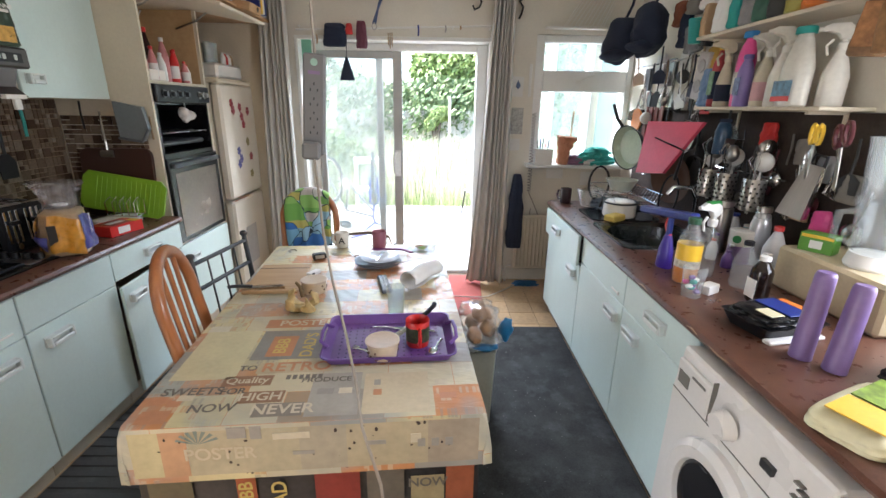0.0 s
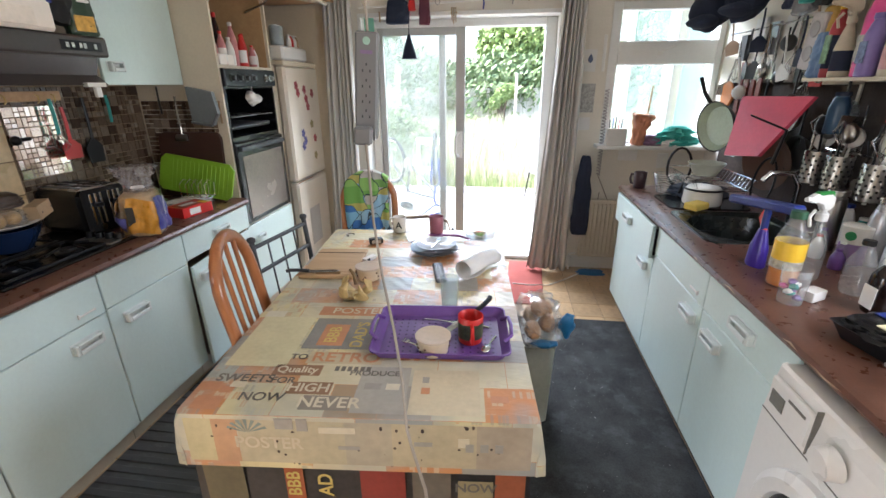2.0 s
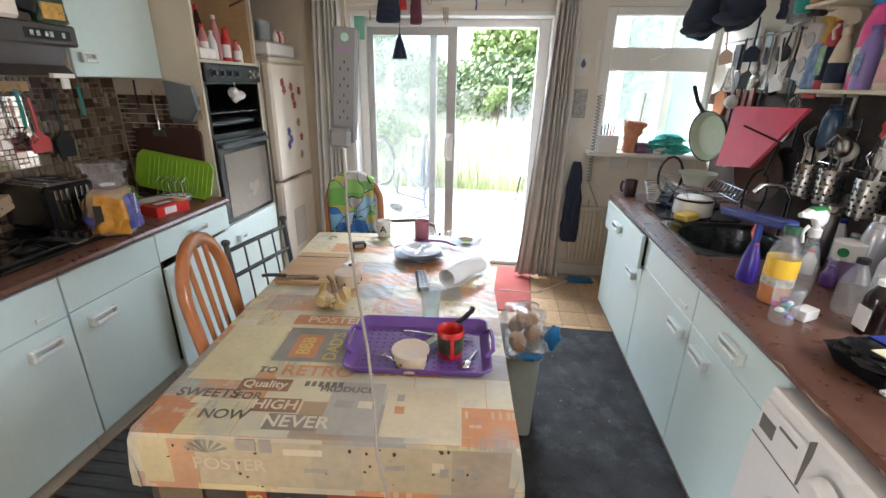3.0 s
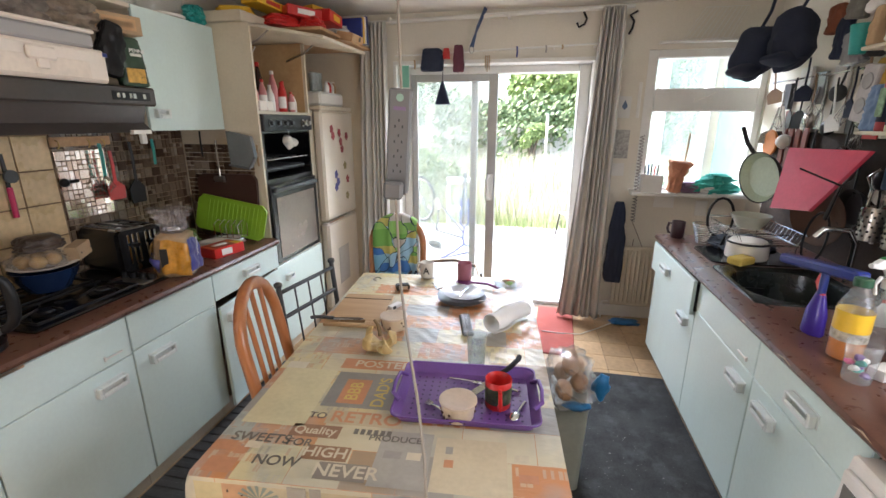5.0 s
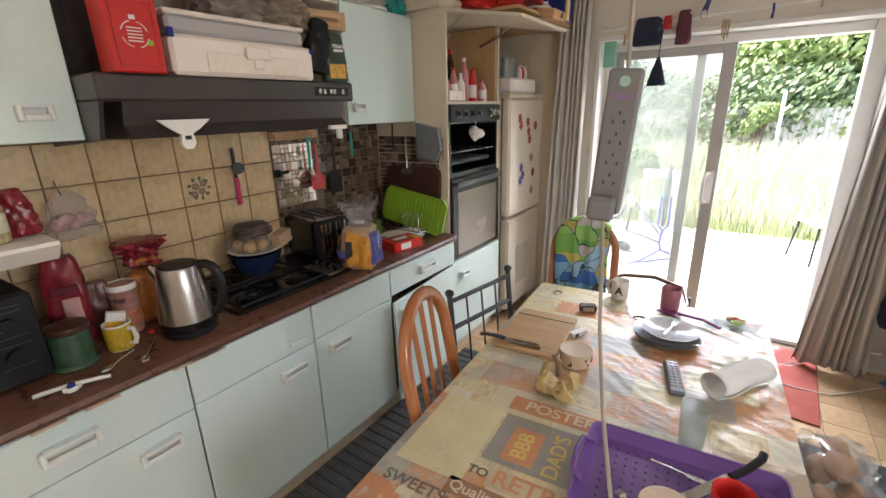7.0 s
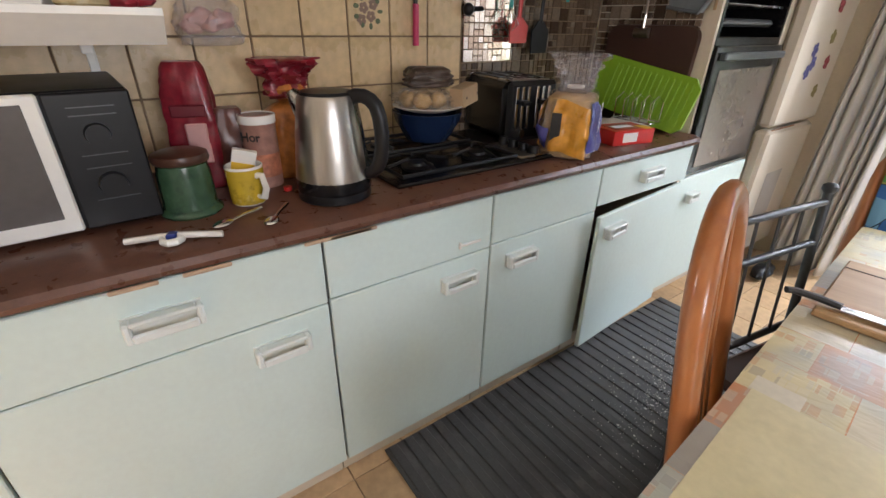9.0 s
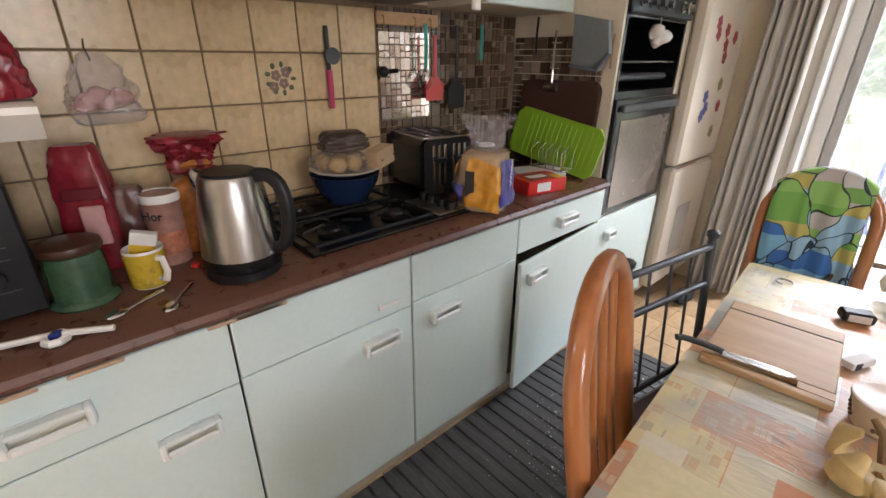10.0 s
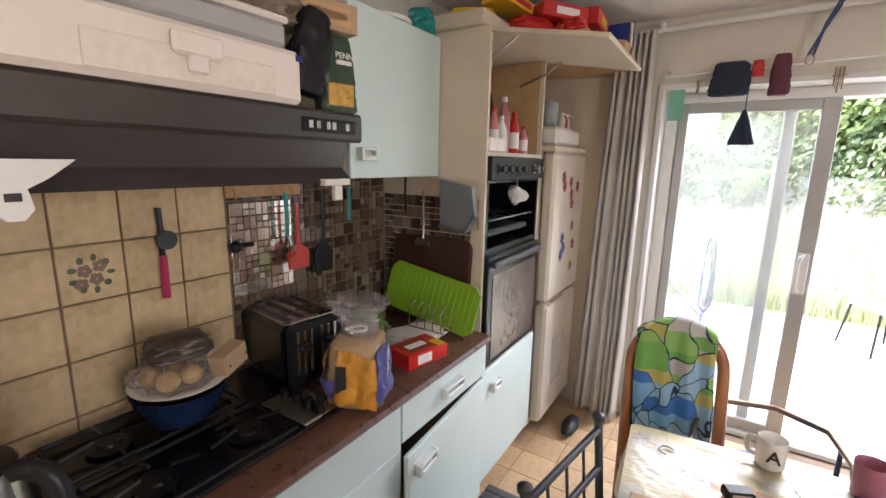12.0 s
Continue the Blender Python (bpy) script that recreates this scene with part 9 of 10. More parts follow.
fs = bottle("fabric_conditioner", SX - 0.04, 2.065, 1.60, 0.068, 0.30, WB, TEAL, "large white detergent bottle with a teal cap", 0.45, 0.55, sx=0.7, band=None, capr=0.036)
obj("front_label", Geo().box(-0.0505, -0.05, 0.03, -0.0485, 0.05, 0.10, 0.0), col("detergent_label", (0.10, 0.20, 0.30), 0.4, vary=0.8, scale=26), fs)
obj("red_strip", Geo().box(-0.0512, -0.05, 0.02, -0.0485, 0.05, 0.04), RED, fs)
spray("cleaner_spray", SX + 0.03, 1.960, 1.60, 0.045, 0.30, WB, WB, "white trigger spray behind the detergent", 150)
packet("card_packet", pose(SX - 0.02, 1.80, 1.765, 0, 6, -60), 0.11, 0.03, 0.20, col("dark_card", (0.20, 0.11, 0.05), 0.6, vary=0.4, scale=18), "brown card sleeve hanging from the shelf", "packet", 101, [(0.0, 0.10, 0.10, 0.14, col("tan_print", (0.34, 0.16, 0.06), 0.6, vary=0.5, scale=22))], crumple=0.12)
packet("card_packet", pose(SX - 0.02, 1.71, 1.77, 0, -5, -70), 0.10, 0.03, 0.18, col("tan_card", (0.28, 0.15, 0.06), 0.6, vary=0.4, scale=18), "tan card packet hanging from the shelf", "packet", 102, crumple=0.12)
carton("paper_bag", pose(SX, 1.50, 1.966, 0, 0, -80), 0.16, 0.10, 0.22, col("grey_sack", (0.30, 0.24, 0.15), 0.6, vary=0.3, scale=12), "grey paper packet on the shelf", "packet")
LBL = [col("label_print", c, 0.4, vary=0.7, scale=34, fine=90) for c in ((0.45, 0.42, 0.36), (0.12, 0.16, 0.30), (0.40, 0.12, 0.14), (0.16, 0.28, 0.16))]
for k, (y, z0, h_, w_) in enumerate(((2.385, 0.06, 0.10, 0.05), (2.31, 0.05, 0.08, 0.04), (2.12, 0.04, 0.07, 0.05), (2.615, 0.06, 0.12, 0.04))):
    nm = ("fabric_softener", "cleaner_bottle", "cleaner_spray.002", "toilet_cleaner")[k]
    rr_ = (0.036, 0.035, 0.049, 0.035)[k]
    obj("front_label", Geo().box(-rr_ - 0.001, -w_ / 2, z0, -rr_ + 0.004, w_ / 2, z0 + h_, 0.001), LBL[k], bpy.data.objects[nm])
U2 = 1.966
for k, (y, w_, h, c, lb) in enumerate(((2.80, 0.05, 0.16, CARD, "brown paper cup on the upper shelf"), (2.66, 0.10, 0.16, PAPERW, "white carton on the upper shelf"), (2.56, 0.06, 0.18, TEAL, "teal tub on the upper shelf"), (2.47, 0.07, 0.15, PLATE, "grey tub on the upper shelf"), (2.38, 0.07, 0.18, col("dark_green_tub", (0.02, 0.09, 0.06), 0.4), "dark green tub on the upper shelf"), (2.28, 0.08, 0.14, INK, "black carton on the upper shelf"), (2.17, 0.09, 0.12, col("olive_pack", (0.30, 0.28, 0.06), 0.5), "olive packet on the upper shelf"), (2.06, 0.11, 0.14, ORANGE, "orange bag on the upper shelf"), (1.90, 0.16, 0.12, CARD, "tan carton on the upper shelf"), (1.72, 0.12, 0.16, PAPERW, "white packet on the upper shelf"))):
    packet("shelf_packet", pose(SX - 0.02, y, U2, 0, 0, -80 + 7 * k), w_, 0.10, h, c, lb, "packet", 110 + k, crumple=0.10, puff=5)
tagged(obj("teal_cup", Geo().lathe(vessel(0.032, 0.046, 0.13, 0.003), 22), TEAL, smooth=True, m=pose(1.66, 2.93, U2 - 0.02)), "teal and orange paper cup hanging on the rail", "cup")

# perforated cutlery pots on a rail with tools in them
rail = thing("steel_rail", pose(XR - 0.05, 2.16, 1.275), "steel wall rail carrying utensil pots", "rail")
obj("bar", Geo().tube([(0, 0, 0), (0, 0.66, 0)], 0.006, 8), CHROME, rail, smooth=True)
for y in (0.02, 0.64):
    obj("stand_off", Geo().tube([(0, y, 0), (0.05, y, 0)], 0.006, 8), CHROME, rail, smooth=True)
for k, y in enumerate((2.27, 2.49, 2.65)):
    pt = thing("utensil_pot", pose(XR - 0.115, y, 1.115), "perforated steel utensil pot on the rail", "utensil pot", "utensil pots")
    obj("pot_wall", Geo().lathe(vessel(0.046, 0.052, 0.155, 0.002), 24), STEEL, pt, smooth=True)
    hg = Geo()
    for i in range(12):
        for j in range(6):
            a = (i + 0.5 * (j % 2)) * math.pi / 6
            hg.ball((0.0495 * math.cos(a), 0.0495 * math.sin(a), 0.025 + j * 0.022), 0.0058, 6, 4)
    tagged(obj("pot_hole", hg, INK, pt), kind="stuff")
    for i in range(4):
        a = i * 1.7 + k
        kind = ("ladle", "turner", "whisk", "ladle")[(i + k) % 4]
        mm = (STEEL, BLACKP, STEEL, WHITE)[i]
        m0 = pose(XR - 0.115 + 0.025 * math.cos(a), y + 0.025 * math.sin(a), 1.44 - 0.02 * i, 180 + 6 * math.cos(a), 6 * math.sin(a), 40 * i)
        utensil("kitchen_tool", m0, 0.28, mm, kind, ("steel ladle standing in a utensil pot", "black turner standing in a utensil pot", "wire whisk standing in a utensil pot", "white spoon standing in a utensil pot")[i])
bottle("blue_bottle", 1.70, 2.55, 1.36, 0.04, 0.18, col("dark_blue_glass", (0.03, 0.07, 0.13), 0.3), NAVY, "dark blue bottle behind the utensils", 0.6, 0.7)
# things hung below and beside the shelf
sc = thing("scissors", pose(1.62, 1.86, 1.46, 0, 0, 70), "kitchen scissors with yellow handles on a hook", "scissors")
obj("blades", Geo().prism([(-0.012, -0.12), (0.0, -0.13), (0.012, -0.12), (0.01, 0.0), (-0.01, 0.0)], -0.002, 0.002, "y"), STEEL, sc)
for s in (-1, 1):
    obj("finger_loop", Geo().tube([(s * 0.03 + 0.022 * math.cos(a * 0.7), 0, 0.04 + 0.036 * math.sin(a * 0.7)) for a in range(9)], 0.007, 8, True), YELLOW, sc, smooth=True)
sc2 = thing("scissors", pose(1.62, 1.74, 1.46, 0, 12, 70), "black handled scissors on a hook", "scissors")
obj("blades", Geo().prism([(-0.012, -0.14), (0.0, -0.15), (0.012, -0.14), (0.01, 0.0), (-0.01, 0.0)], -0.002, 0.002, "y"), STEEL, sc2)
for s in (-1, 1):
    obj("finger_loop", Geo().tube([(s * 0.034 + 0.026 * math.cos(a * 0.7), 0, 0.045 + 0.04 * math.sin(a * 0.7)) for a in range(9)], 0.008, 8, True), col("maroon_grip", (0.08, 0.015, 0.02), 0.4), sc2, smooth=True)
gr = thing("box_grater", pose(1.70, 1.98, 1.16, 0, 12, -60), "steel box grater hung at a slant", "grater")
obj("grater_body", Geo().ring([[(-0.05, -0.03, 0), (0.05, -0.03, 0), (0.05, 0.03, 0), (-0.05, 0.03, 0)], [(-0.03, -0.02, 0.22), (0.03, -0.02, 0.22), (0.03, 0.02, 0.22), (-0.03, 0.02, 0.22)]]), STEEL, gr)
obj("grater_handle", Geo().tube([(-0.025, 0, 0.22), (-0.02, 0, 0.26), (0.02, 0, 0.26), (0.025, 0, 0.22)], 0.006, 8), BLACKP, gr)
for k, (y, z, c) in enumerate(((2.10, 1.36, GREYINK), (1.98, 1.30, PLATE), (2.06, 1.12, CARD), (1.92, 1.08, PINK), (2.35, 1.42, RED), (1.85, 1.24, GREYINK))):
    packet("hung_packet", pose(1.80, y, z, 0, 8 * (k % 3 - 1), -70), 0.075, 0.03, 0.11, c, "small packet hung on the wall among the utensils", "packet", 130 + k, crumple=0.2)
rail2 = thing("steel_rail", pose(XR - 0.04, 2.75, 1.90), "long steel rail of hanging kitchen tools", "rail")
obj("bar", Geo().tube([(0, 0, 0), (0, 1.25, 0.0)], 0.006, 8), CHROME, rail2, smooth=True)
for k, (y, z, kd, mm, lb) in enumerate(((2.82, 1.60, "ladle", STEEL, "steel ladle hanging on the rail"), (2.90, 1.56, "turner", RED, "red turner hanging on the rail"), (2.97, 1.62, "ladle", STEEL, "steel spoon hanging on the rail"), (3.06, 1.58, "turner", BLACKP, "black turner hanging on the rail"), (3.14, 1.62, "whisk", STEEL, "wire whisk hanging on the rail"), (3.24, 1.58, "ladle", BLACKP, "black ladle hanging on the rail"), (3.34, 1.60, "turner", STEEL, "steel turner hanging on the rail"), (3.44, 1.62, "ladle", STEEL, "steel serving spoon on the rail"), (3.55, 1.60, "turner", BLACKP, "black slice hanging on the rail"), (3.66, 1.60, "turner", INK, "dark knife hanging on the rail"))):
    utensil("kitchen_tool", pose(XR - 0.06, y, z, 0, 0, 80 + 12 * (k % 3)), 0.29, mm, kd, lb)
vb = thing("wall_box", pose(1.73, 2.90, 1.64, 0, 8, -90), "white twin-speaker box leaning among the tools", "radio")
obj("case", Geo().box(-0.055, -0.03, 0, 0.055, 0.03, 0.26, 0.006), col("pale_grey_plastic", (0.48, 0.45, 0.45), 0.45), vb)
for z in (0.075, 0.185):
    obj("grille", Geo().lathe([(0.038, 0), (0.034, 0.004), (0.02, 0.002), (0.001, 0.003)], 22), col("grille_grey", (0.34, 0.32, 0.32), 0.5), vb, smooth=True, m=pose(0, -0.03, z, 90, 0, 0))
packet("net_bag", pose(1.70, 2.76, 1.60, 0, 0, -80), 0.10, 0.07, 0.20, col("blue_net", (0.12, 0.20, 0.36), 0.4), "blue translucent bag hanging by the shelf", "plastic bag", 140, crumple=0.3)
packet("yellow_bag", pose(1.74, 2.83, 1.78, 0, 0, -80), 0.10, 0.05, 0.14, col("mustard_card", (0.45, 0.28, 0.05), 0.5), "mustard card packet on the rail", "packet", 141, crumple=0.15)
for k, y in enumerate((3.46, 3.54, 3.62, 3.70)):
    tagged(obj("red_strap", Geo().box(-0.012, -0.028, 0, 0.0, 0.028, 0.34, 0.004), col("dark_red_leather", (0.17, 0.03, 0.02), 0.5), m=pose(1.80, y, 1.34 + 0.01 * k)), "dark red folded place mat hung on the wall", "place mat", "red place mats")
tagged(obj("orange_disc", Geo().lathe([(0.001, 0), (0.085, 0.0), (0.09, 0.01), (0.085, 0.016), (0.001, 0.014)], 26), ORANGE, smooth=True, m=pose(1.80, 3.86, 1.50, 0, -90, 0)), "round orange trivet hung on the wall", "trivet")
for k, (y, z, w_, h) in enumerate(((3.62, 1.76, 0.12, 0.20), (3.46, 1.74, 0.10, 0.18), (3.80, 1.72, 0.08, 0.16), (3.28, 1.78, 0.12, 0.16))):
    carton("wall_card", pose(1.815, y, z, 0, 0, -90), w_, 0.02, h, (PAPERW, PLATE, INK, PAPERW)[k], "pale card hung on the wall", "card")
# two dark caps and bag on a hook high by the window
for k, (x, y, z, sx, sz) in enumerate(((1.50, 3.62, 2.04, 0.85, 1.15), (1.60, 3.42, 2.08, 0.8, 1.25))):
    cap_ = thing("hanging_hat", pose(x, y, z), "dark navy cloth hat hanging from a hook", "hat")
    obj("crown", Geo().ball((0, 0, 0), 0.135, 18, 12, sx, 1, sz, 0.35, 3 + k), NAVY, cap_, smooth=True)
    obj("strap", Geo().tube([(0.0, 0.0, 0.12), (0.05, 0.0, 0.24), (0.08, 0.0, H - z + 0.01)], 0.010, 8), NAVY, cap_, smooth=True)
    obj("peak", Geo().ball((-0.06, -0.05, -0.10), 0.09, 14, 8, 1, 1.1, 0.45, 0.3, 9 + k), NAVY, cap_, smooth=True)

# ---- back wall ----
hr = thing("hook_rail", pose(0, 4.10, 2.185), "thin white rail with hooks over the patio door", "rail")
obj("rail_bar", Geo().tube([(-0.97, 0, -0.03), (0.62, 0, 0.02)], 0.008, 8), WHITE, hr, smooth=True)
for x in (-0.95, -0.3, 0.3, 0.6):
    obj("stand_off", Geo().tube([(x, 0, 0), (x, 0.05, 0)], 0.006, 6), WHITE, hr)
packet("felt_hat", pose(-0.65, 4.07, 2.03), 0.17, 0.07, 0.17, NAVY, "dark felt hat hanging on the hook rail", "hat", 150, crumple=0.25)
packet("red_ornament", pose(-0.535, 4.07, 2.12), 0.05, 0.03, 0.08, RED, "small red cloth ornament on the rail", "ornament", 151, crumple=0.3)
packet("slipper", pose(-0.435, 4.07, 2.02), 0.08, 0.05, 0.20, col("maroon_cloth", (0.12, 0.03, 0.05), 0.8), "dark red and blue slipper hung on the rail", "slipper", 152, crumple=0.2)
bt = thing("bell_bag", pose(-0.565, 4.07, 1.775), "small black cone-shaped cloth bag on a string", "bag")
obj("cone", Geo().lathe([(0.062, 0), (0.06, 0.01), (0.035, 0.10), (0.012, 0.17), (0.008, 0.18)], 14, sy=0.5), NAVY, bt, smooth=True)
obj("string", Geo().tube([(0, 0, 0.17), (0.005, 0.01, 0.36)], 0.003, 5), NAVY, bt)
st = thing("blue_strap", pose(-0.28, 4.06, 2.20), "blue woven strap looped over the curtain pole", "strap")
obj("webbing", Geo().tube([(-0.06, 0, 0.0), (-0.02, 0, 0.10), (0.06, 0, 0.27), (0.05, 0, 0.28), (-0.01, 0, 0.14), (-0.04, 0, 0.0)], 0.010, 6, flat=0.3), col("blue_web", (0.05, 0.08, 0.17), 0.7), st, smooth=True)
obj("clip", Geo().tube([(-0.05 + 0.018 * math.cos(a * 0.8), 0, -0.02 + 0.025 * math.sin(a * 0.8)) for a in range(8)], 0.004, 6, True), STEEL, st)
ky = thing("key_bunch", pose(-0.205, 4.08, 2.10), "bunch of keys hung on the rail", "keys")
for k in range(5):
    obj("key", Geo().box(-0.008 + 0.008 * k - 0.012, -0.004, -0.05 - 0.015 * (k % 3), -0.002 + 0.008 * k - 0.012, 0.0, 0.04, 0.001).lathe([(0.012, 0.0), (0.012, 0.003)], 10, 0.008 * k - 0.016, 0.0), STEEL if k % 2 else col("brass_key", (0.35, 0.22, 0.08), 0.4, metal=0.8), ky)
for k, (x, h, c) in enumerate(((0.02, 0.08, BLUE), (0.24, 0.05, STEEL), (0.36, 0.03, CARD), (-0.80, 0.07, CARD))):
    tagged(obj("hung_trinket", Geo().tube([(0, 0, 0), (0.004, -0.004, -h * 0.5), (0, 0, -h)], 0.007, 8), c, smooth=True, m=pose(x, 4.085, 2.20 if x > -0.5 else 2.12)), "small trinket hung on a wall hook", "trinket")
for x, z in ((0.50, 2.34), (0.85, 2.33)):
    tagged(obj("coat_hook", Geo().tube([(0, 0, 0.09), (0.025, -0.01, 0.04), (0.01, -0.02, 0.0), (-0.03, -0.03, -0.02), (-0.045, -0.03, 0.01)] if x < 0.6 else [(0.03, 0, 0.09), (-0.02, -0.01, 0.06), (0.01, -0.01, 0.02), (0.0, -0.02, -0.03), (-0.02, -0.02, -0.07)], 0.008, 8), BLACKP, smooth=True, m=pose(x, 4.12, z)), "black metal hook on the wall above the door", "hook")
tagged(obj("green_note", Geo().box(-0.04, -0.001, -0.085, 0.04, 0.001, 0.085), col("mint_note", (0.22, 0.55, 0.42), 0.6), m=pose(-0.90, 4.125, 2.0)), "mint green paper note taped to the door lining", "note")
tagged(obj("shelf_batten", Geo().box(1.06, 4.09, 2.195, 1.80, 4.15, 2.21, 0.003), WHITE), "white batten above the window", "batten")
wr = thing("wire_rack", pose(1.42, 4.10, 2.22), "white wire grill rack leaning above the window", "rack")
for k in range(9):
    obj("rack_wire", Geo().tube([(-0.20 + k * 0.035, 0, 0.0), (-0.06 + k * 0.03, 0.03, 0.20)], 0.003, 5), WHITE, wr)
obj("rack_frame", Geo().tube([(-0.22, 0, -0.005), (0.10, 0, -0.005), (0.20, 0.03, 0.205), (-0.08, 0.03, 0.205)], 0.004, 6, True), WHITE, wr)
ph = thing("letter_holder", pose(1.10, 4.03, 1.115), "white card holder with pens on the sill", "pen holder")
obj("holder", Geo().box(-0.075, -0.04, 0, 0.075, 0.04, 0.13, 0.004), PAPERW, ph)
for k in range(5):
    obj("pen", Geo().tube([(-0.05 + 0.02 * k, 0, 0.08), (-0.055 + 0.024 * k, 0.005, 0.20 + 0.01 * (k % 3))], 0.006, 7), (INK, BLUE, INK, RED, GREYINK)[k], ph)
packet("paper_cone", pose(1.27, 4.05, 1.115, 0, 6, 0), 0.085, 0.08, 0.24, col("terracotta_paper", (0.56, 0.25, 0.14), 0.7), "crumpled orange-brown paper cone on the sill", "paper cone", 160, crumple=0.32, taper=-0.9)
packet("teal_cloth", pose(1.56, 4.05, 1.115, 0, 0, 5), 0.27, 0.12, 0.15, col("teal_fabric", (0.04, 0.40, 0.34), 0.6), "teal rubber glove bundle on the window sill", "rubber gloves", 161, crumple=0.75, taper=0.7, puff=2.4)
packet("purple_pouch", pose(1.39, 4.05, 1.115), 0.14, 0.09, 0.08, col("mauve_pouch", (0.24, 0.13, 0.22), 0.5), "mauve packet on the window sill", "packet", 162, crumple=0.3)
packet("white_soap", pose(1.50, 4.01, 1.115), 0.10, 0.06, 0.05, PAPERW, "white cloth scrap on the window sill", "cloth", 163, crumple=0.3)
tagged(obj("garden_stick", Geo().tube([(0, 0, 0), (0.02, 0.02, 0.32)], 0.006, 6), PALEWOOD, m=pose(1.33, 4.08, 1.24)), "thin cane leaning on the window", "cane")
ck = thing("coiled_cord", pose(1.01, 4.10, 0.86), "grey coiled telephone cord hanging by the window", "phone cord")
obj("coil", Geo().tube([(0.016 * math.cos(a * 0.9), 0.016 * math.sin(a * 0.9) - 0.01, a * 0.0036) for a in range(190)], 0.004, 5), col("grey_cord", (0.22, 0.21, 0.20), 0.5), ck, smooth=True)
obj("loop", Geo().tube([(0, 0, 0.0), (0.05, 0, -0.10), (0.12, 0, -0.25), (0.14, 0, -0.32), (0.08, 0, -0.36), (0.02, 0, -0.30), (0.03, 0, -0.15)], 0.004, 6), CORD, ck, smooth=True)
so = thing("wall_socket", pose(1.24, 4.143, 1.02), "white double wall socket under the sill", "socket")
obj("plate", Geo().box(-0.075, -0.008, -0.043, 0.075, 0, 0.043, 0.003), WHITE, so)
for x in (-0.035, 0.035):
    obj("switch", Geo().box(x - 0.006, -0.012, 0.012, x + 0.006, -0.008, 0.028, 0.001), WHITE, so)
tagged(obj("light_switch", Geo().box(-0.043, -0.008, -0.06, 0.043, 0, 0.06, 0.003).box(-0.008, -0.013, -0.012, 0.008, -0.008, 0.012, 0.001), WHITE, m=pose(1.52, 4.143, 0.98)), "white wall switch under the window", "switch")
for k, (x, z, w_, h, c) in enumerate(((0.86, 1.75, 0.10, 0.16, PAPERW), (0.87, 1.47, 0.11, 0.22, col("grey_leaflet", (0.42, 0.42, 0.40), 0.7, vary=0.4, scale=30)), (0.86, 1.27, 0.10, 0.10, PAPERW))):
    tagged(obj("wall_leaflet", Geo().box(-w_ / 2, -0.003, -h / 2, w_ / 2, 0, h / 2), c, m=pose(x, 4.147, z, 0, 2 - 2 * k, 0)), "paper leaflet pinned to the wall", "leaflet")
tagged(obj("water_drop", Geo().lathe([(0.001, -0.03), (0.018, -0.012), (0.02, 0.0), (0.012, 0.018), (0.001, 0.04)], 14, sy=0.25), col("blue_drop", (0.10, 0.14, 0.24), 0.4), smooth=True, m=pose(0.865, 4.14, 1.76)), "small dark blue drop-shaped wall sticker", "sticker")
tagged(obj("thermometer", Geo().box(-0.012, -0.01, -0.13, 0.012, 0, 0.13, 0.003), WHITE, m=pose(0.965, 4.147, 1.80)), "slim white wall thermometer", "thermometer")
packet("dark_jacket", pose(0.90, 4.08, 0.34), 0.13, 0.08, 0.68, NAVY, "dark navy apron hanging by the radiator", "apron", 170, crumple=0.25, taper=0.5)
packet("blue_rag", pose(1.02, 3.99, 0.0), 0.20, 0.08, 0.035, col("blue_fabric", (0.04, 0.16, 0.36), 0.8), "blue cloth lying on the floor by the skirting", "cloth", 171, crumple=0.4)

# more tools crowding the sink wall, with dark pans added to carry its shadows
DKPAN = col("dark_pan", (0.03, 0.028, 0.027), 0.3)
for k, (y, z, r, mm, lb) in enumerate(((3.30, 1.36, 0.085, DKPAN, "small dark saucepan hung on the wall"), (3.02, 1.42, 0.10, STEEL, "steel sieve hung on the wall"), (3.52, 1.20, 0.09, DKPAN, "dark lid hung on the wall"), (2.62, 1.44, 0.075, CLEAR, "clear measuring bowl hung on the wall"), (2.88, 1.22, 0.10, DKPAN, "dark frying pan hung on the wall"))):
    t = thing("hung_pan", pose(1.79, y, z, 0, -90, 0), lb, "pan", "hung pans")
    obj("bowl", Geo().lathe([(0.001, 0.0), (r * 0.8, 0.004), (r, 0.035), (r * 1.02, 0.036), (r * 0.84, 0.0), (0.001, -0.004)], 26), mm, t, smooth=True)
    obj("handle", Geo().tube([(r, 0, 0.03), (r + 0.08, 0, 0.03), (r + 0.15, 0, 0.026)], 0.009, 8, flat=0.6), BLACKP, t, smooth=True)
for k in range(16):
    y = 2.80 + 0.075 * k
    z = 1.66 + 0.05 * ((k * 7) % 4)
    mm = (INK, STEEL, col("hung_tan", (0.34, 0.22, 0.13), 0.5), STEEL, NAVY, WHITE)[k % 6]
    kd = ("turner", "ladle", "", "whisk", "turner")[k % 5]
    utensil("kitchen_tool", pose(1.79 - 0.012 * (k % 3), y, z - 0.22 * (k % 2), 0, 10 * ((k % 3) - 1), 80 + 20 * (k % 4)), 0.25, mm, kd, ("dark tool hung in the crowded utensil row", "steel tool hung in the crowded utensil row", "tan tool hung in the crowded utensil row", "steel tool hung in the crowded utensil row", "navy tool hung in the crowded utensil row", "white tool hung in the crowded utensil row")[k % 6])
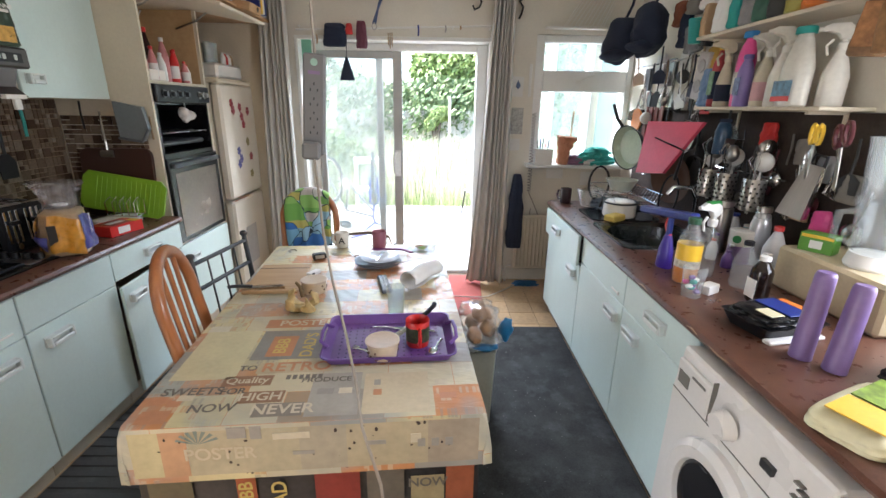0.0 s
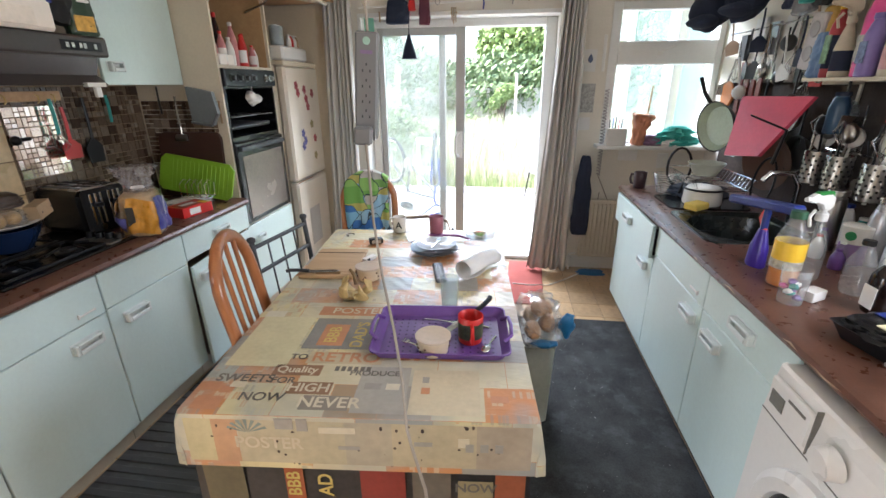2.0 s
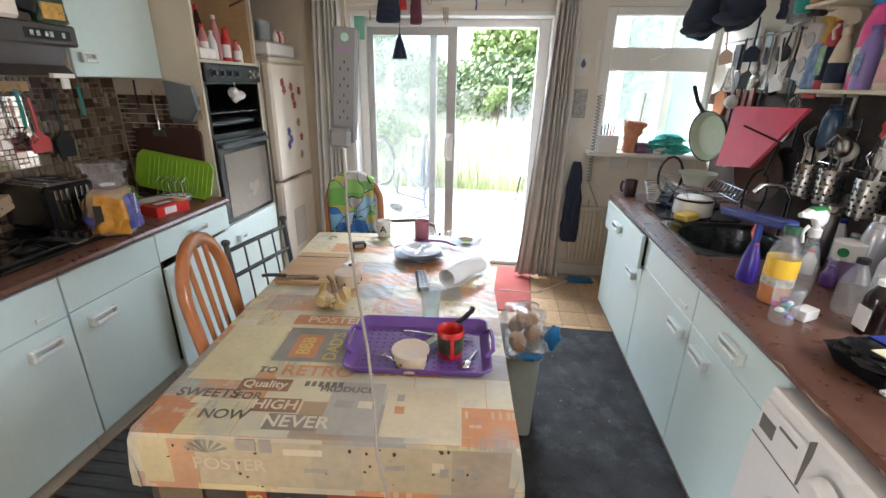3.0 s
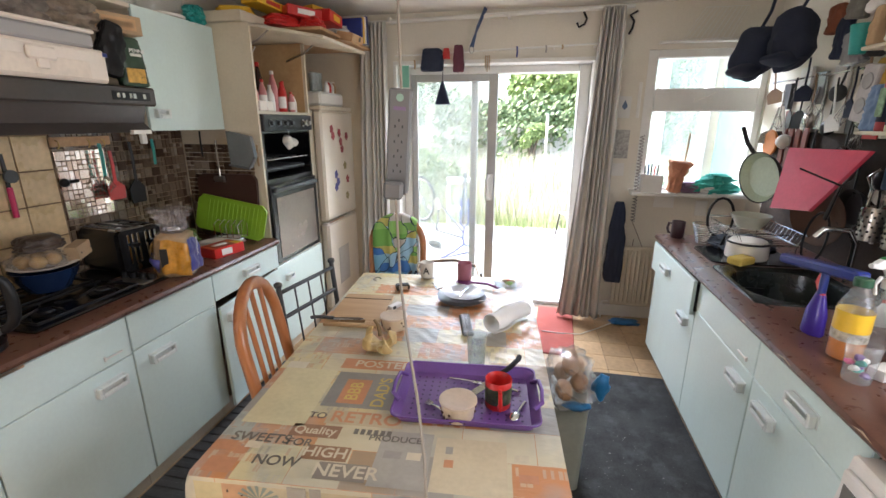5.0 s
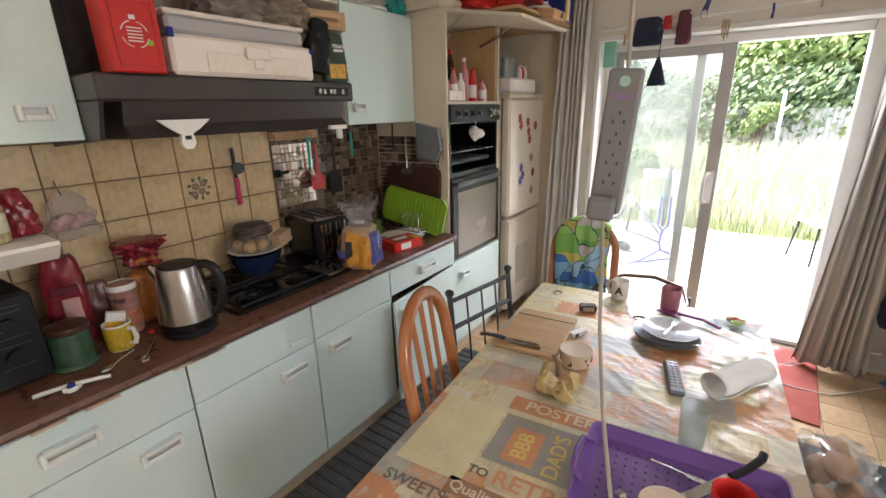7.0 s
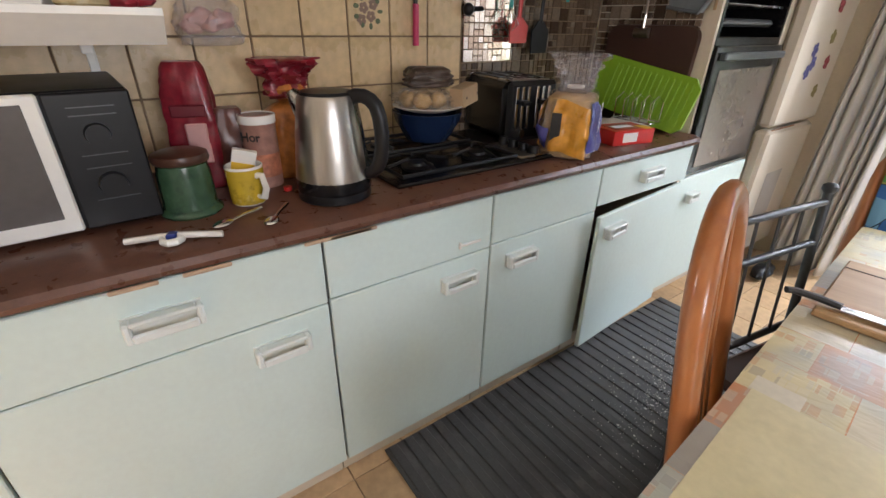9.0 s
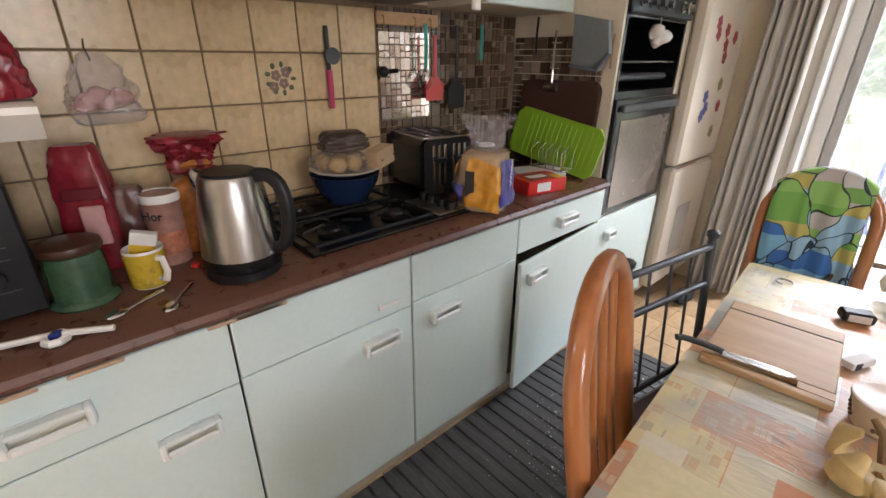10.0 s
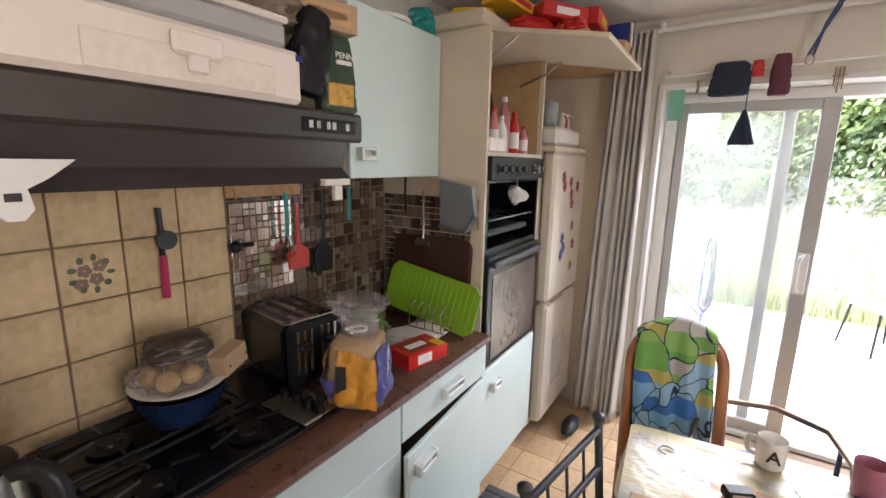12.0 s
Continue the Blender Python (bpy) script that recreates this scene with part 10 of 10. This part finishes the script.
for k, (y, z, w_, h, c) in enumerate(((3.10, 1.92, 0.12, 0.16, PLATE), (3.22, 1.96, 0.08, 0.20, NAVY), (2.98, 1.94, 0.08, 0.22, INK), (3.30, 2.10, 0.10, 0.14, col("rust_cloth", (0.25, 0.08, 0.04), 0.8)), (3.00, 2.14, 0.10, 0.12, PAPERW), (3.16, 2.14, 0.10, 0.16, GREYINK))):
    packet("hung_packet", pose(1.75, y, z, 0, 6 * (k % 3 - 1), -80), w_, 0.06, h, c, "packet hung high on the sink wall", "packet", 180 + k, crumple=0.25)
for k, (x, y, c, r, h) in enumerate(((1.74, 2.42, CLEAR, 0.03, 0.16), (1.76, 2.30, TEAL, 0.03, 0.13), (1.72, 2.34, PAPERW, 0.03, 0.18), (1.76, 2.18, INK, 0.035, 0.2), (1.70, 1.84, PAPERW, 0.035, 0.2), (1.55, 1.86, CLEAR, 0.03, 0.12))):
    bottle("small_bottle", x, y, CZ, r, h, c, (RED, PAPERW, BLUE, INK, TEAL, PAPERW)[k], "small bottle crowded at the back of the worktop", 0.45, 0.65)
# small tools leaning on the splashback
for k in range(14):
    y = 1.80 + 0.055 * k
    utensil("kitchen_tool", pose(1.80 - 0.01 * (k % 2), y, 1.10 + 0.035 * ((k * 5) % 6), 0, 14 * ((k % 3) - 1), 85), 0.21, (STEEL, INK, GREYINK, CHROME, col("maroon_tool", (0.12, 0.02, 0.03), 0.4))[k % 5], ("ladle", "turner", "whisk", "")[k % 4], "small kitchen tool hung on the splashback", "utensil")
bs = thing("wire_strainer", pose(1.76, 2.02, 1.22, 0, 20, 70), "steel wire strainer hung at a slant", "strainer")
wm2 = Geo()
for i in range(9):
    wm2.tube([(-0.05 + 0.0125 * i, 0, 0), (-0.035 + 0.00875 * i, 0.0, 0.20)], 0.0018, 5)
for j in range(10):
    q = 0.05 - 0.015 * j / 9
    wm2.tube([(-q, 0.001, 0.022 * j), (q, 0.001, 0.022 * j)], 0.0018, 5)
obj("mesh", wm2, CHROME, bs)
obj("frame", Geo().tube([(-0.052, 0, 0), (0.052, 0, 0), (0.037, 0, 0.205), (-0.037, 0, 0.205)], 0.004, 6, True), CHROME, bs)


# ---- wall tiles ----
wl = bpy.data.objects["wall_left"]
struct(obj("tile_bed", Geo().box(XL, 0.25, 0.905, XL + 0.004, 2.03, 1.59), WALLGROUT), "brown grout bed behind the splashback tiles")
P = 0.1555
tile = None
for j in range(5):
    z0 = 0.797 + j * P
    for i in range(12):
        y0 = 1.5605 - 9 * P + i * P + 0.0
        if y0 + P > 2.04 or y0 < 0.10:
            continue
        g = Geo().box(0.0, 0.0028, max(0.0028, 0.907 - z0), 0.007, P - 0.0028, P - 0.0028, 0.0018)
        if j == 0:
            o = obj("wall_tile", g, WALLTILE, wl)
        elif tile is None:
            o = tile = obj("wall_tile", g, WALLTILE, wl)
        else:
            o = new("wall_tile", tile.data)
            o.parent = wl
        o.matrix_basis = pose(XL + 0.004, y0, z0, 0, 0, 0)
PETAL, LEAFM = col("motif_brown", (0.24, 0.15, 0.11), 0.3), col("motif_green", (0.10, 0.12, 0.06), 0.3)
mt = Geo()
ml = Geo()
rr = random.Random(8)
for cy, cz in ((0.05, 0.05), (0.085, 0.06), (0.06, 0.085), (0.095, 0.095)):
    for k in range(5):
        a = k * 1.257 + cy * 40
        mt.ball((0, cy + 0.010 * math.cos(a), cz + 0.010 * math.sin(a)), 0.008, 8, 5, 0.12, 1, 1)
for k in range(9):
    a = k * 0.7
    ml.ball((0, 0.075 + 0.045 * math.cos(a), 0.075 + 0.045 * math.sin(a)), 0.011, 8, 5, 0.1, 0.55 + 0.4 * abs(math.cos(a)), 0.55 + 0.4 * abs(math.sin(a)))
for y0, z0 in ((1.5605, 0.797 + 3 * P), (1.5605 - 5 * P, 0.797 + 4 * P)):
    t = obj("tile_flower", mt, PETAL, wl, "printed brown flower motif", m=pose(XL + 0.0112, y0, z0))
    t = obj("tile_leaf", ml, LEAFM, wl, "printed green leaf motif", m=pose(XL + 0.0112, y0, z0))


def mosaic(u0, u1, v0, v1, put, seed, gap=0.0016, cell=0.052):
    """Mixed small tiles filling a rectangle; put(u, v, h) gives the place."""
    r = random.Random(seed)
    g = Geo()
    def tile_(a, b, c, d):
        h = 0.005 + r.uniform(0, 0.0015)
        q = 0.0012
        lo = [put(a, b, 0), put(c, b, 0), put(c, d, 0), put(a, d, 0)]
        hi = [put(a + q, b + q, h), put(c - q, b + q, h), put(c - q, d - q, h), put(a + q, d - q, h)]
        g.ring([lo, hi])
    nu, nv = int((u1 - u0) / cell), int((v1 - v0) / cell)
    cu, cv = (u1 - u0) / nu, (v1 - v0) / nv
    for i in range(nu):
        for j in range(nv):
            a, b = u0 + i * cu, v0 + j * cv
            k = r.random()
            if k < 0.38:
                tile_(a + gap, b + gap, a + cu - gap, b + cv - gap)
            elif k < 0.62:
                for p in range(2):
                    tile_(a + p * cu / 2 + gap, b + gap, a + (p + 1) * cu / 2 - gap, b + cv - gap)
            else:
                for p in range(2):
                    for q in range(2):
                        tile_(a + p * cu / 2 + gap, b + q * cv / 2 + gap, a + (p + 1) * cu / 2 - gap, b + (q + 1) * cv / 2 - gap)
    return g


struct(obj("mosaic_bed", Geo().box(XL, 2.03, 0.905, XL + 0.004, 2.852, 1.60), WALLGROUT), "dark grout behind the mosaic")
tagged(obj("mosaic_tile", mosaic(2.034, 2.845, 0.907, 1.585, lambda u, v, h: (XL + 0.004 + h, u, v), 2), MOSAIC, wl), kind="stuff")
hs_ = bpy.data.objects["oven_housing"]
tagged(obj("mosaic_tile", mosaic(-0.545, -0.06, 0.907, 1.50, lambda u, v, h: (u, -h - 0.0005, v), 3), MOSAIC, hs_), kind="stuff")
tagged(obj("foil_tile", mosaic(2.036, 2.29, 1.17, 1.50, lambda u, v, h: (XL + 0.0115 + h * 0.4, u, v), 4, 0.0012, 0.045), FOIL, wl, "shiny silver mosaic sheet behind the hob"), kind="stuff")

# ---- floor tiles ----
fl_ = bpy.data.objects["floor"]
T = 0.20
ft = None
rest = Geo()
for i in range(20):
    for j in range(30):
        x, y = XL + i * T, YF + j * T
        near = y > 2.85 or (x < -0.5 and 0.45 < y < 1.5)
        if y + T > YB + 0.2 or x + T > XR + 0.2:
            continue
        if near:
            if ft is None:
                ft = obj("floor_tile", Geo().box(0.0015, 0.0015, -0.006, T - 0.0015, T - 0.0015, 0.0, 0.0015), FLOORTILE, fl_)
                o = ft
            else:
                o = new("floor_tile", ft.data)
                o.parent = fl_
            o.matrix_basis = pose(x, y, rs.uniform(-0.0006, 0.0))
        else:
            rest.box(x + 0.0015, y + 0.0015, -0.006, x + T - 0.0015, y + T - 0.0015, -0.0004)
tagged(obj("far_floor_tile", rest, FLOORTILE, fl_), kind="stuff")

# spilt flour and grit on the mats
FLOUR = col("flour", (0.62, 0.61, 0.58), 0.9)
for nm, cx, cy, sxx, syy, n, z0, lb in (("spilt_flour", -1.02, 2.45, 0.12, 0.22, 1600, 0.0115, "white flour spilt on the ribbed mat"), ("floor_grit", 0.70, 2.35, 0.18, 0.42, 300, 0.010, "pale grit scattered on the grey runner")):
    r = random.Random(nm)
    g = Geo()
    for _ in range(n):
        x, y, q = r.gauss(cx, sxx), r.gauss(cy, syy), (1.0 if n > 1000 else 0.45) * r.uniform(0.0007, 0.0022) * (2.4 if r.random() < 0.08 else 1)
        if abs(x - cx) < 0.34:
            g.ball((x, y, z0), q, 5, 3, 1.3, 1, 0.4)
    tagged(obj(nm, g, FLOUR), lb, "dust", kind="stuff")

# white door frame at the end of the units
struct(obj("door_frame", Geo().box(-1.392, 0.28, 0.0, -1.34, 0.40, 2.06, 0.006), WHITE), "white painted door frame at the end of the units")
